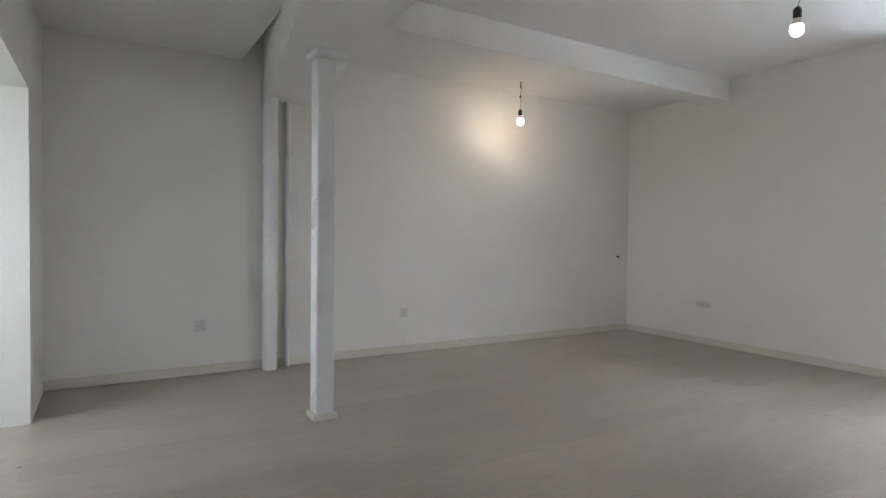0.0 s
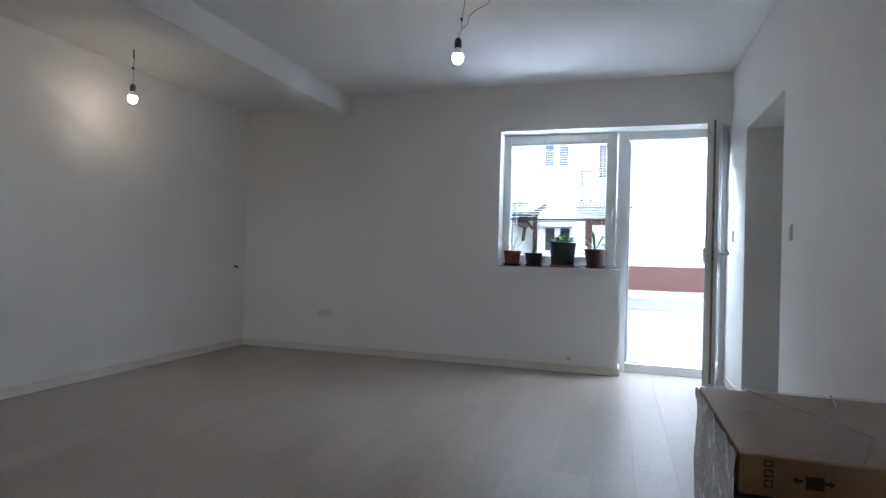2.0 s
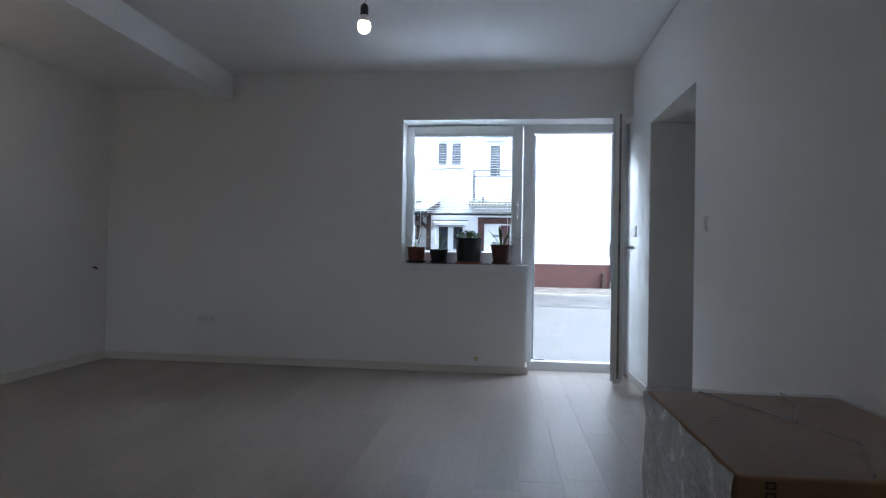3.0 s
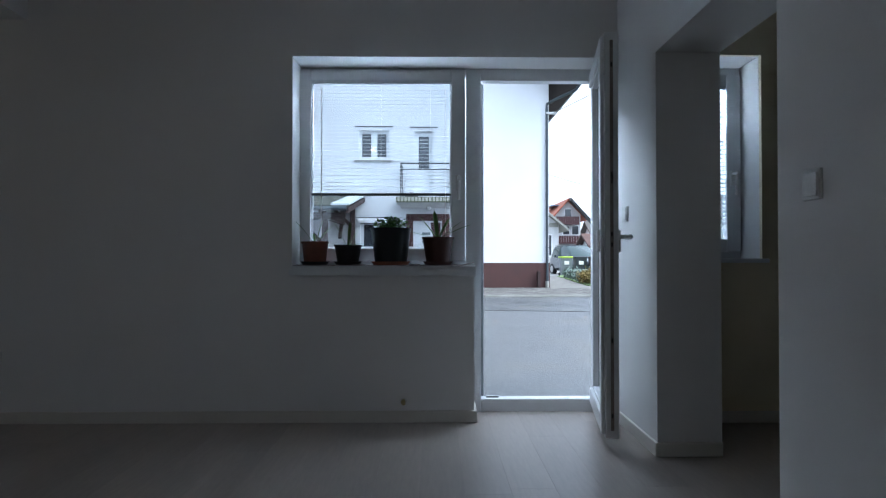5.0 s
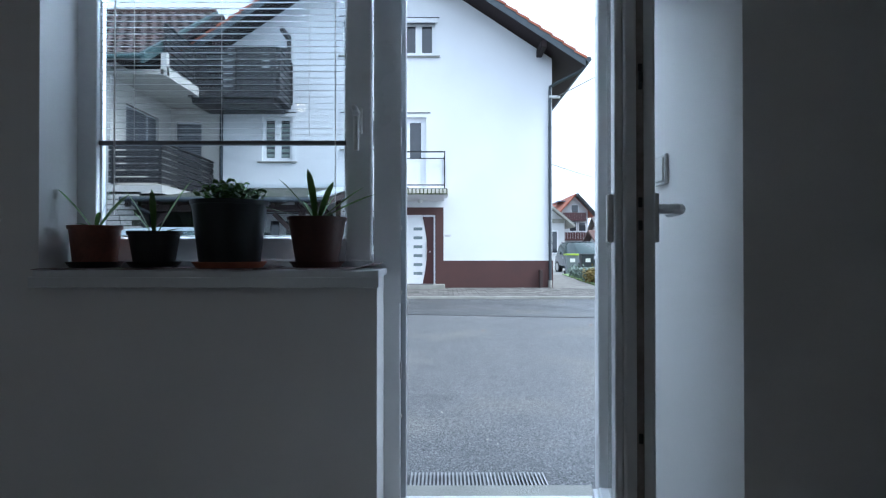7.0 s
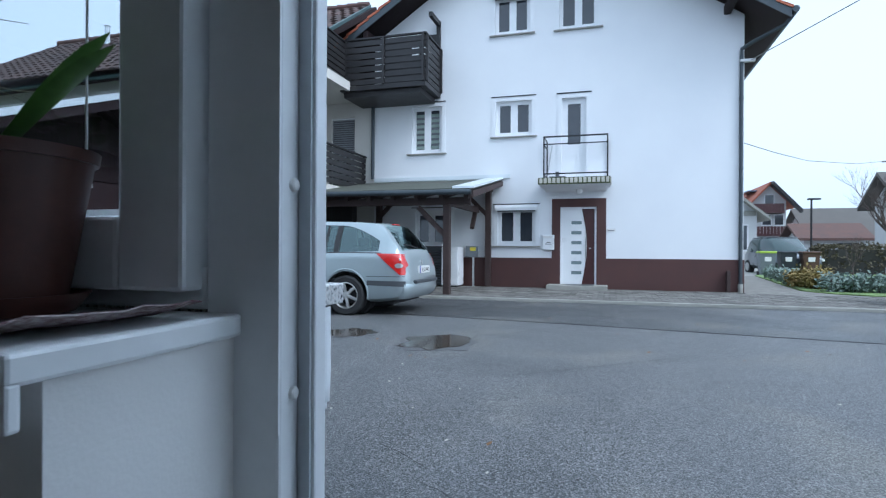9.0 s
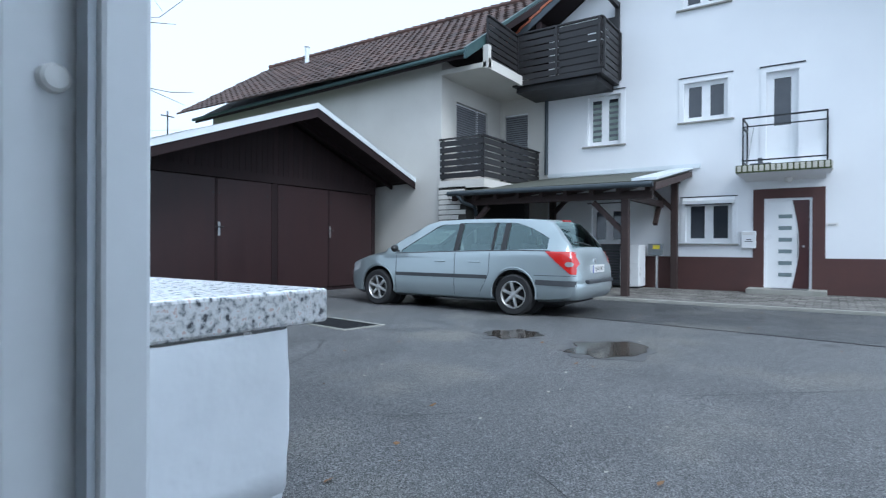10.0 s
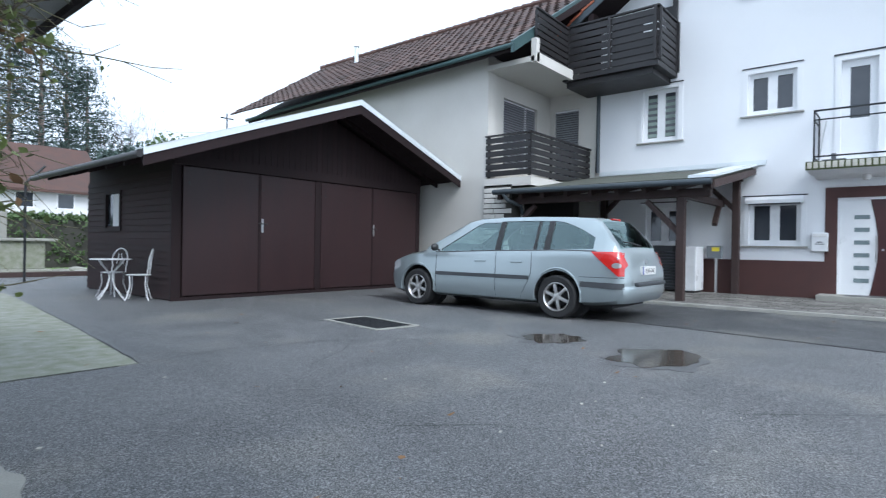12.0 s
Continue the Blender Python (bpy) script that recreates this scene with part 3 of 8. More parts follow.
bm = B()
box(bm, 4.766, 5.011, 0.690, 1.726, 0.858, 0.882, bevel=0.004)
box(bm, 4.766, 4.778, 0.690, 1.74, 0.828, 0.862, bevel=0.003)
solid("window_sill", bm, upvc, "white inner window sill with a rounded nose", "window sill")
bm = B()
box(bm, 5.075, 5.277, 0.705, 1.895, 0.869, 0.899, bevel=0.003)
solid("stone_sill", bm, granite, "speckled grey granite outer window sill", "window sill")
bm = B()
for x1, yy, z0, z1 in ((5.238, 0.699, 0.735, 0.8685), (5.234, 0.701, 0.725, 0.738), (5.219, 0.706, -0.38, 0.73)):
    nz, nx = max(2, int((z1 - z0) / 0.02)), 12
    face = []
    for i in range(nz + 1):
        z = z0 + (z1 - z0) * i / nz
        row = []
        for j in range(nx + 1):
            edge = 0.007 * noise.noise(Vector((z * 14, x1 * 30, 1.0))) + 0.004 * noise.noise(Vector((z * 45, 3.0, x1)))
            x = 5.08 + (x1 + edge - 5.08) * j / nx
            bulge = 0.003 * noise.noise(Vector((x * 16, z * 13, 5.035))) + 0.0015 * noise.noise(Vector((x * 50, z * 42, 2.0)))
            row.append(bm.verts.new((x, yy + bulge + (0.012 if j == nx else 0), z)))
        face.append(row)
    for a, b in zip(face, face[1:]):
        for j in range(nx):
            bm.faces.new((a[j], a[j + 1], b[j + 1], b[j]))
        bm.faces.new((a[nx], bm.verts.new((a[nx].co.x, 0.76, a[nx].co.z)), bm.verts.new((b[nx].co.x, 0.76, b[nx].co.z)), b[nx]))
    low = [bm.verts.new((v.co.x, 0.76, v.co.z)) for v in face[0]]
    for j in range(nx):
        bm.faces.new((face[0][j], low[j], low[j + 1], face[0][j + 1]))
setting("door_reveal", bm, render_own, "rough white plaster edge beside the door", "plaster edge").data.shade_smooth()

door = thing("door_1", "white plastic glazed balcony door standing open inwards", "door", (5.005, 0.0, 0.0), kind="structure")
part("door_frame", boxed(5.01, 5.075, -0.22, -0.038, -0.01, 2.158, bevel=0.004), upvc, door)
part("door_frame", boxed(5.01, 5.075, -0.038, 0.645, 2.0, 2.158, bevel=0.004), upvc, door)
part("threshold", boxed(5.01, 5.085, -0.038, 0.645, -0.01, 0.075, bevel=0.006), upvc, door)
part("rebate", boxed(5.047, 5.073, 0.625, 0.645, 0.085, 1.985, bevel=0.003), upvc, door)
part("seal", boxed(5.043, 5.0475, 0.629, 0.641, 0.085, 1.985), upvc_shaded, door, "grey door seal")
part("groove", boxed(5.0035, 5.0065, 0.642, 0.649, 0.76, 1.985), upvc, door)
part("groove", boxed(5.045, 5.0465, 0.641, 0.6455, 0.085, 1.985), upvc_shaded, door)
for z in (0.50, 1.30, 1.62):
    part("keep", boxed(5.013, 5.025, 0.64, 0.648, z, z + 0.06, bevel=0.002), steel, door)
for z in (0.37, 0.796, 1.018, 1.43, 1.83):
    bm = B()
    lathe(bm, [(0.0, 0.006), (0.0055, 0.0055), (0.007, 0.004), (0.0075, -0.001)], (0, 0, 0), 14)
    bmesh.ops.transform(bm, matrix=pose(5.034, 0.645, z, 90, 0, 0), verts=bm.verts)
    part("screw_cap", bm, plastic_white, door, smooth=True)
part("keep", boxed(4.993, 5.012, 0.54, 0.615, 0.086, 0.098, bevel=0.003), steel, door)
# leaf, turned on its hinges
LEAF = pose(5.007, -0.090, 0, 0, 0, 169.7)


def leafpart(name, bm, material, parent=door, label="", smooth=False):
    bmesh.ops.transform(bm, matrix=LEAF, verts=bm.verts)
    return part(name, bm, material, parent, label, smooth)


bm = B()
LW = 0.725
for u0, u1, z0, z1 in ((0, 0.095, 0.06, 2.02), (LW - 0.095, LW, 0.06, 2.02), (0.095, LW - 0.095, 1.925, 2.02), (0.095, LW - 0.095, 0.06, 0.17)):
    box(bm, u0, u1, -0.066, 0.0, z0, z1, bevel=0.006)
for u0, u1, z0, z1 in ((LW - 0.085, LW - 0.012, 0.075, 2.005), (0.085, LW - 0.085, 1.935, 2.005), (0.085, LW - 0.085, 0.075, 0.16)):
    box(bm, u0, u1, -0.084, -0.066, z0, z1, bevel=0.005)
leaf = leafpart("leaf", bm, upvc, label="white plastic door leaf")
g2 = leafpart("pane", boxed(0.09, LW - 0.09, -0.036, -0.028, 0.165, 1.93), pane)
g2.visible_shadow = False
bm = B()
box(bm, LW, LW + 0.003, -0.040, -0.025, 0.10, 1.98)
leafpart("lock_strip", bm, lock_brown, leaf)
for z in (0.16, 0.52, 0.98, 1.03, 1.32, 1.85):
    leafpart("lock_bolt", boxed(LW + 0.002, LW + 0.008, -0.037, -0.028, z, z + 0.022, bevel=0.002), dark_steel, leaf)
bm = B()
prism(bm, [(LW + 0.002, 1.285), (LW + 0.014, 1.30), (LW + 0.014, 1.32), (LW + 0.002, 1.33)], "y", -0.036, -0.028)
leafpart("latch", bm, dark_steel, leaf)
for side, y0, y1 in ((1, 0.0, 0.055), (-1, -0.084, -0.11)):
    hp = leafpart("handle", boxed(LW - 0.062, LW - 0.030, min(y0, y0 + 0.014 * side), max(y0, y0 + 0.014 * side), 0.955, 1.065, bevel=0.004), plastic_white, leaf)
    if side < 0:
        continue
    bm = B()
    tube(bm, [(LW - 0.046, y0, 1.03), (LW - 0.046, y1, 1.03), (LW - 0.06, y1 + 0.006 * side, 1.03), (LW - 0.16, y1 + 0.004 * side, 1.028)], [0.012, 0.012, 0.014, 0.011], 10)
    leafpart("lever", bm, plastic_white, leaf, smooth=True)
for z in (0.22, 1.05, 1.86):
    leafpart("hinge", tubed([(-0.008, -0.055, z), (-0.008, -0.055, z + 0.09)], 0.010, 10), plastic_white, leaf)

# kitchen window
win2 = thing("window_2", "small white kitchen window with a venetian blind", "window", (5.005, -0.76, 0.92), kind="structure")
for y0, y1, z0, z1 in ((-1.079, -0.91, 0.901, 2.158), (-0.54, -0.441, 0.901, 2.158), (-0.91, -0.54, 2.01, 2.158), (-0.91, -0.54, 0.901, 0.99)):
    part("window_frame", boxed(5.01, 5.075, y0, y1, z0, z1, bevel=0.004), upvc, win2)
bm = B()
for y0, y1, z0, z1 in ((-0.925, -0.84, 0.965, 2.035), (-0.61, -0.525, 0.965, 2.035), (-0.84, -0.61, 1.96, 2.035), (-0.84, -0.61, 0.965, 1.04)):
    box(bm, 4.98, 5.04, y0, y1, z0, z1, bevel=0.005)
sash2 = part("sash", bm, upvc, win2)
g3 = part("pane", boxed(5.017, 5.023, -0.845, -0.605, 1.035, 1.965), pane_dusty, win2)
g3.visible_shadow = False
h2 = part("handle", boxed(4.963, 4.98, -0.885, -0.855, 1.36, 1.45, bevel=0.006), plastic_white, sash2)
bm = B()
tube(bm, [(4.97, -0.870, 1.43), (4.905, -0.870, 1.43), (4.915, -0.870, 1.40), (4.921, -0.870, 1.30)], [0.009, 0.009, 0.010, 0.009], 10)
part("lever", bm, plastic_white, h2, smooth=True)
bm = B()
box(bm, 4.755, 5.011, -0.965, -0.442, 0.898, 0.922, bevel=0.005)
solid("window_sill", bm, upvc, "white inner sill of the kitchen window", "window sill")
blind2 = thing("venetian_blind", "white venetian blind lowered over the kitchen window", "blind", (4.99, -0.76, 1.95))
part("head_rail", boxed(4.98, 5.007, -0.838, -0.612, 1.945, 1.968, bevel=0.003), blind_white, blind2)
bm = B()
box(bm, -0.010, 0.010, -0.112, 0.112, -0.0006, 0.0006)
me = finish(bm, "slat", blind_white)
for i in range(34):
    s = new("slat", me)
    s.matrix_basis = pose(4.994, -0.725, 1.932 - i * 0.0252, 0, 10, 0)
    s.parent = blind2
    s.matrix_parent_inverse = blind2.matrix_basis.inverted()

# ---- switches, sockets, stubs ----


def wall_plate(name, label, category, c, axis, w, h, rockers=1, holes=0):
    """A plastic plate on a wall; axis: the side towards which it stands out."""
    x, y, z = c
    t = thing(name, label, category, c)
    d = {"-x": (-1, 0), "+y": (0, 1), "-y": (0, -1)}[axis]

    def slab(u0, u1, z0, z1, o0, o1, bev):
        if d[0]:
            return boxed(x + d[0] * o0, x + d[0] * o1, y + u0, y + u1, z0, z1, bevel=bev)
        return boxed(x + u0, x + u1, y + d[1] * o0, y + d[1] * o1, z0, z1, bevel=bev)
    part("plate", slab(-w / 2, w / 2, z - h / 2, z + h / 2, 0.0, 0.010, 0.003), plastic_white, t)
    for i in range(rockers):
        u = (i - (rockers - 1) / 2) * w / rockers
        part("rocker", slab(u - w / rockers * 0.38, u + w / rockers * 0.38, z - h * 0.38, z + h * 0.38, 0.009, 0.014, 0.002), plastic_white, t)
    for i in range(holes):
        u = (i - (holes - 1) / 2) * w / max(1, holes)
        part("insert", slab(u - 0.017, u + 0.017, z - 0.017, z + 0.017, 0.0095, 0.0105, 0.0), skirt_white, t)
        for s in (-0.008, 0.008):
            part("pin_hole", slab(u + s - 0.0025, u + s + 0.0025, z - 0.0025, z + 0.0025, 0.0103, 0.0112, 0.0), dark_steel, t)
    return t


wall_plate("light_switch", "white light switch on the white wall", "switch", (3.125, RY, 1.132), "+y", 0.075, 0.085)
wall_plate("light_switch", "white light switch beside the balcony door", "switch", (4.66, RY, 1.164), "+y", 0.075, 0.085)
wall_plate("wall_socket", "white double socket low on the side wall", "socket", (2.07, LY, 0.343), "-y", 0.075, 0.075, 0, 1)
wall_plate("wall_socket", "white socket low on the side wall", "socket", (0.457, LY, 0.345), "-y", 0.075, 0.075, 0, 1)
wall_plate("wall_socket", "white triple socket strip low on the wall", "socket", (WX, 3.42, 0.372), "-x", 0.155, 0.06, 0, 3)
wall_plate("wall_socket", "white socket on the cream kitchen wall", "socket", (4.769, -1.36, 1.23), "-x", 0.075, 0.075, 0, 1)
bm = B()
tube(bm, [(WX, 1.10, 0.118), (WX - 0.035, 1.10, 0.118), (WX - 0.045, 1.095, 0.112)], [0.013, 0.013, 0.010], 12)
stub = solid("pipe_stub", bm, surface("yellowed_cap", (0.62, 0.52, 0.28), None, 0.5), "yellowed capped pipe stub low on the wall", "pipe stub", smooth=True)
part("collar", tubed([(WX, 1.10, 0.118), (WX - 0.008, 1.10, 0.118)], 0.020, 14), plastic_white, stub)
bm = B()
tube(bm, [(4.634, LY, 0.797), (4.634, LY - 0.02, 0.797), (4.638, LY - 0.035, 0.785)], 0.008, 8)
solid("cable_end", bm, dark_steel, "dark cable end sticking out of the wall", "cable", smooth=True)

# ---- bare bulbs on wires ----


def bare_bulb(label, at, wire, loop=None):
    x, y, z = at
    t = thing("hanging_bulb", label, "lamp", at)
    bm = B()
    lathe(bm, [(0, -0.034), (0.012, -0.032), (0.023, -0.024), (0.029, -0.010), (0.030, 0.002), (0.027, 0.016)], at, 20)
    part("globe", bm, lamp_glow, t, "glowing frosted globe", smooth=True)
    bm = B()
    lathe(bm, [(0.027, 0.016), (0.024, 0.030), (0.018, 0.046), (0.0145, 0.052)], at, 20)
    part("collar", bm, plastic_white, t, smooth=True)
    bm = B()
    lathe(bm, [(0.015, 0.050), (0.019, 0.054), (0.019, 0.092), (0.010, 0.104), (0.0, 0.105)], at, 16)
    part("socket", bm, plastic_black, t, "dark lamp holder", smooth=True)
    part("wire", tubed(wire, 0.0022, 6), cable_grey, t)
    if loop:
        part("wire", tubed(loop, 0.0022, 6), cable_grey, t)
    w = wire[len(wire) // 2]
    part("terminal", boxed(w[0] - 0.008, w[0] + 0.008, w[1] - 0.006, w[1] + 0.006, w[2] - 0.008, w[2] + 0.008, bevel=0.003), plastic_black, t)
    part("hook", tubed([(wire[-1][0], wire[-1][1], 2.30 if wire[-1][2] < 2.4 else 2.44), wire[-1]], 0.004, 6), dark_steel, t)


bare_bulb("glowing bare bulb hanging on thin wires from the ceiling", (2.749, 1.547, 2.020),
          [(2.749, 1.547, 2.120), (2.759, 1.545, 2.150), (2.774, 1.539, 2.180), (2.789, 1.542, 2.240), (2.859, 1.547, 2.360), (2.889, 1.547, 2.470)],
          [(2.774, 1.539, 2.180), (2.799, 1.512, 2.215), (2.819, 1.507, 2.270), (2.839, 1.467, 2.310), (2.859, 1.417, 2.340), (2.879, 1.397, 2.400), (2.889, 1.437, 2.470)])
bare_bulb("glowing bare bulb hanging close to the side wall", (3.016, 4.004, 2.011),
          [(3.016, 4.004, 2.111), (3.018, 4.003, 2.176), (3.014, 4.005, 2.226), (3.021, 4.002, 2.300), (3.016, 4.004, 2.360)])

# ---- carton wrapped in film ----
pack = thing("wrapped_carton", "flat brown carton wrapped in clear stretch film", "carton", (1.6, 0.15, 0))
body = part("carton_body", boxed(1.262, 1.94, -0.10, 0.437, 0.468, 0.556, bevel=0.004), carton, pack)
for x0, x1, z0, z1 in ((0.012, 0.030, 0.535, 0.548), (0.012, 0.030, 0.513, 0.528), (0.012, 0.030, 0.490, 0.506)):
    bm = B()
    y0, y1 = 0.437 - 0.035 - x0, 0.437 - 0.035 - x1
    w = 0.0022
    box(bm, 1.2600, 1.2618, y0, y1, z0, z0 + w)
    box(bm, 1.2600, 1.2618, y0, y1, z1 - w, z1)
    box(bm, 1.2600, 1.2618, y0, y0 - w, z0, z1)
    box(bm, 1.2600, 1.2618, y1 + w, y1, z0, z1)
    part("print", bm, ink, body)
for y in (0.335, 0.255):
    bm = B()
    s = 1 if y > 0.3 else -1
    prism(bm, [(y, 0.512), (y - 0.010 * s, 0.504), (y - 0.010 * s, 0.509), (y - 0.02 * s, 0.509), (y - 0.02 * s, 0.515), (y - 0.010 * s, 0.515), (y - 0.010 * s, 0.520)], "x", 1.2598, 1.2618)
    part("print", bm, ink, body)
part("print", boxed(1.2598, 1.2618, 0.275, 0.31, 0.496, 0.524), ink, body)
for i, (y, w) in enumerate(((0.385, 0.03), (0.372, 0.05), (0.36, 0.028))):
    part("print", boxed(1.60 + i * 0.03, 1.60 + i * 0.03 + 0.004, y - w, y, 0.5555, 0.5568), ink, body)
dark_pack = surface("dark_package", (0.03, 0.028, 0.03), None, 0.6, scale=8)
part("lower_pack", boxed(1.30, 1.93, -0.10, 0.40, 0.0, 0.466, bevel=0.01), dark_pack, pack, "dark package under the carton")


def film_sheet(bm, u0, u1, v0, v1, nu, nv, put, amp):
    """A thin crumpled sheet over a rectangle."""
    rows = []
    for i in range(nu + 1):
        r = []
        for j in range(nv + 1):
            u, v = u0 + (u1 - u0) * i / nu, v0 + (v1 - v0) * j / nv
            h = amp * (noise.noise(Vector((u * 9, v * 3, 0.3))) + 0.6 * noise.noise(Vector((u * 40, v * 6, 1.7))) + 0.5 * noise.noise(Vector((u * 14 - v * 22, v * 5, 4.2))))
            r.append(bm.verts.new(put(u, v, h)))
        rows.append(r)
    for a, b in zip(rows, rows[1:]):
        for j in range(nv):
            bm.faces.new((a[j], a[j + 1], b[j + 1], b[j]))


bm = B()
film_sheet(bm, 1.258, 1.944, -0.10, 0.441, 60, 50, lambda u, v, h: (u, v, 0.5605 + abs(h) * 1.1), 0.006)
fs = part("film", bm, film_wrap, pack, "crumpled clear stretch film", smooth=True)
fs.visible_shadow = False
bm = B()
film_sheet(bm, 1.27, 1.94, 0.03, 0.556, 50, 40, lambda u, v, h: (u, 0.4415 + abs(h) * 1.2, v), 0.008)
part("film", bm, milky, pack, "cloudy crumpled film hanging down the side", smooth=True)
for pts in ([(1.27, 0.20, 0.566), (1.45, 0.12, 0.572), (1.62, 0.17, 0.568), (1.9, 0.30, 0.566)], [(1.62, 0.17, 0.568), (1.75, 0.10, 0.57), (1.93, 0.06, 0.566)]):
    part("film_fold", tubed(pts, 0.003, 6), film_wrap, pack)

# ---- plants on the sill ----


def blade(bm, base, yaw, length, width, rise, droop, n=7):
    """A long folded leaf that arches outwards."""
    rows = []
    for i in range(n + 1):
        t = i / n
        r = length * (t * math.cos(rise) + 0.12 * t * t)
        z = length * (t * math.sin(rise) - droop * t * t)
        w = width * (0.45 + 0.75 * t) * (1 - t ** 4) ** 0.8 * 0.5 + 0.0006
        c, s = math.cos(yaw), math.sin(yaw)
        p = Vector(base) + Vector((r * c, r * s, z))
        side = Vector((-s, c, 0)) * w
        rows.append([bm.verts.new(p - side + Vector((0, 0, w * 0.35))), bm.verts.new(p), bm.verts.new(p + side + Vector((0, 0, w * 0.35)))])
    for a, b in zip(rows, rows[1:]):
        for k in (0, 1):
            bm.faces.new((a[k], a[k + 1], b[k + 1], b[k]))


def pot(label, x, y, r0, r1, h, material, saucer, group="plants on the sill", rim=0.012):
    t = thing("potted_plant", label, "plant", (x, y, 0.885), group)
    z = 0.892
    bm = B()
    lathe(bm, [(0, 0), (r0, 0), (r1 - 0.004, h - rim), (r1, h - rim), (r1 + 0.002, h), (r1 - 0.005, h), (r1 - 0.008, h - 0.018), (0, h - 0.018)], (x, y, z), 32)
    part("pot", bm, material, t, smooth=True)
    bm = B()
    lathe(bm, [(0, h - 0.020), (r1 * 0.6, h - 0.014), (r1 - 0.009, h - 0.018)], (x, y, z + 0.003), 24)
    part("soil", bm, soil, t, smooth=True)
    bm = B()
    lathe(bm, [(0, -0.007), (r0 + 0.008, -0.007), (r0 + 0.022, 0.012), (r0 + 0.018, 0.012), (r0 + 0.006, -0.001), (0, -0.001)], (x, y, z + 0.001), 32)
    part("saucer", bm, saucer, t, smooth=True)
    return t, z + h - 0.012


def strap_plant(label, x, y, r0, r1, h, material, saucer, leaves):
    t, z = pot(label, x, y, r0, r1, h, material, saucer)
    for yaw, length, width, rise, droop in leaves:
        bm = B()
        blade(bm, (x + 0.008 * math.cos(radians(yaw)), y + 0.008 * math.sin(radians(yaw)), z), radians(yaw), length, width, radians(rise), droop)
        part("leaf", bm, leaf_green, t, smooth=True)


strap_plant("strap-leaved plant in a red-brown plastic pot", 4.905, 1.622, 0.062, 0.078, 0.128, terra_a, plastic_black,
            [(100, 0.175, 0.026, 58, 0.06), (-100, 0.155, 0.020, 52, 0.06), (-60, 0.15, 0.026, 80, 0.03), (170, 0.07, 0.018, 25, 0.2), (20, 0.08, 0.018, 60, 0.1)])
strap_plant("strap-leaved plant in a square-rimmed black pot", 4.903, 1.430, 0.060, 0.080, 0.110, plastic_black, plastic_black,
            [(108, 0.17, 0.024, 68, 0.03), (-75, 0.20, 0.030, 66, 0.0), (200, 0.15, 0.022, 74, 0.02), (-90, 0.075, 0.016, 24, 0.12), (90, 0.10, 0.010, 58, 0.02)])
strap_plant("strap-leaved plant in a brown plastic pot", 4.905, 0.905, 0.066, 0.094, 0.155, terra_b, terra_b,
            [(110, 0.165, 0.026, 56, 0.03), (-90, 0.165, 0.027, 42, 0.0), (-100, 0.19, 0.026, 30, 0.06), (150, 0.165, 0.036, 84, 0.0), (98, 0.20, 0.016, 16, -0.02), (-60, 0.10, 0.018, 66, 0.02), (60, 0.09, 0.020, 60, 0.1), (-140, 0.15, 0.026, 58, 0.06)])
herb, hz = pot("leafy green herb in a large dark pot", 4.882, 1.178, 0.092, 0.118, 0.205, plastic_green, terra_c, rim=0.014)
rnd = random.Random(5)
for i in range(44):
    a, r = rnd.uniform(0, 6.283), 0.11 * math.sqrt(rnd.random())
    top = Vector((4.882 + r * 1.15 * math.cos(a), 1.178 + r * 1.15 * math.sin(a), hz + 0.016 + rnd.uniform(0.02, 0.06) * (1.3 - r * 6)))
    foot = Vector((4.882 + r * 0.6 * math.cos(a), 1.178 + r * 0.6 * math.sin(a), hz - 0.004))
    bm = B()
    tube(bm, [foot, (foot + top) / 2 + Vector((0, 0, 0.004)), top], 0.0009, 4)
    for k in range(9):
        c = foot.lerp(top, rnd.uniform(0.3, 1.05)) + Vector((rnd.uniform(-0.016, 0.016), rnd.uniform(-0.016, 0.016), rnd.uniform(-0.004, 0.008)))
        q = Euler((rnd.uniform(-0.8, 0.8), rnd.uniform(-0.8, 0.8), rnd.uniform(0, 6.28))).to_matrix()
        s = rnd.uniform(0.007, 0.013)
        vs = [bm.verts.new(c + q @ Vector(p) * s) for p in ((-1, 0, 0), (-0.4, 0.6, 0.15), (0.5, 0.7, 0.1), (1, 0, 0), (0.5, -0.7, 0.1), (-0.4, -0.6, 0.15))]
        bm.faces.new(vs)
    part("sprig", bm, herb_green, herb)


def newspaper(label, x0, x1, y0, y1, z, seed, curl):
    rnd = random.Random(seed)
    bm = B()
    rows = []
    nx, ny = 10, 16
    for i in range(nx + 1):
        r = []
        for j in range(ny + 1):
            u, v = i / nx, j / ny
            e = curl * max(0, 1 - v * 4.5) ** 2
            wob = 0.007 * noise.noise(Vector((u * 4 + seed, v * 5, 0)))
            r.append(bm.verts.new((x0 + (x1 - x0) * u + 0.010 * math.sin(v * 9 + seed), y0 + (y1 - y0) * v + 0.008 * math.sin(u * 5 + seed), z + abs(wob) + e)))
        rows.append(r)
    for a, b in zip(rows, rows[1:]):
        for j in range(ny):
            bm.faces.new((a[j], a[j + 1], b[j + 1], b[j]))
    ob = solid("newspaper", bm, paper, label, "newspaper", "papers under the pots")
    mod = ob.modifiers.new("thick", "SOLIDIFY")
    mod.thickness = 0.0012
    return ob


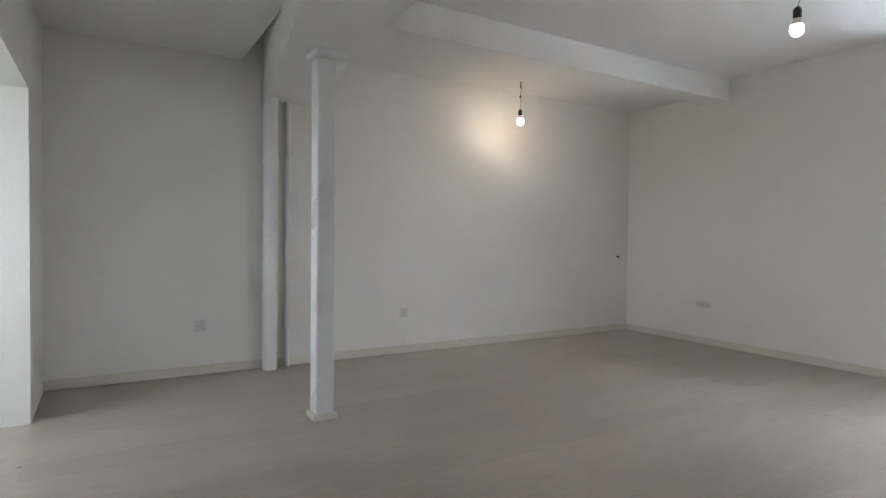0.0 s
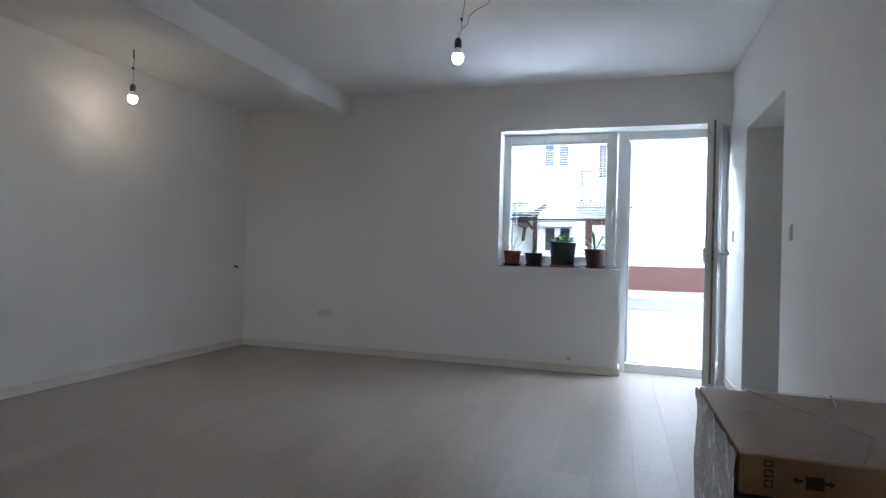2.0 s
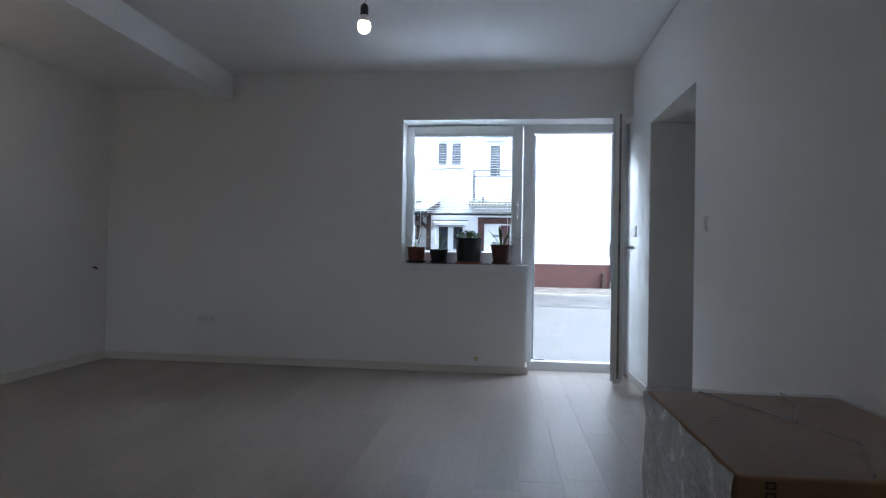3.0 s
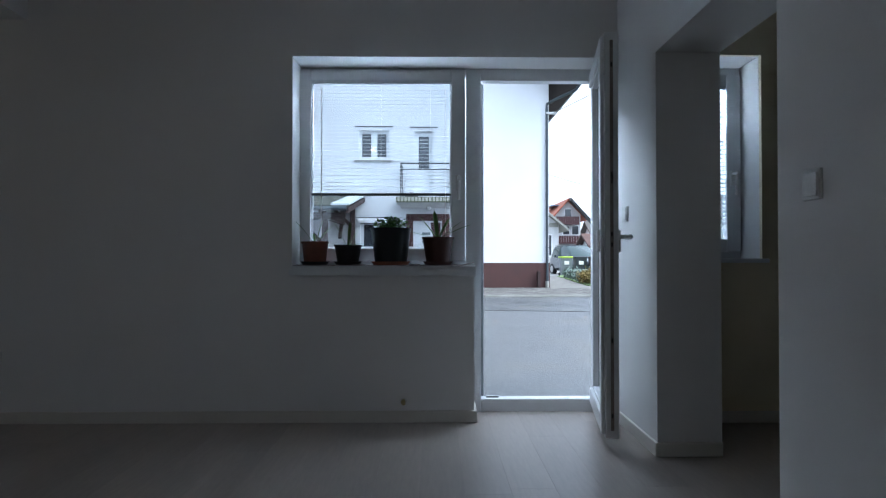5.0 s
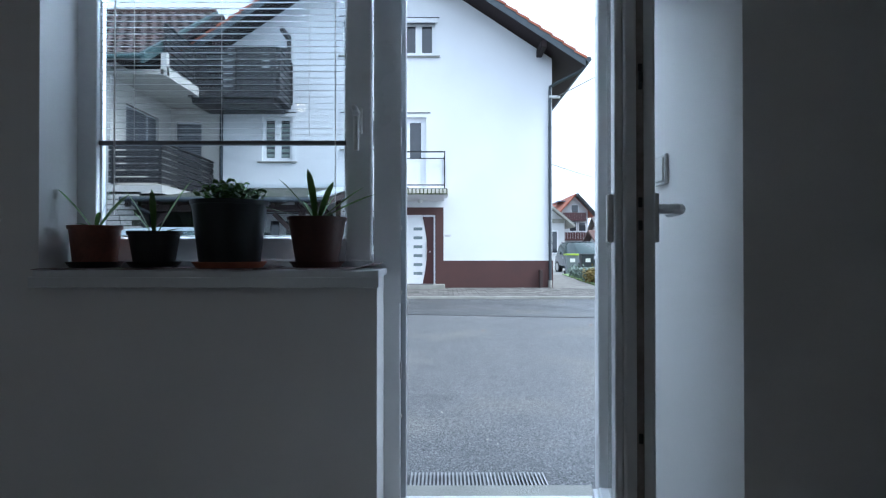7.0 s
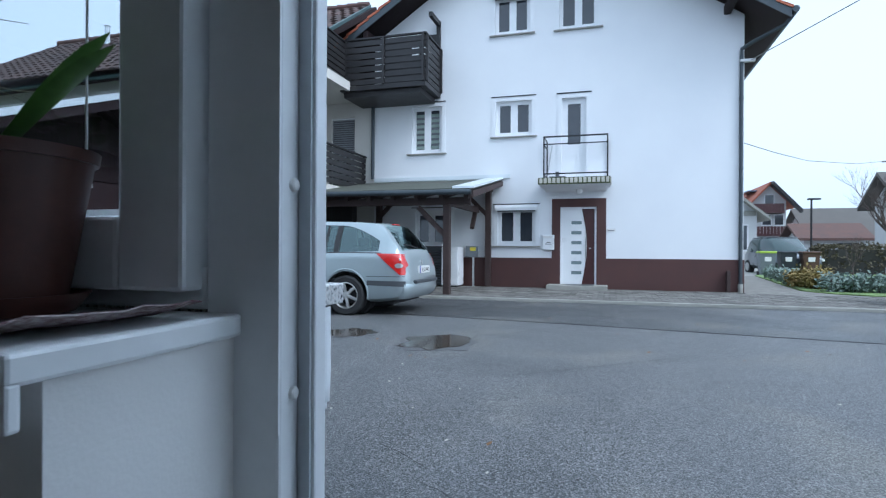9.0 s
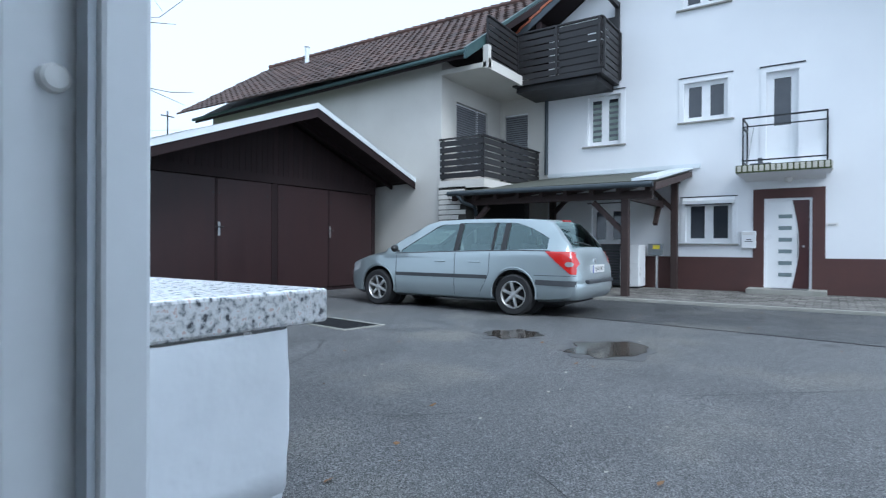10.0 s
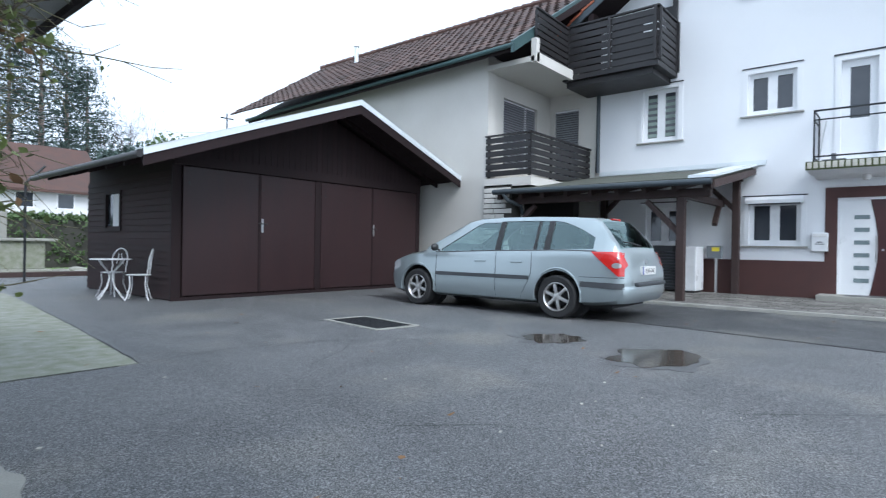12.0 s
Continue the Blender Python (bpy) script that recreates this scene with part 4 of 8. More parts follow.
newspaper("printed newspaper sheet spread under plant pots", 4.766, 4.95, 0.70, 1.06, 0.8835, 1, 0.016)
newspaper("printed newspaper sheet spread under plant pots", 4.755, 4.95, 1.02, 1.40, 0.8838, 2, 0.004)
newspaper("dark printed newspaper sheet under plant pots", 4.752, 4.95, 1.36, 1.715, 0.8835, 3, 0.004)


# ---- outdoors: ground ----
bm = B()
NX, NY = 40, 40
xs = [5.02 + (400 - 5.02) * (i / NX) ** 2.4 for i in range(NX + 1)]
ys = [-300 + 600 * j / NY for j in range(NY + 1)]
rows = [[bm.verts.new((x, yy, G)) for yy in ys] for x in xs]
for a, b in zip(rows, rows[1:]):
    for j in range(NY):
        bm.faces.new((a[j], a[j + 1], b[j + 1], b[j]))
back_rows = [[bm.verts.new((x, yy, G - 0.02)) for yy in ys] for x in (-300, 5.02)]
for j in range(NY):
    bm.faces.new((back_rows[0][j], back_rows[0][j + 1], back_rows[1][j + 1], back_rows[1][j]))
ground = setting("ground", bm, asphalt, "worn grey asphalt yard and road, damp in places", "asphalt")


def flat(name, outline, z, thick, material, label, category, kind=""):
    bm = B()
    prism(bm, outline, "z", z - thick, z)
    return solid(name, bm, material, label, category, kind=kind)


def blob(cx, cy, rx, ry, n, seed, rough=0.18):
    out = []
    for k in range(n):
        a = 2 * math.pi * k / n
        r = 1 + rough * noise.noise(Vector((math.cos(a) * 2 + seed, math.sin(a) * 2, seed))) * 2
        out.append((cx + rx * r * math.cos(a), cy + ry * r * math.sin(a)))
    return out


flat("patch_concrete", [(5.4, 5.37), (7.33, 5.37), (7.68, 8.0), (8.0, 10.8), (8.3, 13.8), (5.4, 13.8)], G + 0.005, 0.02, mossy, "pale mossy concrete slab set in the asphalt", "concrete slab", "structure")
flat("road_strip", [(13.3, 9.0), (13.12, 3.2), (12.78, 0.79), (12.38, -1.55), (12.15, -2.9), (11.8, -8), (11.6, -40), (16.15, -40), (16.15, 9.0)][::-1], G + 0.004, 0.02, asphalt_new, "newer darker strip of asphalt before the pavement", "asphalt", "structure")
for (cx, cy, rx, ry, s) in ((11.05, 3.52, 0.36, 0.33, 2), (10.76, 2.24, 0.52, 0.38, 7)):
    flat("damp_patch", blob(cx, cy, rx * 1.16, ry * 1.18, 40, s + 3, 0.25), G + 0.004, 0.006, damp, "damp dark patch of asphalt round a puddle", "damp patch", "structure")
    flat("puddle", blob(cx, cy, rx, ry, 40, s), G + 0.008, 0.006, wet, "shallow rain puddle on the asphalt", "puddle", "structure")
# seams and cracks


def crack(pts, w, seed, label="thin crack in the asphalt"):
    bm = B()
    line = []
    for (a, b) in zip(pts, pts[1:]):
        n = max(2, int(math.dist(a, b) / 0.12))
        for k in range(n):
            t = k / n
            j = 0.02 * noise.noise(Vector((a[0] + t * 9, seed, k * 0.37)))
            line.append(Vector((a[0] + (b[0] - a[0]) * t + j, a[1] + (b[1] - a[1]) * t + j, G + 0.0065)))
    prev = None
    for k, p in enumerate(line):
        d = (line[min(k + 1, len(line) - 1)] - line[max(k - 1, 0)]).normalized()
        side = Vector((-d.y, d.x, 0)) * w * (0.6 + 0.5 * abs(noise.noise(Vector((k * 0.5, seed, 2)))))
        cur = (bm.verts.new(p - side), bm.verts.new(p + side))
        if prev:
            bm.faces.new((prev[0], prev[1], cur[1], cur[0]))
        prev = cur
    solid("asphalt_crack", bm, tar, label, "crack", kind="structure")


crack([(13.3, 9.0), (13.12, 3.2), (12.78, 0.79), (12.38, -1.55), (12.15, -2.9), (11.8, -8)], 0.018, 1, "dark tar seam along the road")
crack([(7.4, 5.37), (8.2, 5.45), (9.1, 5.2), (9.9, 4.6)], 0.006, 2)
crack([(8.3, 4.3), (8.9, 4.6), (9.5, 5.1)], 0.005, 3)
crack([(7.6, 2.6), (8.0, 2.2), (8.2, 1.7)], 0.005, 4)
crack([(9.2, 1.2), (9.9, 0.4), (10.8, -0.6)], 0.006, 5)
crack([(5.42, 5.37), (7.3, 5.37)], 0.012, 6, "dark joint at the concrete edge")
crack([(7.34, 5.37), (7.68, 8.0), (8.0, 10.8)], 0.010, 7, "dark joint at the concrete edge")
crack([(14.6, -9), (14.5, -2), (14.7, 3), (14.6, 9)], 0.010, 8)

for cx, cy, seed in ((6.75, 1.55, 3), (6.9, 1.05, 9), (7.3, 1.4, 14)):
    crack([(cx - 0.18, cy - 0.22), (cx, cy), (cx + 0.1, cy + 0.2)], 0.004, seed)

# drain grate in the yard
dr = thing("drain_grate", "long rusty iron drain grate set in the asphalt", "drain", (10.5, 5.95, G))
part("pit", boxed(10.20, 10.86, 5.33, 6.52, G - 0.10, G + 0.001), dark_steel, dr)
for x0, x1, y0, y1 in ((10.19, 10.24, 5.32, 6.53), (10.82, 10.87, 5.32, 6.53), (10.24, 10.82, 5.32, 5.36), (10.24, 10.82, 6.49, 6.53)):
    part("rim", boxed(x0, x1, y0, y1, G - 0.02, G + 0.012), concrete, dr)
bm = B()
box(bm, 10.24, 10.82, -0.012, 0.012, G - 0.02, G + 0.008)
me = finish(bm, "bar", iron)
for i in range(22):
    b = new("bar", me)
    b.location = (0, 5.40 + i * 0.05, 0)
    b.parent = dr
    b.matrix_parent_inverse = dr.matrix_basis.inverted()
dr.matrix_basis = pose(10.445, 5.93, G, 0, 0, -8)

# ribbed mat grating outside the door
gm = thing("entrance_grate", "ribbed grey metal grate outside the door", "grate", (5.68, 0.3, G))
part("tray", boxed(5.45, 5.76, 0.02, 0.66, G - 0.02, G + 0.004), dark_steel, gm)
bm = B()
box(bm, 5.46, 5.75, -0.004, 0.004, G, G + 0.02)
me = finish(bm, "rib", steel)
for i in range(36):
    b = new("rib", me)
    b.location = (0, 0.03 + i * 0.0175, 0)
    b.parent = gm
    b.matrix_parent_inverse = gm.matrix_basis.inverted()
bm = B()
box(bm, 4.9, 5.38, -0.10, 0.75, -0.38, -0.01)
setting("door_step", bm, concrete, "concrete step under the balcony door", "step")

# pavement opposite
PX = 16.1
flat("pavement", [(PX + 0.10, -2.75), (PX + 0.10, 9.0), (19.8, 9.0), (19.8, -2.75)], G + 0.045, 0.1, joint, "strip of grey concrete pavers before the houses", "pavement", "structure")
flat("pavement", [(PX + 0.10, -2.75), (30, -2.75), (30, -5.15), (20.8, -4.25), (19.9, -4.7), (19.45, -5.3), (19.3, -14), (PX + 0.10, -14)], G + 0.045, 0.1, paver, "grey concrete pavers of the drive beside the house", "pavement", "structure")
bm = B()
box(bm, PX, PX + 0.10, -30, 9.0, G - 0.1, G + 0.06, bevel=0.01)
setting("kerb", bm, concrete, "low grey concrete kerb", "kerb")

# ---- white house opposite ----
FX = 19.73
house = thing("white_house", "white rendered three-storey house with brown plinth and tiled gable roof", "house", (FX, 2.3, G))
RIDGE_Y, RIDGE_Z, PITCH = 2.28, 10.2, 0.66


def roof_z(y):
    return RIDGE_Z - PITCH * abs(y - RIDGE_Y)


WIN = [  # y of the left and right edge, z of sill and head, kind
    (3.36, 2.39, 4.02, 4.95, "plain"), (3.30, 2.28, 1.07, 2.04, "shutter"), (5.78, 4.90, 3.66, 4.95, "striped"),
    (3.40, 2.45, 6.78, 7.78, "box"), (1.68, 0.70, 6.76, 7.74, "box"), (5.66, 4.75, 1.05, 1.98, "plain"),
]
holes = [(b, a, z0, z1) for a, b, z0, z1, k in WIN] + [(0.97, 1.60, 2.86, 4.93), (0.70, 1.62, 0.03, 2.06)]
bm = B()
slab_holes(bm, "x", FX, FX + 0.35, -0.92, 5.48, G - 0.2, 7.85, holes)
part("wall", bm, render_white, house)
bm = B()
slab_holes(bm, "x", FX, FX + 0.35, 5.48, 6.93, G - 0.2, 6.70, holes)
prism(bm, [(5.48, 6.70), (5.48, 7.85), (6.93, 6.89), (6.93, 6.70)], "x", FX, FX + 0.35)
part("wall", bm, render_white, house)
bm = B()
prism(bm, [(-2.73, G - 0.2), (-0.92, G - 0.2), (-0.92, 7.85), (-2.73, 6.66)], "x", FX, FX + 0.35)
part("wall", bm, render_white, house)
bm = B()
prism(bm, [(-0.92, 7.85), (5.48, 7.85), (RIDGE_Y, RIDGE_Z - 0.24)], "x", FX, FX + 0.35)
part("wall", bm, render_white, house)
bm = B()
box(bm, FX + 0.35, 29, -2.73, -2.3, G - 0.2, 6.66)
box(bm, FX + 0.35, 29, 6.6, 6.93, G - 0.2, 6.71)
box(bm, 28.7, 29, -2.3, 6.6, G - 0.2, 9.0)
part("wall", bm, render_white, house)
bm = B()
slab_holes(bm, "x", FX - 0.02, FX, -2.75, 6.93, G - 0.15, 0.72, [(0.46, 1.84, -1, 1)])
box(bm, FX, 29, -2.75, -2.73, G - 0.15, 0.72)
part("plinth", bm, plinth_brown, house, "dark brown painted plinth")
bm = B()
slab_holes(bm, "x", FX - 0.022, FX, 0.46, 1.84, G - 0.15, 2.28, [(0.70, 1.62, -1, 2.06)])
part("door_surround", bm, plinth_brown, house, "dark brown painted band round the door")
# flat dark sheet behind the windows, painted as the gloom of unlit rooms
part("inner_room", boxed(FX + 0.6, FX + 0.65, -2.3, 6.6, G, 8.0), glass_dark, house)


def house_window(parent, plane, yl, yr, z0, z1, kind, trim=True):
    """A two-casement window in a wall that faces -x; yl > yr."""
    x = plane + 0.10
    w = yl - yr
    mid = (yl + yr) / 2
    f = 0.055
    bm = B()
    slab_holes(bm, "x", x - 0.01, x + 0.07, yr, yl, z0, z1, [(mid + 0.095, yl - f - 0.04, z0 + f + 0.04, z1 - f - 0.04), (yr + f + 0.04, mid - 0.095, z0 + f + 0.04, z1 - f - 0.04)])
    win = part("window", bm, upvc, parent)
    for c0, c1 in ((mid + 0.095, yl - f - 0.04), (yr + f + 0.04, mid - 0.095)):
        part("pane", boxed(x + 0.02, x + 0.03, c0, c1, z0 + f + 0.04, z1 - f - 0.04), glass_dark, win)
        if kind == "striped":
            n = 7
            for i in range(n):
                zz = z0 + 0.12 + (z1 - z0 - 0.24) * i / n
                part("shade_band", boxed(x + 0.012, x + 0.018, c0, c1, zz, zz + (z1 - z0 - 0.24) / n * 0.55), stripe_green, win)
    if trim:
        bm = B()
        for a, b, c, d in ((yr - 0.11, yr, z0 - 0.04, z1 + 0.11), (yl, yl + 0.11, z0 - 0.04, z1 + 0.11), (yr, yl, z1, z1 + 0.11)):
            box(bm, plane - 0.015, plane, a, b, c, d)
        part("trim", bm, render_white, win)
        part("cap", boxed(plane - 0.03, plane, yr - 0.12, yl + 0.12, z1 + 0.11, z1 + 0.135), dark_steel, win)
    part("sill", boxed(plane - 0.07, plane + 0.10, yr - 0.14, yl + 0.14, z0 - 0.065, z0 - 0.03, bevel=0.005), concrete, win)
    if kind in ("shutter", "box"):
        bm = B()
        prism(bm, [(plane - 0.05, z1 + 0.10), (plane - 0.10, z1 + 0.03), (plane - 0.10, z1 - 0.05), (plane + 0.05, z1 - 0.05), (plane + 0.05, z1 + 0.10)], "y", yr - 0.06, yl + 0.06)
        part("shutter_box", bm, upvc, win)
        part("shutter_slat", boxed(plane - 0.06, plane - 0.03, yr, yl, z1 - 0.08, z1 - 0.05), roller_grey, win)
    return win


for yl, yr, z0, z1, kind in WIN:
    house_window(house, FX, yl, yr, z0, z1, kind)

# balcony door
bm = B()
for a, b, c, d in ((0.97, 1.03, 2.86, 4.93), (1.54, 1.60, 2.86, 4.93), (1.03, 1.54, 4.87, 4.93), (1.03, 1.54, 2.86, 3.72), (1.03, 1.12, 3.72, 4.87), (1.45, 1.54, 3.72, 4.87), (1.12, 1.45, 4.79, 4.87)):
    box(bm, FX + 0.10, FX + 0.17, a, b, c, d)
bd = part("balcony_door", bm, upvc, house)
part("pane", boxed(FX + 0.13, FX + 0.14, 1.10, 1.47, 3.70, 4.80), glass_dark, bd)
bm = B()
for a, b, c, d in ((0.86, 0.97, 2.9, 5.04), (1.60, 1.71, 2.9, 5.04), (0.97, 1.60, 4.93, 5.04)):
    box(bm, FX - 0.015, FX, a, b, c, d)
part("trim", bm, render_white, bd)
part("cap", boxed(FX - 0.03, FX, 0.84, 1.73, 5.04, 5.07), dark_steel, bd)

# small balcony
bal = part("balcony", boxed(18.90, FX, 0.36, 2.10, 2.56, 2.70, bevel=0.01), render_white, house, "small white concrete balcony over the door")
bm = B()
prism(bm, [(18.95, 2.56), (FX, 2.56), (FX, 2.46), (19.2, 2.50)], "y", 0.45, 2.0)
part("corbel", bm, render_white, bal)
st = random.Random(3)
for i in range(16):
    y0 = 0.37 + i * 0.1075
    part("edge_stone", boxed(18.865, 18.905, y0 + 0.012, y0 + 0.095, 2.60, 2.735, bevel=0.012), stone_white, bal)
for i in range(7):
    part("edge_stone", boxed(18.95 + i * 0.108, 19.04 + i * 0.108, 2.095, 2.125, 2.60, 2.735, bevel=0.012), stone_white, bal)
    part("edge_stone", boxed(18.95 + i * 0.108, 19.04 + i * 0.108, 0.335, 0.365, 2.60, 2.735, bevel=0.012), stone_white, bal)
part("edge_moss", boxed(18.87, 18.90, 0.36, 2.10, 2.575, 2.745), moss, bal)
for y in (0.43, 1.97):
    part("post", boxed(18.92, 18.95, y - 0.015, y + 0.015, 2.72, 3.79), iron, bal)
    part("post", boxed(FX - 0.05, FX - 0.02, y - 0.015, y + 0.015, 2.72, 3.79), iron, bal)
    for z in (3.79, 3.60, 2.84):
        part("rail", boxed(18.92, FX, y - 0.012, y + 0.012, z - 0.03, z), iron, bal)
for z, t in ((3.79, 0.035), (3.60, 0.025), (2.86, 0.03)):
    part("rail", boxed(18.92, 18.945, 0.43, 1.97, z - t, z), iron, bal)
clutter = thing("folded_chair", "grey folded garden chair lying on the balcony", "chair", (19.3, 1.75, 2.72))
part("frame", tubed([(19.2, 1.92, 2.73), (19.25, 1.84, 3.35), (19.28, 1.80, 3.62)], 0.012, 6), steel, clutter)
part("seat", boxed(19.1, 19.4, 1.45, 1.85, 2.76, 2.80, turn=None), roller_grey, clutter)
part("back", boxed(19.15, 19.35, 1.62, 1.70, 2.80, 2.92), roller_grey, clutter)

# front door
fd = part("front_door", boxed(FX + 0.06, FX + 0.11, 0.98, 1.57, 0.04, 2.01), upvc, house, "white front door with six frosted strips and a maroon arc")
bm = B()
for a, b, c, d in ((0.70, 0.75, 0.03, 2.06), (1.57, 1.62, 0.03, 2.06), (0.75, 1.57, 2.01, 2.06)):
    box(bm, FX + 0.02, FX + 0.12, a, b, c, d)
part("door_frame", bm, upvc, fd)
arc = [(0.75, 0.04)]
for i in range(13):
    t = i / 12
    arc.append((1.075 - 0.13 * math.sin(math.pi * t), 0.04 + 1.97 * t))
arc.append((0.75, 2.01))
bm = B()
prism(bm, arc, "x", FX + 0.048, FX + 0.10)
part("arc_panel", bm, door_red, fd)
part("backing", boxed(FX + 0.07, FX + 0.105, 0.75, 0.99, 0.04, 2.01), upvc, fd)
for i in range(6):
    z = 0.30 + i * 0.262
    part("strip_pane", boxed(FX + 0.053, FX + 0.062, 1.08, 1.34, z, z + 0.085), frosted, fd)
part("pull_bar", tubed([(FX + 0.0, 0.965, 0.72), (FX + 0.0, 0.965, 1.27)], 0.018, 8), steel, fd)
part("lock", boxed(FX + 0.03, FX + 0.05, 0.84, 0.88, 0.96, 1.0), steel, fd)
stp = solid("door_step", boxed(FX - 0.62, FX + 0.06, 0.42, 1.92, G + 0.02, 0.04, bevel=0.01), concrete, "pale stone doorstep with a mat", "step", kind="structure")
solid("doormat", boxed(FX - 0.50, FX - 0.10, 0.75, 1.45, 0.04, 0.052), damp, "dark doormat on the doorstep", "doormat")
mb = thing("mailbox", "white metal mailbox on the house wall", "mailbox", (FX, 1.92, 1.13))
part("case", boxed(FX - 0.10, FX, 1.775, 2.075, 0.93, 1.33, bevel=0.015), upvc, mb)
part("flap", boxed(FX - 0.108, FX - 0.098, 1.80, 2.05, 1.24, 1.31, bevel=0.004), plastic_white, mb)
part("marking", boxed(FX - 0.104, FX - 0.099, 1.87, 1.97, 1.12, 1.14), dark_steel, mb)
part("marking", boxed(FX - 0.104, FX - 0.099, 1.84, 2.0, 1.08, 1.095), dark_steel, mb)
sp = thing("name_plate", "small white plate on the house wall", "sign", (FX, 0.34, 1.45))
part("plate", boxed(FX - 0.012, FX, 0.23, 0.45, 1.41, 1.49), plastic_white, sp)
part("text_bar", boxed(FX - 0.014, FX - 0.011, 0.26, 0.42, 1.435, 1.45), roller_grey, sp)
dl = thing("porch_lamp", "round white porch lamp under the balcony", "lamp", (FX - 0.2, 1.13, 2.46))
bm = B()
lathe(bm, [(0, -0.12), (0.06, -0.10), (0.085, -0.05), (0.08, 0.0)], (FX - 0.3, 1.13, 2.49), 16)
part("globe", bm, plastic_white, dl, smooth=True)

# gable roof
X0R, X1R = 18.85, 29.4
for s, y_end in ((-1, -3.50), (1, 8.0)):
    bm = B()
    ze = roof_z(y_end)
    prism(bm, [(RIDGE_Y, RIDGE_Z - 0.06), (y_end, ze - 0.06), (y_end, ze - 0.20), (RIDGE_Y, RIDGE_Z - 0.22)], "x", X0R, X1R)
    rp = part("roof", bm, wood_dark, house, "dark boarded roof underside")
    bm = B()
    prism(bm, [(RIDGE_Y, RIDGE_Z - 0.02), (y_end, ze - 0.02), (y_end, ze - 0.24), (RIDGE_Y, RIDGE_Z - 0.26)], "x", X0R - 0.03, X0R)
    part("verge_board", bm, gutter_dark, rp)
    n = 18
    for i in range(n):
        a = RIDGE_Y + (y_end - RIDGE_Y) * i / n
        b = RIDGE_Y + (y_end - RIDGE_Y) * (i + 1.12) / n
        bm = B()
        prism(bm, [(a, roof_z(a) + 0.0), (b, roof_z(b) + 0.05), (b, roof_z(b) - 0.02), (a, roof_z(a) - 0.06)], "x", X0R - 0.05, X0R + 0.22)
        part("verge_tile", bm, tile_red, rp)
    bm = B()
    prism(bm, [(RIDGE_Y, RIDGE_Z), (y_end, ze), (y_end, ze - 0.06), (RIDGE_Y, RIDGE_Z - 0.06)], "x", X0R + 0.2, X1R)
    part("tile_field", bm, tile_red, rp)
    for yy in (y_end + 1.15 * -s, y_end + 4.2 * -s):
        part("purlin", boxed(X0R + 0.02, FX, yy - 0.08, yy + 0.08, roof_z(yy) - 0.46, roof_z(yy) - 0.24, bevel=0.02), wood_dark, rp)
bm = B()
tube(bm, [(X0R - 0.05, -3.58, roof_z(-3.5) - 0.06), (X1R, -3.58, roof_z(-3.5) - 0.06)], 0.075, 10)
part("gutter", bm, gutter_dark, house)
bm = B()
tube(bm, [(19.0, -3.58, 6.28), (19.1, -3.45, 6.10), (19.45, -2.85, 5.88), (19.66, -2.66, 5.80), (19.68, -2.66, 5.65), (19.68, -2.66, 0.10)], 0.045, 10)
dp = part("downpipe", bm, gutter_dark, house, smooth=True)
part("pipe_foot", tubed([(19.68, -2.66, G), (19.68, -2.66, 0.14)], 0.06, 10), concrete, dp)
for z in (1.2, 2.9, 4.6):
    part("clip", tubed([(19.68, -2.66, z), (19.68, -2.66, z + 0.04)], 0.055, 10), gutter_dark, dp)
part("wire_bracket", boxed(19.6, 19.72, -2.95, -2.62, 5.48, 5.54), steel, house)
solid("leaning_slats", boxed(19.55, 19.70, -2.42, -2.34, G + 0.045, 0.45, bevel=0.004), beam_brown, "brown wooden slat leaning at the house corner", "wooden slat")


def board_rail(parent, pts, z0, z1, n, material, cap=True, gap=0.22, tilt=0.0):
    """Horizontal boards between corner points, with posts behind them."""
    h = (z1 - z0) / n
    for a, b in zip(pts, pts[1:]):
        d = Vector((b[0] - a[0], b[1] - a[1], 0))
        L, yaw = d.length, math.degrees(math.atan2(d.y, d.x))
        for i in range(n):
            bm = B()
            box(bm, 0, L, -0.013, 0.013, z0 + i * h, z0 + (i + 1 - gap) * h, turn=pose(a[0], a[1], 0, 0, 0, yaw))
            part("board", bm, material, parent)
        if cap:
            bm = B()
            box(bm, -0.02, L + 0.02, -0.04, 0.04, z1, z1 + 0.035, turn=pose(a[0], a[1], 0, 0, 0, yaw))
            part("cap_rail", bm, material, parent)
        k = max(2, int(L / 0.8) + 1)
        for i in range(k):
            bm = B()
            u = 0.05 + (L - 0.1) * i / (k - 1)
            box(bm, u - 0.03, u + 0.03, 0.02, 0.07, z0 - 0.02, z1, turn=pose(a[0], a[1], 0, 0, 0, yaw))
            part("post", bm, material, parent)


ub = thing("upper_balcony", "anthracite boarded balcony under the white gable", "balcony", (18.4, 6.1, 5.2))
part("deck", boxed(18.36, FX, 4.94, 7.35, 5.16, 5.28), wood_black, ub)
part("joist", boxed(18.5, FX, 5.1, 7.3, 5.02, 5.16), wood_black, ub)
board_rail(ub, [(16.75, 7.16), (18.36, 7.20)], 5.40, 6.45, 7, wood_black)
board_rail(ub, [(FX, 4.95), (18.38, 4.95), (18.38, 7.25), (19.4, 7.25)], 5.30, 6.50, 7, wood_black)
part("corner_post", boxed(FX - 0.12, FX - 0.02, 4.93, 5.03, 5.28, 7.30), wood_black, ub)
part("top_beam", boxed(18.9, FX - 0.02, 4.93, 5.03, 7.15, 7.27), wood_black, ub)
part("back_panel", boxed(FX - 0.06, FX - 0.01, 5.05, 6.6, 5.3, 6.95), wood_black, ub)
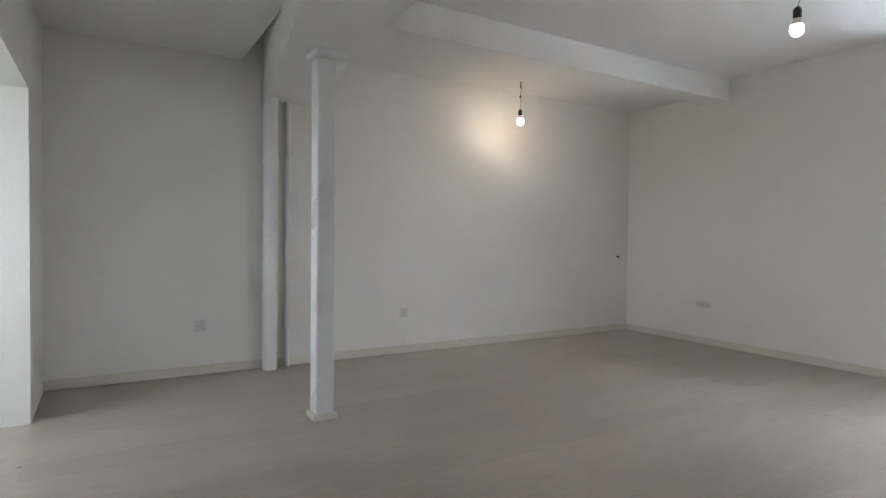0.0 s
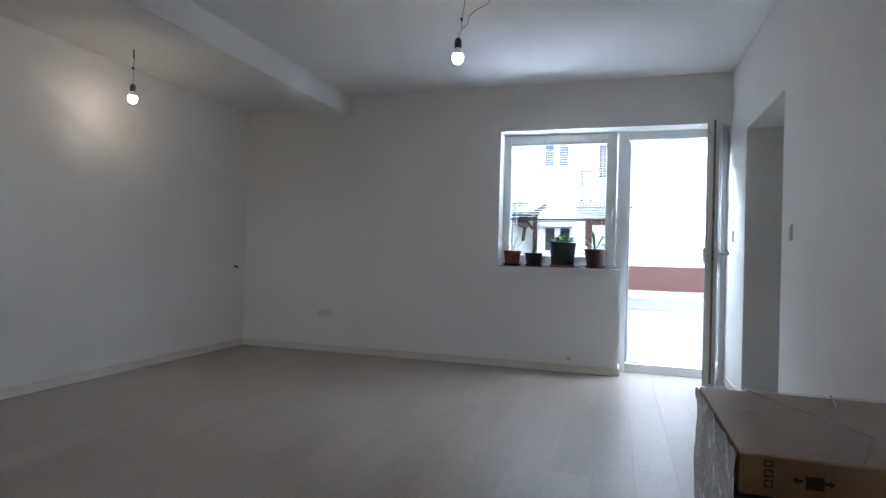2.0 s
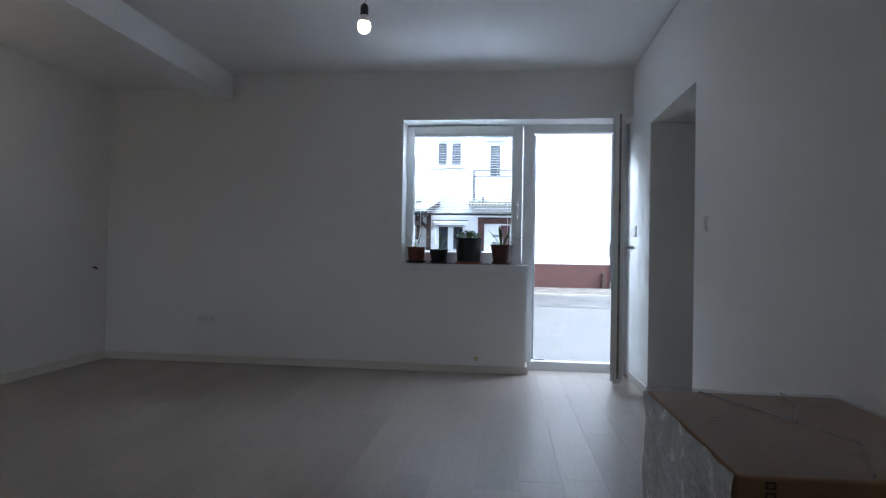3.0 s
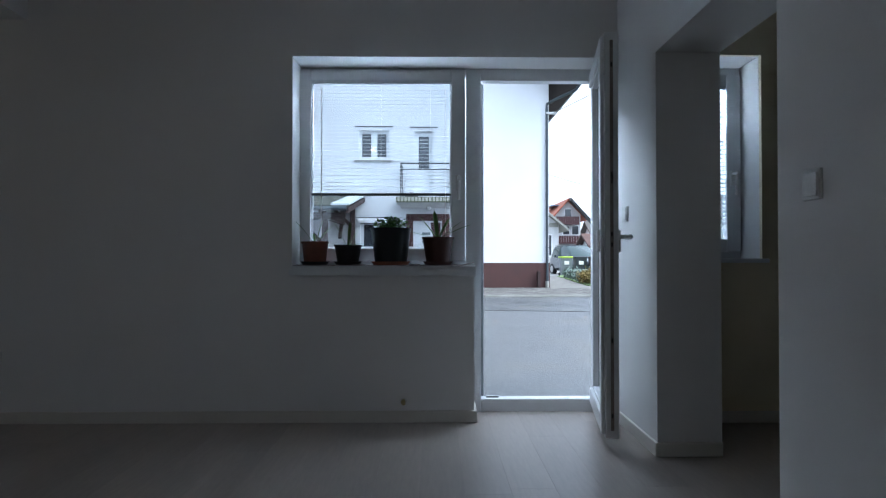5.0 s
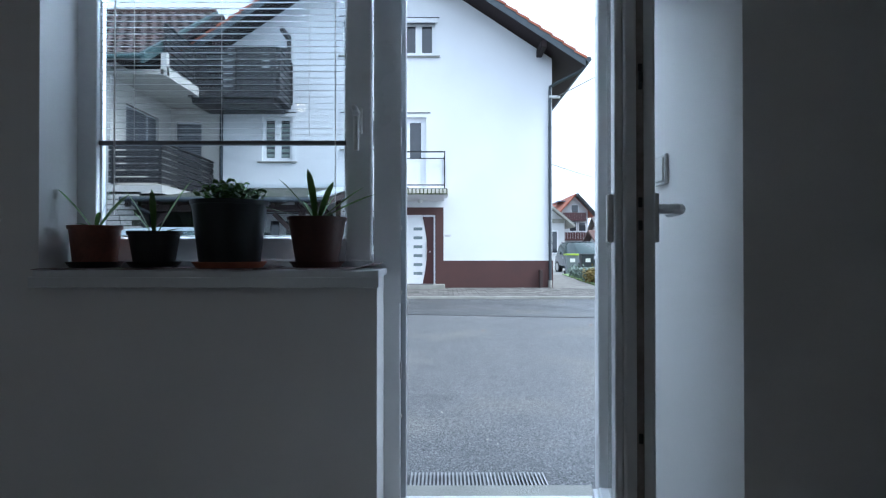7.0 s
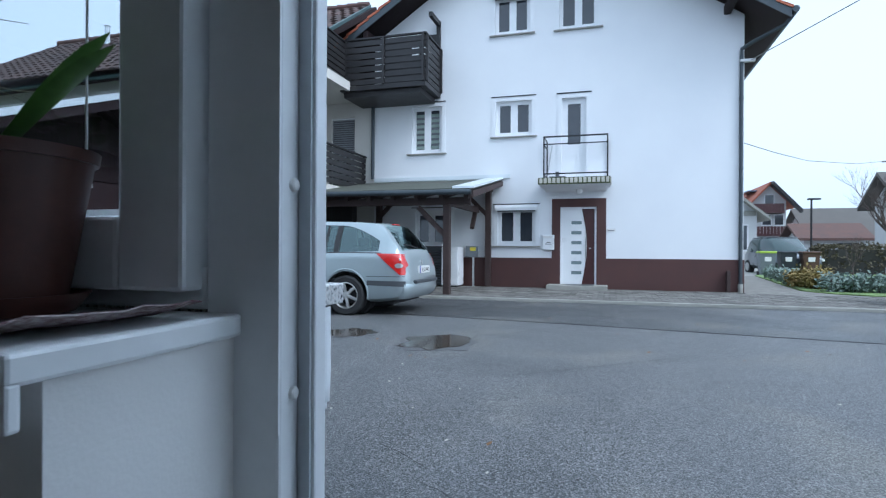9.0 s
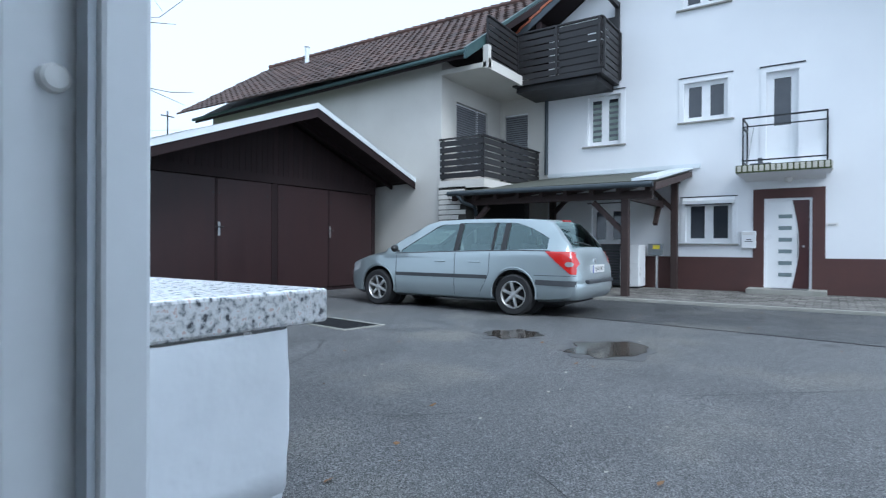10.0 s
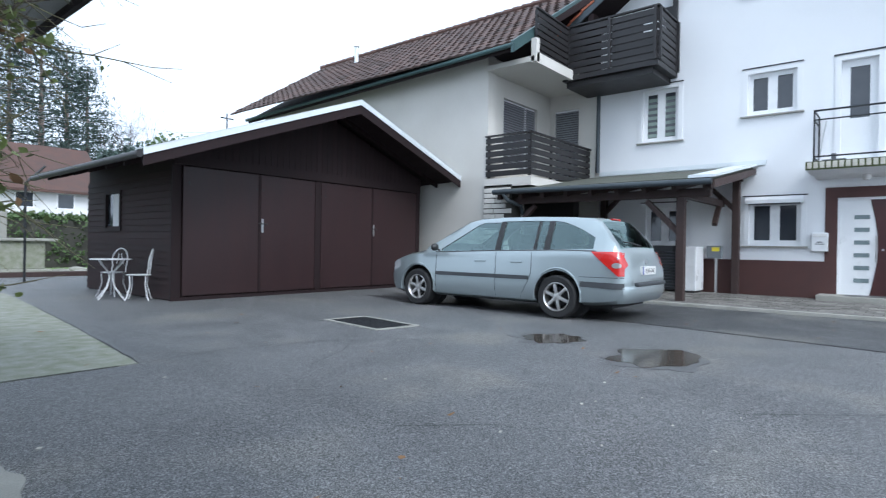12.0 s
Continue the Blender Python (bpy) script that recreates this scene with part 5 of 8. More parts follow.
for y in (5.2, 5.55):
    part("back_pane", boxed(FX - 0.08, FX - 0.055, y, y + 0.22, 6.35, 6.75), upvc, ub)

# ---- beige house beside it ----
BX, BC = 16.55, 8.45
beige = thing("beige_house", "older beige rendered house with weathered tile roof and corner loggia", "house", (BX, 12, G))
bm = B()
slab_holes(bm, "x", BX, BX + 0.3, BC, 19.0, G - 0.2, 5.60)
TURN = Matrix.Translation((16.05, 7.3, 0)) @ Matrix.Rotation(radians(-3.3), 4, "Z") @ Matrix.Translation((-16.05, -7.3, 0))
bmesh.ops.transform(bm, matrix=TURN, verts=bm.verts)
slab_holes(bm, "y", BC, BC + 0.3, BX + 0.3, FX, G - 0.2, 5.60, [(17.35, 19.0, 3.0, 4.72)])
slab_holes(bm, "x", FX - 0.03, FX + 0.3, 6.93, BC, G - 0.2, 5.60, [(7.55, 8.30, 2.72, 4.78)])
box(bm, 17.6, 24, 18.1, 18.4, G - 0.2, 5.30)
part("wall", bm, render_beige, beige)
# two dark sheets give the loggia windows their indoor shade
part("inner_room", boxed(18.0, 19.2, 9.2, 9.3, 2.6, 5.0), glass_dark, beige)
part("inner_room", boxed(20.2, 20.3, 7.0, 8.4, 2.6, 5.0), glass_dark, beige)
fr = part("window", boxed(17.32, 19.02, BC + 0.10, BC + 0.15, 4.66, 4.74), upvc, beige)
part("frame_bar", boxed(18.45, 18.53, BC + 0.06, BC + 0.15, 3.0, 4.7), upvc, fr)
part("frame_bar", boxed(17.32, 17.38, BC + 0.06, BC + 0.15, 3.0, 4.7), upvc, fr)
part("shutter_back", boxed(17.35, 19.0, BC + 0.09, BC + 0.10, 3.0, 4.68), roller_grey, fr)
for i in range(26):
    z = 3.02 + i * 0.0635
    part("slat", boxed(17.4, 18.98, BC + 0.055, BC + 0.085, z, z + 0.032), blind_grey, fr)
fr2 = part("window", boxed(FX + 0.03, FX + 0.10, 7.53, 8.32, 4.74, 4.80), upvc, beige)
part("shutter_back", boxed(FX + 0.08, FX + 0.09, 7.55, 8.30, 2.72, 4.76), roller_grey, fr2)
for i in range(32):
    z = 2.74 + i * 0.0635
    part("slat", boxed(FX + 0.045, FX + 0.075, 7.55, 8.30, z, z + 0.032), blind_grey, fr2)
slab = part("loggia_ceiling", boxed(BX + 0.02, FX - 0.03, 7.12, BC, 5.20, 5.32), render_beige, beige)
part("slab_edge", boxed(BX + 0.05, FX - 0.1, 7.06, 7.16, 5.16, 5.40), render_beige, slab)
part("slab_edge", boxed(BX + 0.02, BX + 0.16, 7.06, 7.20, 5.18, 5.72), render_beige, slab)
lslab = part("balcony_slab", boxed(BX + 0.0, FX - 0.03, 7.15, BC, 2.36, 2.56), render_beige, beige)
lb = thing("loggia_balcony", "anthracite boarded railing of the corner loggia", "balcony railing", (16.6, 7.6, 2.56))
board_rail(lb, [(BX + 0.06, BC), (BX + 0.06, 7.20), (FX - 0.05, 7.20)], 2.62, 3.58, 6, wood_black)
# rough stone corner below the loggia
rs = random.Random(8)
for i in range(16):
    z = 0.35 + i * 0.125
    y = BC - 0.02
    for k in range(2):
        w = rs.uniform(0.22, 0.5)
        part("brick", boxed(BX - 0.03, BX + 0.06, y - w + 0.015, y, z, z + 0.105, bevel=0.008), render_beige, beige)
        y -= w
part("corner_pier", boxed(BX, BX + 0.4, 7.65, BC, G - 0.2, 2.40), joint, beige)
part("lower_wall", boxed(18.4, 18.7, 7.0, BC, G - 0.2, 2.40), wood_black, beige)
# roof of the beige house
EZ, EX, RX, RZ = 5.52, 16.05, 20.2, 8.22
bm = B()
prism(bm, [(EX, EZ - 0.05), (RX, RZ - 0.05), (24.3, EZ - 0.05), (24.3, EZ - 0.2), (RX, RZ - 0.25), (EX, EZ - 0.2)], "y", 7.35, 19.3)
broof = part("roof", bm, wood_dark, beige)
broof.matrix_basis = TURN
bm = B()
tube(bm, [(EX - 0.06, 7.3, EZ - 0.08), (EX - 0.06, 19.35, EZ - 0.08)], 0.055, 10)
bmesh.ops.transform(bm, matrix=TURN, verts=bm.verts)
part("gutter", bm, gutter_green, beige, smooth=True)
bm = B()
prism(bm, [(EX - 0.1, EZ), (RX, RZ + 0.03), (RX, RZ - 0.24), (EX - 0.1, EZ - 0.26)], "y", 7.27, 7.35)
part("verge_board", bm, gutter_green, broof)
bm = B()
ang = math.atan2(RZ - EZ, RX - EX)
LEN = math.hypot(RZ - EZ, RX - EX)
courses, per = 15, 42
tl = random.Random(4)
for i in range(courses):
    for j in range(per):
        u0 = LEN * i / courses
        yy = 7.34 + (19.3 - 7.34) * (j + (0.5 if i % 2 else 0)) / per
        wd = (19.3 - 7.34) / per
        h = tl.uniform(-0.006, 0.006)
        m = Matrix.Translation((EX, 0, EZ)) @ Matrix.Rotation(-ang, 4, "Y") @ Matrix.Translation((u0, yy, 0.02 + h)) @ Matrix.Rotation(radians(4), 4, "Y")
        q = [m @ Vector(p) for p in ((-0.02, 0, 0), (-0.02, wd * 0.5, 0.035), (-0.02, wd, 0), (LEN / courses * 1.1, wd, 0), (LEN / courses * 1.1, wd * 0.5, 0.035), (LEN / courses * 1.1, 0, 0), (-0.02, 0, -0.03), (-0.02, wd, -0.03))]
        vv = [bm.verts.new(p) for p in q]
        bm.faces.new((vv[0], vv[1], vv[4], vv[5]))
        bm.faces.new((vv[1], vv[2], vv[3], vv[4]))
        bm.faces.new((vv[0], vv[6], vv[7], vv[2], vv[1]))
tagged(part("tiles", bm, tile_island, broof), kind="stuff")
for j in range(36):
    y0 = 7.34 + j * 0.3365
    bm = B()
    tube(bm, [(RX, y0, RZ + 0.03), (RX, y0 + 0.35, RZ + 0.045)], [0.10, 0.115], 8)
    part("ridge_tile", bm, tile_old, broof)
part("vent_pipe", tubed([(19.3, 16.3, 7.6), (19.3, 16.3, 8.2), (19.3, 16.3, 8.23)], [0.08, 0.08, 0.11], 10), zinc, broof)
bm = B()
tube(bm, [(FX - 0.08, 6.95, 5.15), (FX - 0.08, 6.95, 2.95)], 0.05, 10)
solid("downpipe", bm, gutter_dark, "dark brown downpipe at the joint of the houses", "pipe", smooth=True)

# ---- carport lean-to ----
cp = thing("carport", "dark timber lean-to carport with mossy roof against the house", "carport", (18, 5.5, G))
bm = B()
prism(bm, [(16.32, 2.26), (FX - 0.02, 2.84), (FX - 0.02, 2.72), (16.32, 2.14)], "y", 3.22, 7.95)
part("roof", bm, tile_grey, cp, "dark mossy sheet roof")
for i in range(9):
    y0 = 3.3 + i * 0.57
    bm = B()
    prism(bm, [(16.40, 2.15), (FX - 0.05, 2.72), (FX - 0.05, 2.60), (16.40, 2.03)], "y", y0, y0 + 0.09)
    part("rafter", bm, beam_brown, cp)
bm = B()
prism(bm, [(16.28, 2.30), (FX - 0.01, 2.89), (FX - 0.01, 2.85), (16.28, 2.25)], "y", 3.14, 3.62)
part("flashing", bm, zinc, cp, "pale zinc verge flashing")
part("flashing", boxed(FX - 0.04, FX - 0.0, 2.96, 6.92, 2.86, 2.97), zinc, cp)
bm = B()
prism(bm, [(16.3, 2.2), (FX, 2.79), (FX, 2.66), (16.3, 2.05)], "y", 3.16, 3.22)
part("verge_board", bm, beam_brown, cp)
bm = B()
tube(bm, [(16.26, 3.2, 2.17), (16.26, 7.98, 2.20)], 0.06, 10)
part("gutter", bm, gutter_dark, cp, smooth=True)
bm = B()
tube(bm, [(16.26, 7.7, 2.15), (16.3, 7.6, 2.0), (16.7, 7.5, 1.9), (16.8, 7.5, 1.7)], 0.045, 8)
part("gutter_spout", bm, gutter_dark, cp, smooth=True)
part("eave_beam", boxed(16.58, 16.72, 3.3, 7.9, 1.93, 2.09, bevel=0.01), beam_brown, cp)
for x, y, zt in ((16.65, 3.84, 1.93), (16.65, 7.75, 1.93), (19.55, 3.52, 2.55), (19.55, 6.7, 2.55)):
    p = part("post", boxed(x - 0.075, x + 0.075, y - 0.075, y + 0.075, G + 0.04, zt, bevel=0.01), beam_brown, cp)
    bm = B()
    box(bm, -0.05, 0.05, -0.05, 0.05, 0, 0.95, turn=pose(x, y, zt - 0.72, -45 if y < 5 else 45, 0, 0))
    part("brace", bm, beam_brown, cp)
part("tie_beam", boxed(16.65, 19.6, 3.78, 3.90, 1.93, 2.07), beam_brown, cp)
part("wall_plate", boxed(19.5, 19.62, 3.4, 7.9, 2.50, 2.62), beam_brown, cp)
bm = B()
box(bm, -0.05, 0.05, -0.05, 0.05, 0, 0.8, turn=pose(19.0, 3.84, 1.50, 0, 40, 0))
part("brace", bm, beam_brown, cp)

hp = thing("heat_pump", "white heat pump cabinet with dark louvred front", "heat pump", (19.2, 4.7, G))
part("cabinet", boxed(18.95, 19.55, 4.20, 4.66, G + 0.10, 1.0, bevel=0.02), upvc, hp)
part("louvre_box", boxed(19.05, 19.55, 4.68, 5.75, G + 0.10, 1.02, bevel=0.01), car_trim, hp)
for i in range(13):
    bm = B()
    box(bm, -0.02, 0.02, 4.70, 5.73, -0.005, 0.005, turn=pose(19.03, 0, G + 0.17 + i * 0.068, 0, 35, 0))
    part("louvre", bm, roller_grey, hp)
part("top_cover", boxed(19.0, 19.57, 4.66, 5.77, 1.02, 1.05), upvc, hp)
part("foot", boxed(19.0, 19.5, 4.25, 4.62, G + 0.04, G + 0.10), dark_steel, hp)
mt = thing("meter_box", "grey meter box with yellow sticker on a post", "meter box", (19.5, 3.95, G))
part("case", boxed(19.45, 19.6, 3.80, 4.12, 0.74, 1.03, bevel=0.01), bin_grey, mt)
part("sticker", boxed(19.446, 19.452, 3.84, 4.0, 0.90, 0.99), yellow, mt)
part("leg", tubed([(19.52, 3.92, G), (19.52, 3.92, 0.74)], 0.03, 8), steel, mt)

# ---- timber garage ----
GX0, GX1, GY, GYB = 9.87, 16.25, 10.30, 14.3
gar = thing("timber_garage", "dark brown timber double garage with low gable roof", "garage", (13.1, 13, G))
AX, AZ, EVL, EVR = 13.27, 3.905, (8.95, 2.29), (17.15, 2.485)
bm = B()
box(bm, GX0 + 0.03, GX1, GY + 0.05, GY + 0.12, G - 0.1, 2.35)
box(bm, GX1 - 0.1, GX1, GY + 0.12, GYB, G - 0.1, 2.5)
box(bm, GX0 + 0.03, GX1, GYB - 0.1, GYB, G - 0.1, 2.5)
slab_holes(bm, "x", GX0 + 0.03, GX0 + 0.12, GY + 0.12, GYB - 0.1, G - 0.1, 2.6, [(12.55, 13.25, 1.16, 1.90)])
part("wall", bm, wood_dark, gar)
part("sill_beam", boxed(GX0 - 0.02, GX1, GY - 0.02, GY + 0.05, G, G + 0.06), wood_dark, gar)
part("header", boxed(GX0, GX1, GY - 0.03, GY + 0.05, 2.28, 2.46), wood_dark, gar)
for x in (GX0, 12.93, GX1 - 0.13):
    part("frame_post", boxed(x, x + 0.13, GY - 0.015, GY + 0.05, G + 0.06, 2.28), wood_dark, gar)
# gable boards
gb = random.Random(2)
x = GX0
while x < GX1:
    w = 0.14
    t = (x + w / 2)
    zt = AZ - 0.18 - (AX - t) * (AZ - EVL[1]) / (AX - EVL[0]) if t < AX else AZ - 0.18 - (t - AX) * (AZ - EVR[1]) / (EVR[0] - AX)
    if zt > 2.5:
        part("gable_board", boxed(x + 0.003, x + w - 0.003, GY, GY + 0.05 + gb.uniform(0, 0.006), 2.46, zt), wood_dark, gar)
    x += w
# door leaves of upright boards
for x0, x1, hinge in ((10.05, 11.56, 0), (11.60, 12.92, 1), (13.08, 14.58, 0), (14.62, 16.14, 1)):
    leaf = part("door_leaf", boxed(x0, x1, GY + 0.012, GY + 0.05, G + 0.07, 2.27), wood_dark, gar, "brown boarded garage door leaf")
    part("panel", boxed(x0 + 0.004, x1 - 0.004, GY - 0.004, GY + 0.014, G + 0.085, 2.258, bevel=0.003), garage_door, leaf)
    for x in (x0 + 0.03, x1 - 0.13) if hinge else (x0 + 0.10, x1 - 0.06):
        part("strap", boxed(x, x + 0.03, GY - 0.009, GY - 0.003, 1.95, 2.0), iron, leaf)
    part("cover_strip", boxed(x1 - 0.012, x1 + 0.028, GY - 0.016, GY - 0.003, G + 0.085, 2.258, bevel=0.003), wood_dark, leaf)
for x in (11.64, 14.63):
    h = part("handle", boxed(x - 0.025, x + 0.025, GY - 0.014, GY - 0.004, 1.13, 1.40, bevel=0.004), steel, gar, "bright steel handle plate")
    part("lever", tubed([(x, GY - 0.01, 1.30), (x, GY - 0.06, 1.30), (x - 0.12, GY - 0.065, 1.30)], 0.011, 8), dark_steel, h)
    part("lever", tubed([(x, GY - 0.03, 1.30), (x + 0.10, GY - 0.03, 1.30)], 0.009, 8), dark_steel, h)
# horizontal siding on the side
z = G + 0.02
while z < 2.15:
    for y0, y1 in ((GY + 0.02, 12.5), (13.3, GYB)) if 1.1 < z < 1.92 else ((GY + 0.02, GYB),):
        bm = B()
        prism(bm, [(GX0 + 0.03, z), (GX0 - 0.004, z), (GX0 + 0.012, z + 0.117), (GX0 + 0.03, z + 0.117)], "y", y0, y1)
        part("siding_board", bm, wood_siding, gar)
    z += 0.12
part("corner_board", boxed(GX0 - 0.025, GX0 + 0.10, GY - 0.02, GY + 0.03, G + 0.05, 2.3), wood_dark, gar)
gw = part("window", boxed(GX0 - 0.02, GX0 + 0.08, 12.5, 12.56, 1.12, 1.94), wood_dark, gar)
for y0, y1, z0, z1 in ((13.24, 13.30, 1.12, 1.94), (12.56, 13.24, 1.88, 1.94), (12.56, 13.24, 1.12, 1.18)):
    part("frame_bar", boxed(GX0 - 0.02, GX0 + 0.08, y0, y1, z0, z1), wood_dark, gw)
part("pane", boxed(GX0 + 0.03, GX0 + 0.035, 12.56, 13.24, 1.18, 1.88), glass_dark, gw)
part("curtain", boxed(GX0 + 0.02, GX0 + 0.026, 12.58, 12.95, 1.20, 1.87), far_white, gw, "pale curtain behind the pane")
# roof
RYF, RYB = 9.27, 14.5
for ex, ez, s in ((*EVL, -1), (*EVR, 1)):
    bm = B()
    prism(bm, [(AX, AZ), (ex, ez), (ex, ez - 0.06), (AX, AZ - 0.06)], "y", RYF + 0.02, RYB)
    rp = part("roof", bm, tile_grey, gar)
    bm = B()
    prism(bm, [(AX, AZ - 0.05), (ex, ez - 0.05), (ex, ez - 0.24), (AX, AZ - 0.26)], "y", RYF, RYF + 0.035)
    part("verge_board", bm, wood_dark, rp)
    bm = B()
    prism(bm, [(AX, AZ + 0.035), (ex, ez + 0.035), (ex, ez - 0.075), (AX, AZ - 0.075)], "y", RYF - 0.02, RYF + 0.001)
    part("verge_flashing", bm, zinc, rp, "pale zinc verge flashing")
    bm = B()
    prism(bm, [(AX, AZ + 0.04), (ex, ez + 0.04), (ex, ez + 0.03), (AX, AZ + 0.03)], "y", RYF - 0.02, RYF + 0.30)
    part("verge_flashing", bm, zinc, rp)
    for i in range(7):
        yy = RYF + 0.05 + i * 0.75
        bm = B()
        prism(bm, [(AX, AZ - 0.06), (ex + 0.05 * -s, ez - 0.06), (ex + 0.05 * -s, ez - 0.17), (AX, AZ - 0.18)], "y", yy, yy + 0.07)
        part("rafter", bm, wood_dark, rp)
    for i in range(12):
        a, b = (i + 0.015) / 12, (i + 0.985) / 12
        q = [(AX + (ex - AX) * k, AZ + (ez - AZ) * k) for k in (a, b)]
        bm = B()
        prism(bm, [(q[0][0], q[0][1] - 0.065), (q[1][0], q[1][1] - 0.065), (q[1][0], q[1][1] - 0.085), (q[0][0], q[0][1] - 0.085)], "y", RYF + 0.035, RYB)
        part("soffit_board", bm, wood_dark, rp)
    bm = B()
    tube(bm, [(ex + s * 0.05, RYF, ez - 0.06), (ex + s * 0.05, RYB, ez - 0.10)], 0.055, 10)
    part("gutter", bm, wood_black, rp, smooth=True)

# ---- parked estate car ----
CY, CXC = 3.357, 13.625
car = thing("estate_car", "silver-blue estate car parked in the yard", "car", (CXC, CY + 2.35, G))
TOP = [(0.0, 0.62), (0.05, 0.80), (0.12, 0.97), (0.22, 1.08), (0.36, 1.24), (0.50, 1.375), (0.62, 1.415), (0.9, 1.435), (1.5, 1.452), (2.1, 1.455), (2.6, 1.435), (2.85, 1.39), (3.1, 1.27), (3.35, 1.13), (3.62, 0.985), (3.8, 0.94), (4.1, 0.885), (4.4, 0.80), (4.58, 0.70), (4.66, 0.62), (4.70, 0.55)]
WID = [(0.0, 0.66), (0.04, 0.76), (0.12, 0.82), (0.35, 0.865), (0.9, 0.885), (2.5, 0.888), (3.8, 0.878), (4.2, 0.85), (4.45, 0.78), (4.6, 0.66), (4.66, 0.56), (4.70, 0.44)]
BELT = [(0.0, 0.60), (0.10, 0.86), (0.25, 0.945), (1.0, 0.955), (2.0, 0.935), (3.0, 0.905), (3.6, 0.885), (4.1, 0.83), (4.4, 0.755), (4.6, 0.64), (4.7, 0.53)]
BOT = [(0.0, 0.34), (0.15, 0.26), (0.5, 0.22), (1.5, 0.19), (3.5, 0.19), (4.4, 0.20), (4.7, 0.26)]


def curve(table, s):
    for (a, p), (b, q) in zip(table, table[1:]):
        if s <= b:
            t = max(0, (s - a) / (b - a))
            return p + (q - p) * t
    return table[-1][1]


def ring(s):
    w, zb, belt, top = curve(WID, s), curve(BOT, s), curve(BELT, s), curve(TOP, s)
    belt = min(belt, top - 0.012)
    up = top - belt
    lean = min(0.24, up * 0.50)
    sh = 0.035 if up > 0.1 else 0.02
    pts = [(0, zb), (w - 0.16, zb), (w - 0.05, zb + 0.05), (w - 0.012, zb + 0.13), (w, 0.47 if belt > 0.55 else (zb + belt) / 2), (w - 0.004, 0.60 if belt > 0.66 else (zb + 2 * belt) / 3), (w - 0.018, max(belt - 0.10, (zb + 5 * belt) / 6)), (w - sh, belt - 0.01)]
    if up > 0.1:
        pts += [(w - sh - 0.018, belt + 0.012), (w - sh - 0.02 - lean * 0.45, belt + up * 0.50), (w - sh - 0.02 - lean * 0.86, belt + up * 0.86), (w - sh - 0.05 - lean, belt + up * 0.955), (w - 0.30 - lean, top - 0.008), (0, top)]
    else:
        pts += [(w - sh - 0.02, belt), (w - 0.14, belt + up * 0.55), (w - 0.26, belt + up * 0.78), (w - 0.38, belt + up * 0.9), (w * 0.3, top - 0.002), (0, top)]
    return pts


def side_x(s, z):
    p = ring(s)
    for (a, za), (b, zb) in zip(p[1:], p[2:]):
        if min(za, zb) <= z <= max(za, zb) and abs(zb - za) > 1e-6:
            return a + (b - a) * (z - za) / (zb - za)
    return p[9][0]


def car_pt(lat, s, z):
    return (CXC + lat, CY + s, G + z + 0.09 * max(0, z - 0.5))


ST = sorted({round(s, 3) for t in (TOP, WID) for s, _ in t} | {round(0.1 * i, 3) for i in range(2, 46)})
bm = B()
rings = []
for s in ST:
    p = ring(s)
    rings.append([car_pt(a, s, z) for a, z in p] + [car_pt(-a, s, z) for a, z in p[-2:0:-1]])
loft(bm, rings)
body = part("body", bm, car_silver, car, smooth=True)
AXLE = (1.03, 3.775)
def win_lo(s):
    return curve(BELT, s) + 0.018


def win_hi(s):
    return curve(BELT, s) + (curve(TOP, s) - curve(BELT, s)) * 0.84


SIDE_GLASS = [  # name, from, to, lower and upper edge
    ("door_glass", 2.16, 3.28, win_lo, lambda s: max(win_lo(s) + 0.005, min(win_hi(s), win_hi(2.55) - max(0, s - 2.55) * 0.55))),
    ("door_glass", 1.46, 2.07, win_lo, win_hi),
    ("quarter_glass", 1.28, 1.42, win_lo, win_hi),
    ("rear_side_glass", 0.50, 1.19, lambda s: win_lo(s) + 0.03 * max(0, 1.0 - s), lambda s: max(win_lo(s) + 0.02, win_hi(1.19) - max(0, 1.19 - s) ** 1.6 * 0.42)),
]


def cabin_ring(s):
    top, belt = curve(TOP, s) - 0.045, curve(BELT, s)
    low = 0.42 if s < 3.0 else 0.74
    up = [(side_x(s, low) - 0.09, low), (side_x(s, belt - 0.02) - 0.07, belt - 0.02), (side_x(s, belt + (top - belt) * 0.5) - 0.045, belt + (top - belt) * 0.5), (side_x(s, belt + (top - belt) * 0.86) - 0.05, belt + (top - belt) * 0.86), (0.34, top)]
    return [car_pt(a, s, z) for a, z in up] + [car_pt(-a, s, z) for a, z in up[::-1]]


def carve(ob, bm, material):
    """Cuts a closed shape out of a mesh, lining the cut with the material."""
    tool = bpy.data.objects.new("cutter", finish(bm, "cutter", material))
    scene.collection.objects.link(tool)
    md = ob.modifiers.new("cut", "BOOLEAN")
    md.object, md.operation, md.solver, md.material_mode = tool, "DIFFERENCE", "EXACT", "TRANSFER"
    bpy.context.view_layer.update()
    carved = bpy.data.meshes.new_from_object(ob.evaluated_get(bpy.context.evaluated_depsgraph_get()))
    ob.modifiers.clear()
    ob.data = carved
    bpy.data.objects.remove(tool)


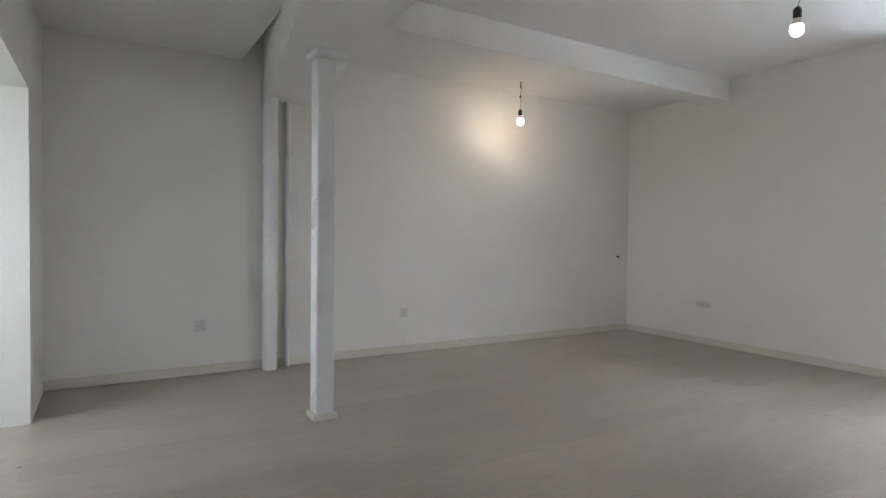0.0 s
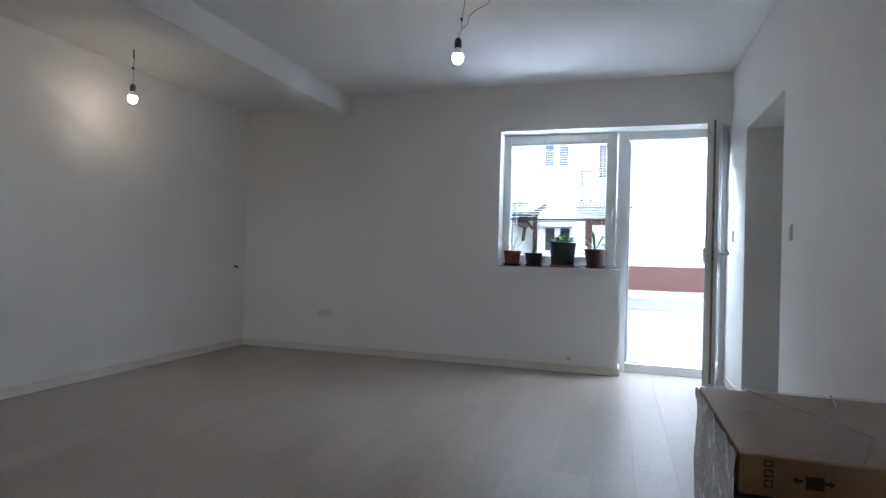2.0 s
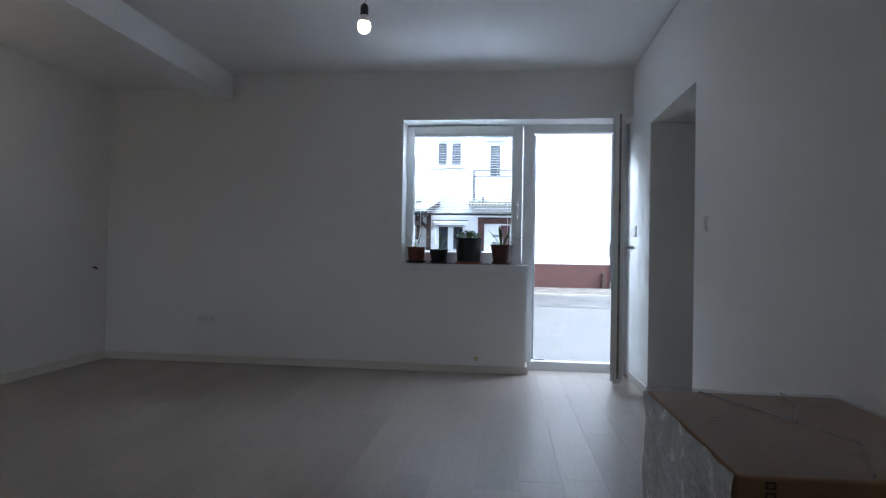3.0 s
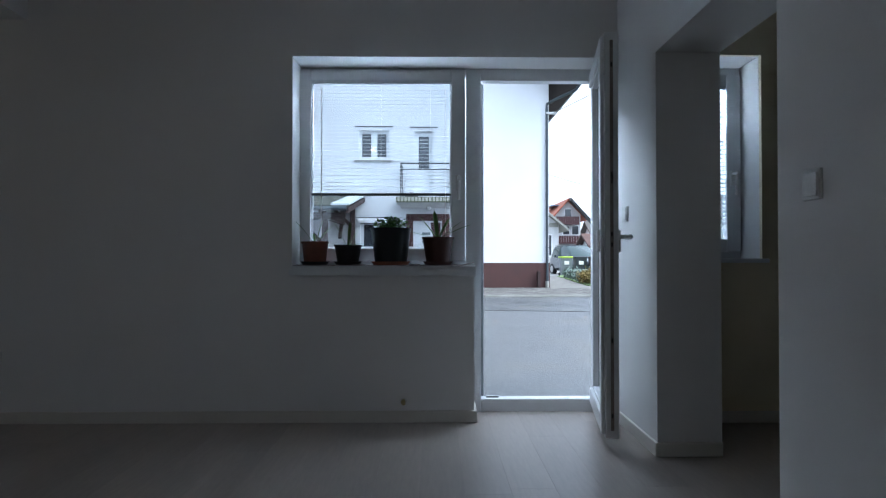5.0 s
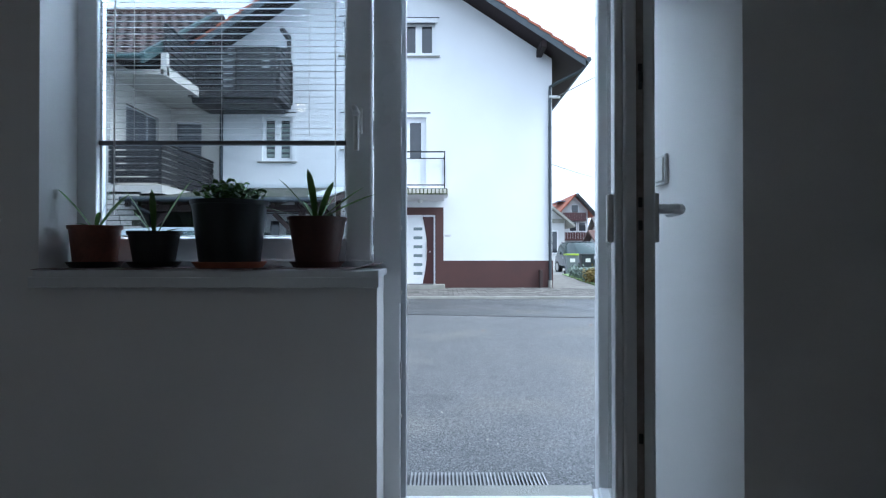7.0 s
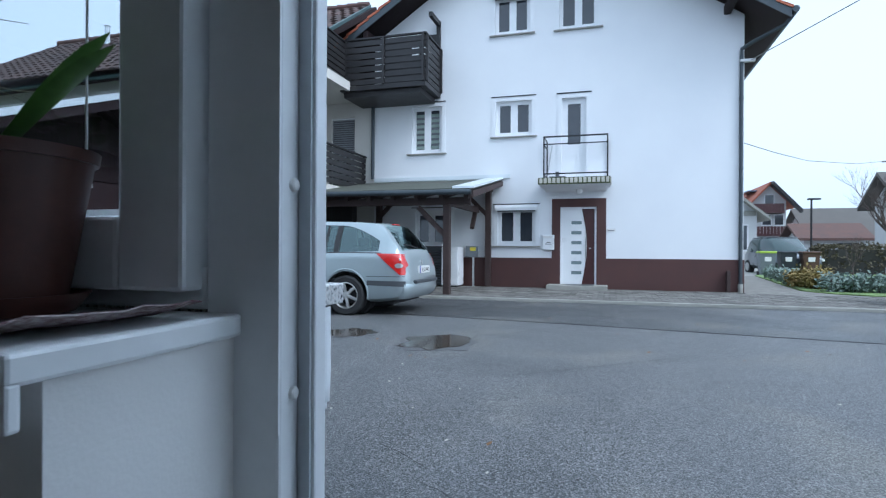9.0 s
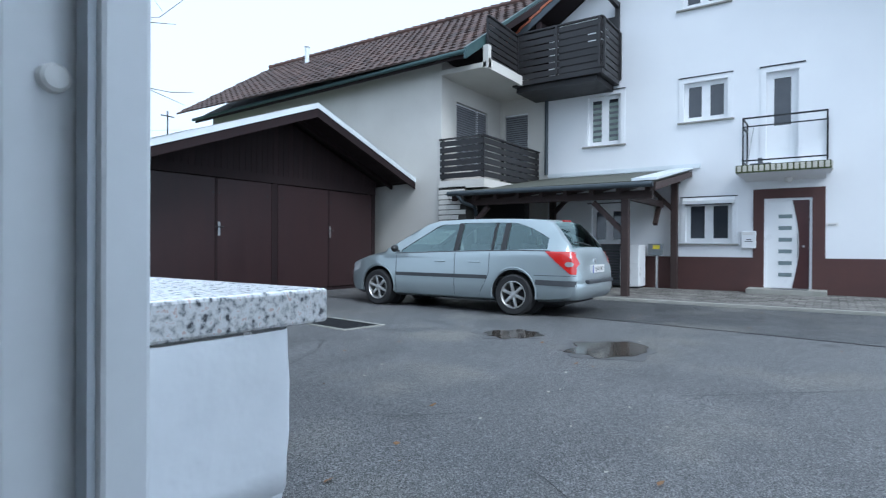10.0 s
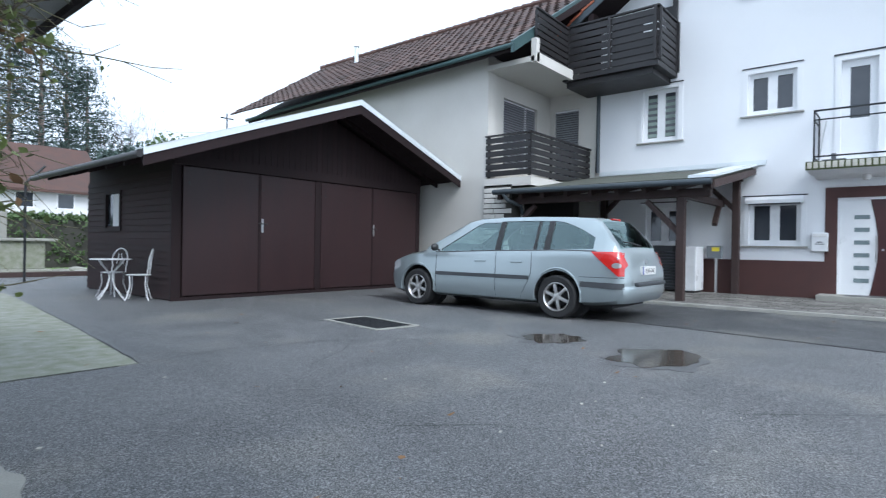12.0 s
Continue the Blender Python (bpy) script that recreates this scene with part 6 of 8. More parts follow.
cut = B()
for s in AXLE:
    for sd in (-1, 1):
        tube(cut, [car_pt(sd * 0.60, s, 0.335), car_pt(sd * 1.1, s, 0.335)], 0.372, 32)
carve(body, cut, rubber)
cut = B()
loft(cut, [cabin_ring(s) for s in (0.26, 0.36, 0.5, 0.9, 1.5, 2.1, 2.6, 2.85, 3.1, 3.35, 3.46)])
carve(body, cut, cabin_grey)
cut = B()
for _, s0, s1, lo, hi in SIDE_GLASS:
    ss = [s0 + (s1 - s0) * k / 10 for k in range(11)]
    prism(cut, [car_pt(0, s, lo(s))[1:] for s in ss] + [car_pt(0, s, hi(s))[1:] for s in ss[::-1]], "x", CXC - 1.1, CXC + 1.1)
carve(body, cut, plastic_black)
cut = B()
for s0, s1, h0, h1 in ((0.165, 0.49, 0.65, 0.51), (2.94, 3.50, 0.55, 0.66)):
    loft(cut, [[car_pt(-h, s, curve(TOP, s) - 0.10), car_pt(h, s, curve(TOP, s) - 0.10), car_pt(h, s, curve(TOP, s) + 0.10), car_pt(-h, s, curve(TOP, s) + 0.10)] for s, h in [(s0 + (s1 - s0) * k / 6, h0 + (h1 - h0) * k / 6) for k in range(7)]])
carve(body, cut, plastic_black)
body.data.set_sharp_from_angle(angle=radians(32))
# seats, wheel and dashboard seen through the panes
for x, s, w in ((-0.36, 2.05, 0.25), (0.36, 2.05, 0.25), (-0.38, 1.12, 0.28), (0.38, 1.12, 0.28)):
    seat = part("car_seat", boxed(CXC + x - w, CXC + x + w, CY + s - 0.05, CY + s + 0.48, G + 0.42, G + 0.56, bevel=0.04), cabin_cloth, car, "dark grey cloth seat")
    bm = B()
    box(bm, -w, w, -0.07, 0.07, 0, 0.60, bevel=0.05, turn=pose(CXC + x, CY + s - 0.02, G + 0.52, 12, 0, 0))
    part("seat_back", bm, cabin_cloth, seat, smooth=True)
    part("headrest", boxed(CXC + x - 0.13, CXC + x + 0.13, CY + s - 0.22, CY + s - 0.12, G + 1.10, G + 1.25, bevel=0.04), cabin_cloth, seat, smooth=True)
bm = B()
tube(bm, [(CXC - 0.36 + 0.185 * math.cos(a), CY + 2.80 + 0.09 * math.sin(a), G + 0.90 + 0.165 * math.sin(a)) for a in (2 * math.pi * k / 24 for k in range(25))], 0.015, 8)
sw = part("steering_wheel", bm, plastic_black, car, smooth=True)
part("hub", tubed([(CXC - 0.36, CY + 2.80, G + 0.90), (CXC - 0.36, CY + 3.05, G + 0.80)], [0.055, 0.045], 12), plastic_black, sw, smooth=True)
part("dashboard", boxed(CXC - 0.68, CXC + 0.68, CY + 3.0, CY + 3.40, G + 0.70, G + 0.93, bevel=0.05), cabin_grey, car, smooth=True)
part("load_cover", boxed(CXC - 0.62, CXC + 0.62, CY + 0.36, CY + 0.95, G + 0.86, G + 0.88, bevel=0.005), cabin_grey, car)
for s in AXLE:
    for sd in (-1, 1):
        part("arch_liner", tubed([car_pt(sd * 0.45, s, 0.335), car_pt(sd * 0.615, s, 0.335)], 0.375, 28), rubber, car)
        bm = B()
        pts = [car_pt(sd * 0.884, s + 0.385 * math.cos(a), 0.335 + 0.385 * math.sin(a)) for a in (math.pi * k / 18 for k in range(-1, 20))]
        tube(bm, pts, 0.014, 6)
        part("arch_lip", bm, car_silver, car, smooth=True)


def strip_glass(name, s0, s1, lo, hi, n, material, sd, off=0.006, m=5):
    bm = B()
    rows = []
    for i in range(n + 1):
        s = s0 + (s1 - s0) * i / n
        z0, z1 = lo(s), hi(s)
        r = []
        for j in range(m + 1):
            z = z0 + (z1 - z0) * j / m
            r.append(bm.verts.new(car_pt(sd * (side_x(s, z) + off), s, z)))
        rows.append(r)
    for a, b in zip(rows, rows[1:]):
        for j in range(m):
            bm.faces.new((a[j], a[j + 1], b[j + 1], b[j]))
    return part(name, bm, material, car, smooth=True)


for sd in (-1, 1):
    for name, s0, s1, lo, hi in SIDE_GLASS:
        strip_glass(name, s0, s1, lo, hi, 14, car_pane, sd, -0.010).visible_shadow = False
    strip_glass("pillar", 2.07, 2.16, win_lo, win_hi, 2, plastic_black, sd, 0.005)
    strip_glass("pillar", 1.19, 1.28, win_lo, win_hi, 2, plastic_black, sd, 0.005)
    strip_glass("pillar", 1.42, 1.46, win_lo, win_hi, 2, plastic_black, sd, 0.005)
    strip_glass("side_moulding", 1.50, 3.36, lambda s: 0.545, lambda s: 0.60, 12, car_trim, sd, 0.014, 2)
    strip_glass("waist_line", 0.45, 3.4, lambda s: curve(BELT, s) + 0.002, lambda s: curve(BELT, s) + 0.016, 20, plastic_black, sd, 0.004, 1)
    for s in (1.47, 2.12, 3.36):
        bm = B()
        tube(bm, [car_pt(sd * (side_x(s, z) + 0.001), s + (0.0 if s > 1.5 else max(0, 0.62 - z) * 0.55), z) for z in (0.27, 0.35, 0.45, 0.55, 0.65, 0.75, 0.85, 0.92)], 0.0045, 5)
        part("door_gap", bm, plastic_black, car)
    for s in (1.74, 2.42):
        h = part("door_handle", boxed(CXC + sd * 0.868 - 0.02, CXC + sd * 0.868 + 0.03, CY + s - 0.11, CY + s + 0.11, G + 0.80, G + 0.825, bevel=0.008), car_silver, car)
        part("recess", boxed(CXC + sd * 0.862 - 0.01, CXC + sd * 0.862 + 0.016, CY + s - 0.07, CY + s + 0.07, G + 0.775, G + 0.80), plastic_black, h)
    bm = B()
    mc = car_pt(sd * 0.98, 3.30, 0.975)
    bmesh.ops.create_uvsphere(bm, u_segments=16, v_segments=10, radius=1, matrix=Matrix.Translation(mc) @ Matrix.Diagonal((0.085, 0.055, 0.065, 1)))
    mr = part("door_mirror", bm, plastic_black, car, smooth=True)
    part("mirror_arm", tubed([car_pt(sd * 0.86, 3.29, 0.93), car_pt(sd * 0.95, 3.30, 0.95)], 0.018, 8), plastic_black, mr)
    # tail light cluster wrapping the rear corner
    strip_glass("tail_light", 0.055, 0.52, lambda s: min(0.64 + 0.31 * max(0, s - 0.13) / 0.39, min(0.95, curve(TOP, s) - 0.03) - 0.004), lambda s: min(0.95, curve(TOP, s) - 0.03), 22, tail_red, sd, 0.010, 10)
    strip_glass("reversing_light", 0.085, 0.215, lambda s: 0.775 - 0.034 * math.sqrt(max(0.0, 1 - ((s - 0.15) / 0.065) ** 2)), lambda s: 0.776 + 0.034 * math.sqrt(max(0.0, 1 - ((s - 0.15) / 0.065) ** 2)), 10, alloy, sd, 0.015, 3)
    strip_glass("rear_bumper_trim", 0.05, 0.66, lambda s: 0.47 + 0.03 * s, lambda s: 0.55 + 0.015 * s, 8, car_trim, sd, 0.012, 2)
    strip_glass("bumper_gap", 0.06, 0.68, lambda s: 0.615, lambda s: 0.622, 8, plastic_black, sd, 0.004, 1)
    strip_glass("headlight", 4.25, 4.56, lambda s: curve(BELT, s) - 0.16, lambda s: curve(BELT, s) - 0.02, 6, surface("headlight_glass", (0.5, 0.52, 0.53), None, 0.1, coat=1.0), sd, 0.006, 3)


def top_glass(name, s0, s1, half0, half1, n, material, off=0.006):
    bm = B()
    rows = []
    for i in range(n + 1):
        s = s0 + (s1 - s0) * i / n
        hw = half0 + (half1 - half0) * i / n
        r = []
        for j in range(9):
            lat = hw * (j - 4) / 4
            z = curve(TOP, s) + off - 0.02 * (abs(lat) / 0.6) ** 3
            r.append(bm.verts.new(car_pt(lat, s - off * 0.8, z)))
        rows.append(r)
    for a, b in zip(rows, rows[1:]):
        for j in range(8):
            bm.faces.new((a[j], a[j + 1], b[j + 1], b[j]))
    return part(name, bm, material, car, smooth=True)


top_glass("rear_glass", 0.155, 0.50, 0.66, 0.52, 8, car_pane, 0.004).visible_shadow = False
top_glass("windscreen", 2.92, 3.58, 0.56, 0.68, 8, car_pane, 0.004).visible_shadow = False
part("wiper", tubed([car_pt(0.05, 0.14, 1.03), car_pt(-0.25, 0.17, 1.07), car_pt(-0.5, 0.19, 1.08)], 0.010, 6), plastic_black, car)
part("brake_light", boxed(CXC - 0.14, CXC + 0.14, CY + 0.50, CY + 0.54, G + 1.465, G + 1.49, bevel=0.005), tail_red, car)
bm = B()
loft(bm, [[(CXC + w * 0.98 * math.sin(a) , CY + 0.16 - d * max(0.0, math.cos(a)) ** 0.45, G + z) for a in [radians(-90 + 10 * k) for k in range(19)]] for w, d, z in ((0.74, 0.12, 0.27), (0.80, 0.19, 0.33), (0.82, 0.215, 0.42), (0.82, 0.21, 0.50), (0.80, 0.18, 0.55), (0.76, 0.10, 0.565))])
part("rear_bumper", bm, car_silver, car, smooth=True)
part("bumper_strip", boxed(CXC - 0.55, CXC + 0.55, CY - 0.062, CY + 0.02, G + 0.51, G + 0.565, bevel=0.012), car_trim, car)
pl = part("number_plate", boxed(CXC - 0.27, CXC + 0.25, CY - 0.014, CY + 0.03, G + 0.665, G + 0.785, bevel=0.003), plate_white, car, "white number plate with blue band")
part("plate_band", boxed(CXC - 0.268, CXC - 0.23, CY - 0.016, CY, G + 0.668, G + 0.782), plate_blue, pl)
words("LJ 62-7AE", 0.085, pose(CXC + 0.01, CY - 0.016, G + 0.722, 90, 0, 0), plastic_black, pl)
bm = B()
prism(bm, [(CXC, 0.88 + G), (CXC + 0.028, 0.84 + G), (CXC, 0.80 + G), (CXC - 0.028, 0.84 + G)], "y", CY + 0.035, CY + 0.075)
part("badge", bm, steel, car)


def wheel(s, sd):
    c = Vector(car_pt(sd * 0.79, s, 0.318))
    bm = B()
    lathe(bm, [(0.215, -0.10), (0.29, -0.105), (0.314, -0.085), (0.318, 0.0), (0.314, 0.085), (0.29, 0.105), (0.215, 0.10), (0.205, 0.0), (0.215, -0.10)], (0, 0, 0), 36)
    m = Matrix.Translation(c) @ Matrix.Rotation(radians(90 * sd), 4, "Y")
    bmesh.ops.transform(bm, matrix=m, verts=bm.verts)
    w = part("wheel", bm, rubber, car, "black tyre with six-spoke alloy rim", smooth=True)
    bm = B()
    lathe(bm, [(0.213, 0.100), (0.205, 0.104), (0.190, 0.085), (0.188, -0.09), (0.210, -0.09), (0.213, 0.100)], (0, 0, 0), 36)
    for k in range(6):
        a = k * math.pi / 3 + 0.2
        box(bm, 0.04, 0.197, -0.024, 0.024, 0.055, 0.088, bevel=0.007, turn=Matrix.Rotation(a, 4, "Z"))
    lathe(bm, [(0, 0.094), (0.040, 0.092), (0.062, 0.080), (0.062, 0.05), (0, 0.05)], (0, 0, 0), 20)
    bmesh.ops.transform(bm, matrix=m, verts=bm.verts)
    part("rim", bm, alloy, w, smooth=True)
    bm = B()
    lathe(bm, [(0, 0.01), (0.135, 0.01), (0.135, 0.0), (0, 0.0)], (0, 0, 0), 24)
    bmesh.ops.transform(bm, matrix=m, verts=bm.verts)
    part("brake_disc", bm, dark_steel, w, smooth=True)


for s in AXLE:
    for sd in (-1, 1):
        wheel(s, sd)
part("underbody", boxed(CXC - 0.6, CXC + 0.6, CY + 0.3, CY + 4.4, G + 0.18, G + 0.5), rubber, car)

# ---- bistro set by the garage ----
tab = thing("bistro_table", "white wrought iron bistro table", "table", (9.30, 11.40, G))
bm = B()
lathe(bm, [(0, 0.70), (0.33, 0.70), (0.34, 0.71), (0.33, 0.72), (0, 0.72)], (9.30, 11.40, G), 28)
part("tabletop", bm, white_metal, tab, smooth=True)
for k in range(4):
    a = k * math.pi / 2 + 0.5
    c, s = math.cos(a), math.sin(a)
    bm = B()
    tube(bm, [(9.30 + r * c, 11.40 + r * s, G + z) for r, z in ((0.26, 0.70), (0.20, 0.62), (0.05, 0.48), (0.03, 0.38), (0.08, 0.22), (0.22, 0.06), (0.28, 0.0))], 0.014, 6)
    part("leg", bm, white_metal, tab, smooth=True)


def bistro_chair(at, yaw):
    m = pose(at[0], at[1], G, 0, 0, yaw)
    t = thing("bistro_chair", "white wrought iron bistro chair with scrolled back", "chair", (at[0], at[1], G), "bistro chairs")

    def add(name, bm):
        bmesh.ops.transform(bm, matrix=m, verts=bm.verts)
        return part(name, bm, white_metal, t, smooth=True)
    bm = B()
    lathe(bm, [(0, 0.435), (0.19, 0.435), (0.205, 0.445), (0.19, 0.455), (0, 0.455)], (0, 0, 0), 24)
    add("seat", bm)
    for x, y in ((0.15, 0.14), (-0.15, 0.14), (0.15, -0.14), (-0.15, -0.14)):
        bm = B()
        tube(bm, [(x * 0.9, y * 0.9, 0.44), (x * 0.85, y * 0.85, 0.25), (x * 1.15, y * 1.15, 0.06), (x * 1.35, y * 1.35, 0.0)], 0.012, 6)
        add("leg", bm)
    bm = B()
    tube(bm, [(0.16 * math.cos(a) * (1.05 if math.sin(a) > 0 else 1), -0.17 - 0.05 * max(0, math.sin(a)), 0.66 + 0.24 * math.sin(a)) for a in (math.pi * (k / 14 * 1.3 - 0.15) for k in range(15))], 0.012, 6)
    tube(bm, [(0.15, -0.16, 0.55), (0.15, -0.15, 0.44)], 0.012, 6)
    tube(bm, [(-0.15, -0.16, 0.55), (-0.15, -0.15, 0.44)], 0.012, 6)
    add("backrest", bm)
    for sgn in (-1, 1):
        bm = B()
        tube(bm, [(sgn * (0.07 - 0.05 * k / 12 * math.cos(k * 0.6)), -0.185, 0.60 + 0.18 * k / 12 + 0.03 * math.sin(k * 0.6)) for k in range(13)], 0.008, 5)
        add("scroll", bm)


bistro_chair((9.58, 10.92), 60)
bistro_chair((9.55, 12.0), 120)

# ---- climbing plant on the house wall ----
vine = thing("climbing_vine", "old woody climbing vine with green stems and leaves", "vine", (5.6, 3.3, G))
rv = random.Random(21)
for k in range(15):
    x0, y0 = 5.47 + rv.uniform(0, 0.13), 2.95 + rv.uniform(-0.25, 0.6)
    pts, rad = [], []
    ph = rv.uniform(0, 6)
    for i in range(32):
        t = i / 31
        wob = noise.noise(Vector((t * 7, k * 3.1, 0.5)))
        pts.append((x0 + 0.035 * math.sin(ph + 9 * t) + 0.05 * wob, y0 + 0.11 * math.sin(ph * 2 + 7 * t) + 0.10 * noise.noise(Vector((t * 6, k * 5.7, 3.5))) + (3.1 - y0) * 0.4 * t, G + 2.75 * t))
        rad.append((0.029 if k < 5 else 0.016) * (1 - 0.45 * t) * (1 + 0.35 * noise.noise(Vector((t * 22, k, 8)))))
    trunk = B()
    tube(trunk, pts, rad, 8)
    part("woody_stem", trunk, bark, vine, smooth=True)
for k in range(4):
    x0, y0 = 5.58 + rv.uniform(-0.05, 0.12), 2.9 + rv.uniform(0, 0.5)
    bm = B()
    tube(bm, [(x0, y0 + 0.1 * math.sin(i * 0.8 + k), G + i * 0.30) for i in range(11)], [0.013 - 0.0007 * i for i in range(11)], 6)
    part("green_stem", bm, stem_green, vine, smooth=True)
twigs = B()
tips = []
for k in range(430):
    p = Vector((5.5 + rv.uniform(0, 0.25), rv.uniform(2.7, 4.9), 0.75 + 2.0 * rv.random() ** 0.62))
    d = Vector((rv.uniform(0.15, 1.0), rv.uniform(-0.2, 0.9), rv.uniform(-0.35, 0.7))).normalized()
    L = rv.uniform(0.22, 0.80) * (0.35 + 0.65 * (p.z / 2.5))
    pts = [p]
    for i in range(6):
        d = (d + Vector((rv.uniform(-0.3, 0.3), rv.uniform(-0.3, 0.3), rv.uniform(-0.35, 0.2)))).normalized()
        pts.append(pts[-1] + d * L / 6)
        if rv.random() < 0.5:
            side = (d + Vector((rv.uniform(-0.8, 0.8), rv.uniform(-0.8, 0.8), rv.uniform(-0.6, 0.6)))).normalized() * rv.uniform(0.08, 0.22)
            tube(twigs, [pts[-1], pts[-1] + side], [0.002, 0.001], 4, False)
    tube(twigs, pts, [0.005, 0.0045, 0.004, 0.0035, 0.003, 0.0025, 0.0015], 5, False)
    tips += [q for q in pts[1:5] if q.x < 6.12]
tagged(part("twig_mass", twigs, stem_olive, vine), kind="stuff")
bare = B()
for k in range(34):
    p = Vector((5.75 + rv.uniform(0, 0.25), rv.uniform(3.2, 4.9), rv.uniform(1.75, 2.5)))
    d = Vector((rv.uniform(0.3, 1.0), rv.uniform(-0.6, 0.6), rv.uniform(-0.4, 0.3))).normalized()
    pts = [p]
    for i in range(6):
        d = (d + Vector((rv.uniform(-0.5, 0.5), rv.uniform(-0.5, 0.5), rv.uniform(-0.4, 0.5)))).normalized()
        pts.append(pts[-1] + d * 0.095)
        if i % 2:
            tube(bare, [pts[-1], pts[-1] + (d + Vector((0, rv.uniform(-0.9, 0.9), rv.uniform(-0.6, 0.9)))) * 0.16], [0.0022, 0.001], 4, False)
    tube(bare, pts, [0.006, 0.005, 0.0045, 0.004, 0.003, 0.002, 0.001], 5, False)
tagged(part("bare_twig_mass", bare, twig, vine), kind="stuff")


def leaves(bm, centres, size, n_each, spread, rnd, shape=((-1, 0), (-0.3, 0.55), (0.4, 0.5), (1, 0), (0.4, -0.5), (-0.3, -0.55))):
    for c in centres:
        for _ in range(n_each):
            p = Vector(c) + Vector((rnd.gauss(0, spread), rnd.gauss(0, spread), rnd.gauss(0, spread)))
            q = Euler((rnd.uniform(-1.2, 1.2), rnd.uniform(-1.2, 1.2), rnd.uniform(0, 6.28))).to_matrix()
            s = size * rnd.uniform(0.6, 1.3)
            bm.faces.new([bm.verts.new(p + q @ Vector((a * s, b * s, 0.12 * s * a * a))) for a, b in shape])


bm = B()
leaves(bm, [p for p in tips if rv.random() < 0.8], 0.022, 3, 0.028, rv)
tagged(part("leaf_mass", bm, vine_leaf, vine), kind="stuff")
bm = B()
leaves(bm, [p for p in tips if rv.random() < 0.16], 0.028, 1, 0.02, rv)
tagged(part("withered_leaves", bm, dead_leaf, vine), kind="stuff")
# young shoot at the foot
sh = thing("rose_shoot", "thin thorny shoot with a few leaves at the wall foot", "shrub", (6.0, 3.45, G))
for pts in ([(5.78, 3.42, G), (5.82, 3.44, 0.0), (5.86, 3.47, 0.15), (5.88, 3.5, 0.3), (5.86, 3.55, 0.42)], [(5.80, 3.42, G), (5.72, 3.3, 0.1), (5.70, 3.2, 0.25), (5.75, 3.12, 0.4)]):
    part("stem", tubed(pts, [0.010, 0.009, 0.007, 0.006, 0.004][:len(pts)], 6), bark, sh, smooth=True)
bm = B()
leaves(bm, [(5.78, 3.2, 0.35), (5.74, 3.25, 0.2), (5.87, 3.48, 0.25), (5.87, 3.54, 0.4)], 0.03, 4, 0.03, rv)
tagged(part("leaf_sprays", bm, vine_leaf, sh), kind="stuff")
bm = B()
leaves(bm, [(5.55 + rv.uniform(0, 0.35), rv.uniform(2.75, 3.9), G + 0.02) for _ in range(110)], 0.04, 3, 0.03, rv)
for v in bm.verts:
    v.co.z = max(G + 0.004, G + 0.012 + abs(v.co.z - G) * 0.35)
solid("fallen_leaves", bm, dead_leaf, "brown fallen leaves heaped at the wall foot", "leaves", kind="stuff")
flat("broken_edge", blob(5.78, 3.30, 0.24, 0.36, 40, 4, 0.12), G + 0.012, 0.03, concrete, "broken pale concrete at the wall foot", "concrete", "structure")
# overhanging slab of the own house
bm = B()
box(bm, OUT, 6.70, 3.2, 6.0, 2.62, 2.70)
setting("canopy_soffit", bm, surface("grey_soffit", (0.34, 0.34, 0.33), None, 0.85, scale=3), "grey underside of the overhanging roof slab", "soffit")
bm = B()
box(bm, 6.70, 6.74, 3.2, 6.02, 2.56, 2.76)
setting("canopy_fascia", bm, wood_dark, "dark edge board of the overhang", "fascia")

# ---- trees and shrubs ----


def branch(bm, p, d, L, r, depth, rnd, tips, spread=0.6, lift=0.1):
    pts, rad = [p], [r]
    n = 4
    for i in range(n):
        d = (d + Vector((rnd.uniform(-0.15, 0.15), rnd.uniform(-0.15, 0.15), rnd.uniform(-0.05, 0.12)))).normalized()
        pts.append(pts[-1] + d * L / n)
        rad.append(r * (1 - 0.5 * (i + 1) / n))
    tube(bm, pts, rad, 6 if depth > 2 else 4, False)
    if depth == 0:
        tips.append(pts[-1])
        return
    for k in range(rnd.choice((3, 3, 4))):
        nd = (d + Vector((rnd.uniform(-1, 1), rnd.uniform(-1, 1), rnd.uniform(-0.4, 0.8) + lift)) * spread).normalized()
        branch(bm, pts[rnd.choice((2, 3, 4))], nd, L * rnd.uniform(0.6, 0.8), r * 0.5, depth - 1, rnd, tips, spread, lift)


def bare_tree(label, x, y, h, seed, lean=0.0, depth=4, r=0.12):
    rnd = random.Random(seed)
    t = thing("bare_tree", label, "tree", (x, y, G))
    bm = B()
    tips = []
    tube(bm, [(x, y, G - 0.1), (x + lean * 0.1, y, h * 0.15), (x + lean * 0.2, y, h * 0.33)], [r * 1.2, r, r * 0.85], 8, False)
    part("trunk", bm, twig, t, smooth=True)
    bm = B()
    for k in range(5):
        branch(bm, Vector((x + lean * 0.2, y, h * rnd.uniform(0.22, 0.34))), Vector((rnd.uniform(-0.7, 0.7), rnd.uniform(-0.7, 0.7), 1)).normalized(), h * 0.27, r * 0.5, depth, rnd, tips)
    tagged(part("crown", bm, twig, t), kind="stuff")
    return t


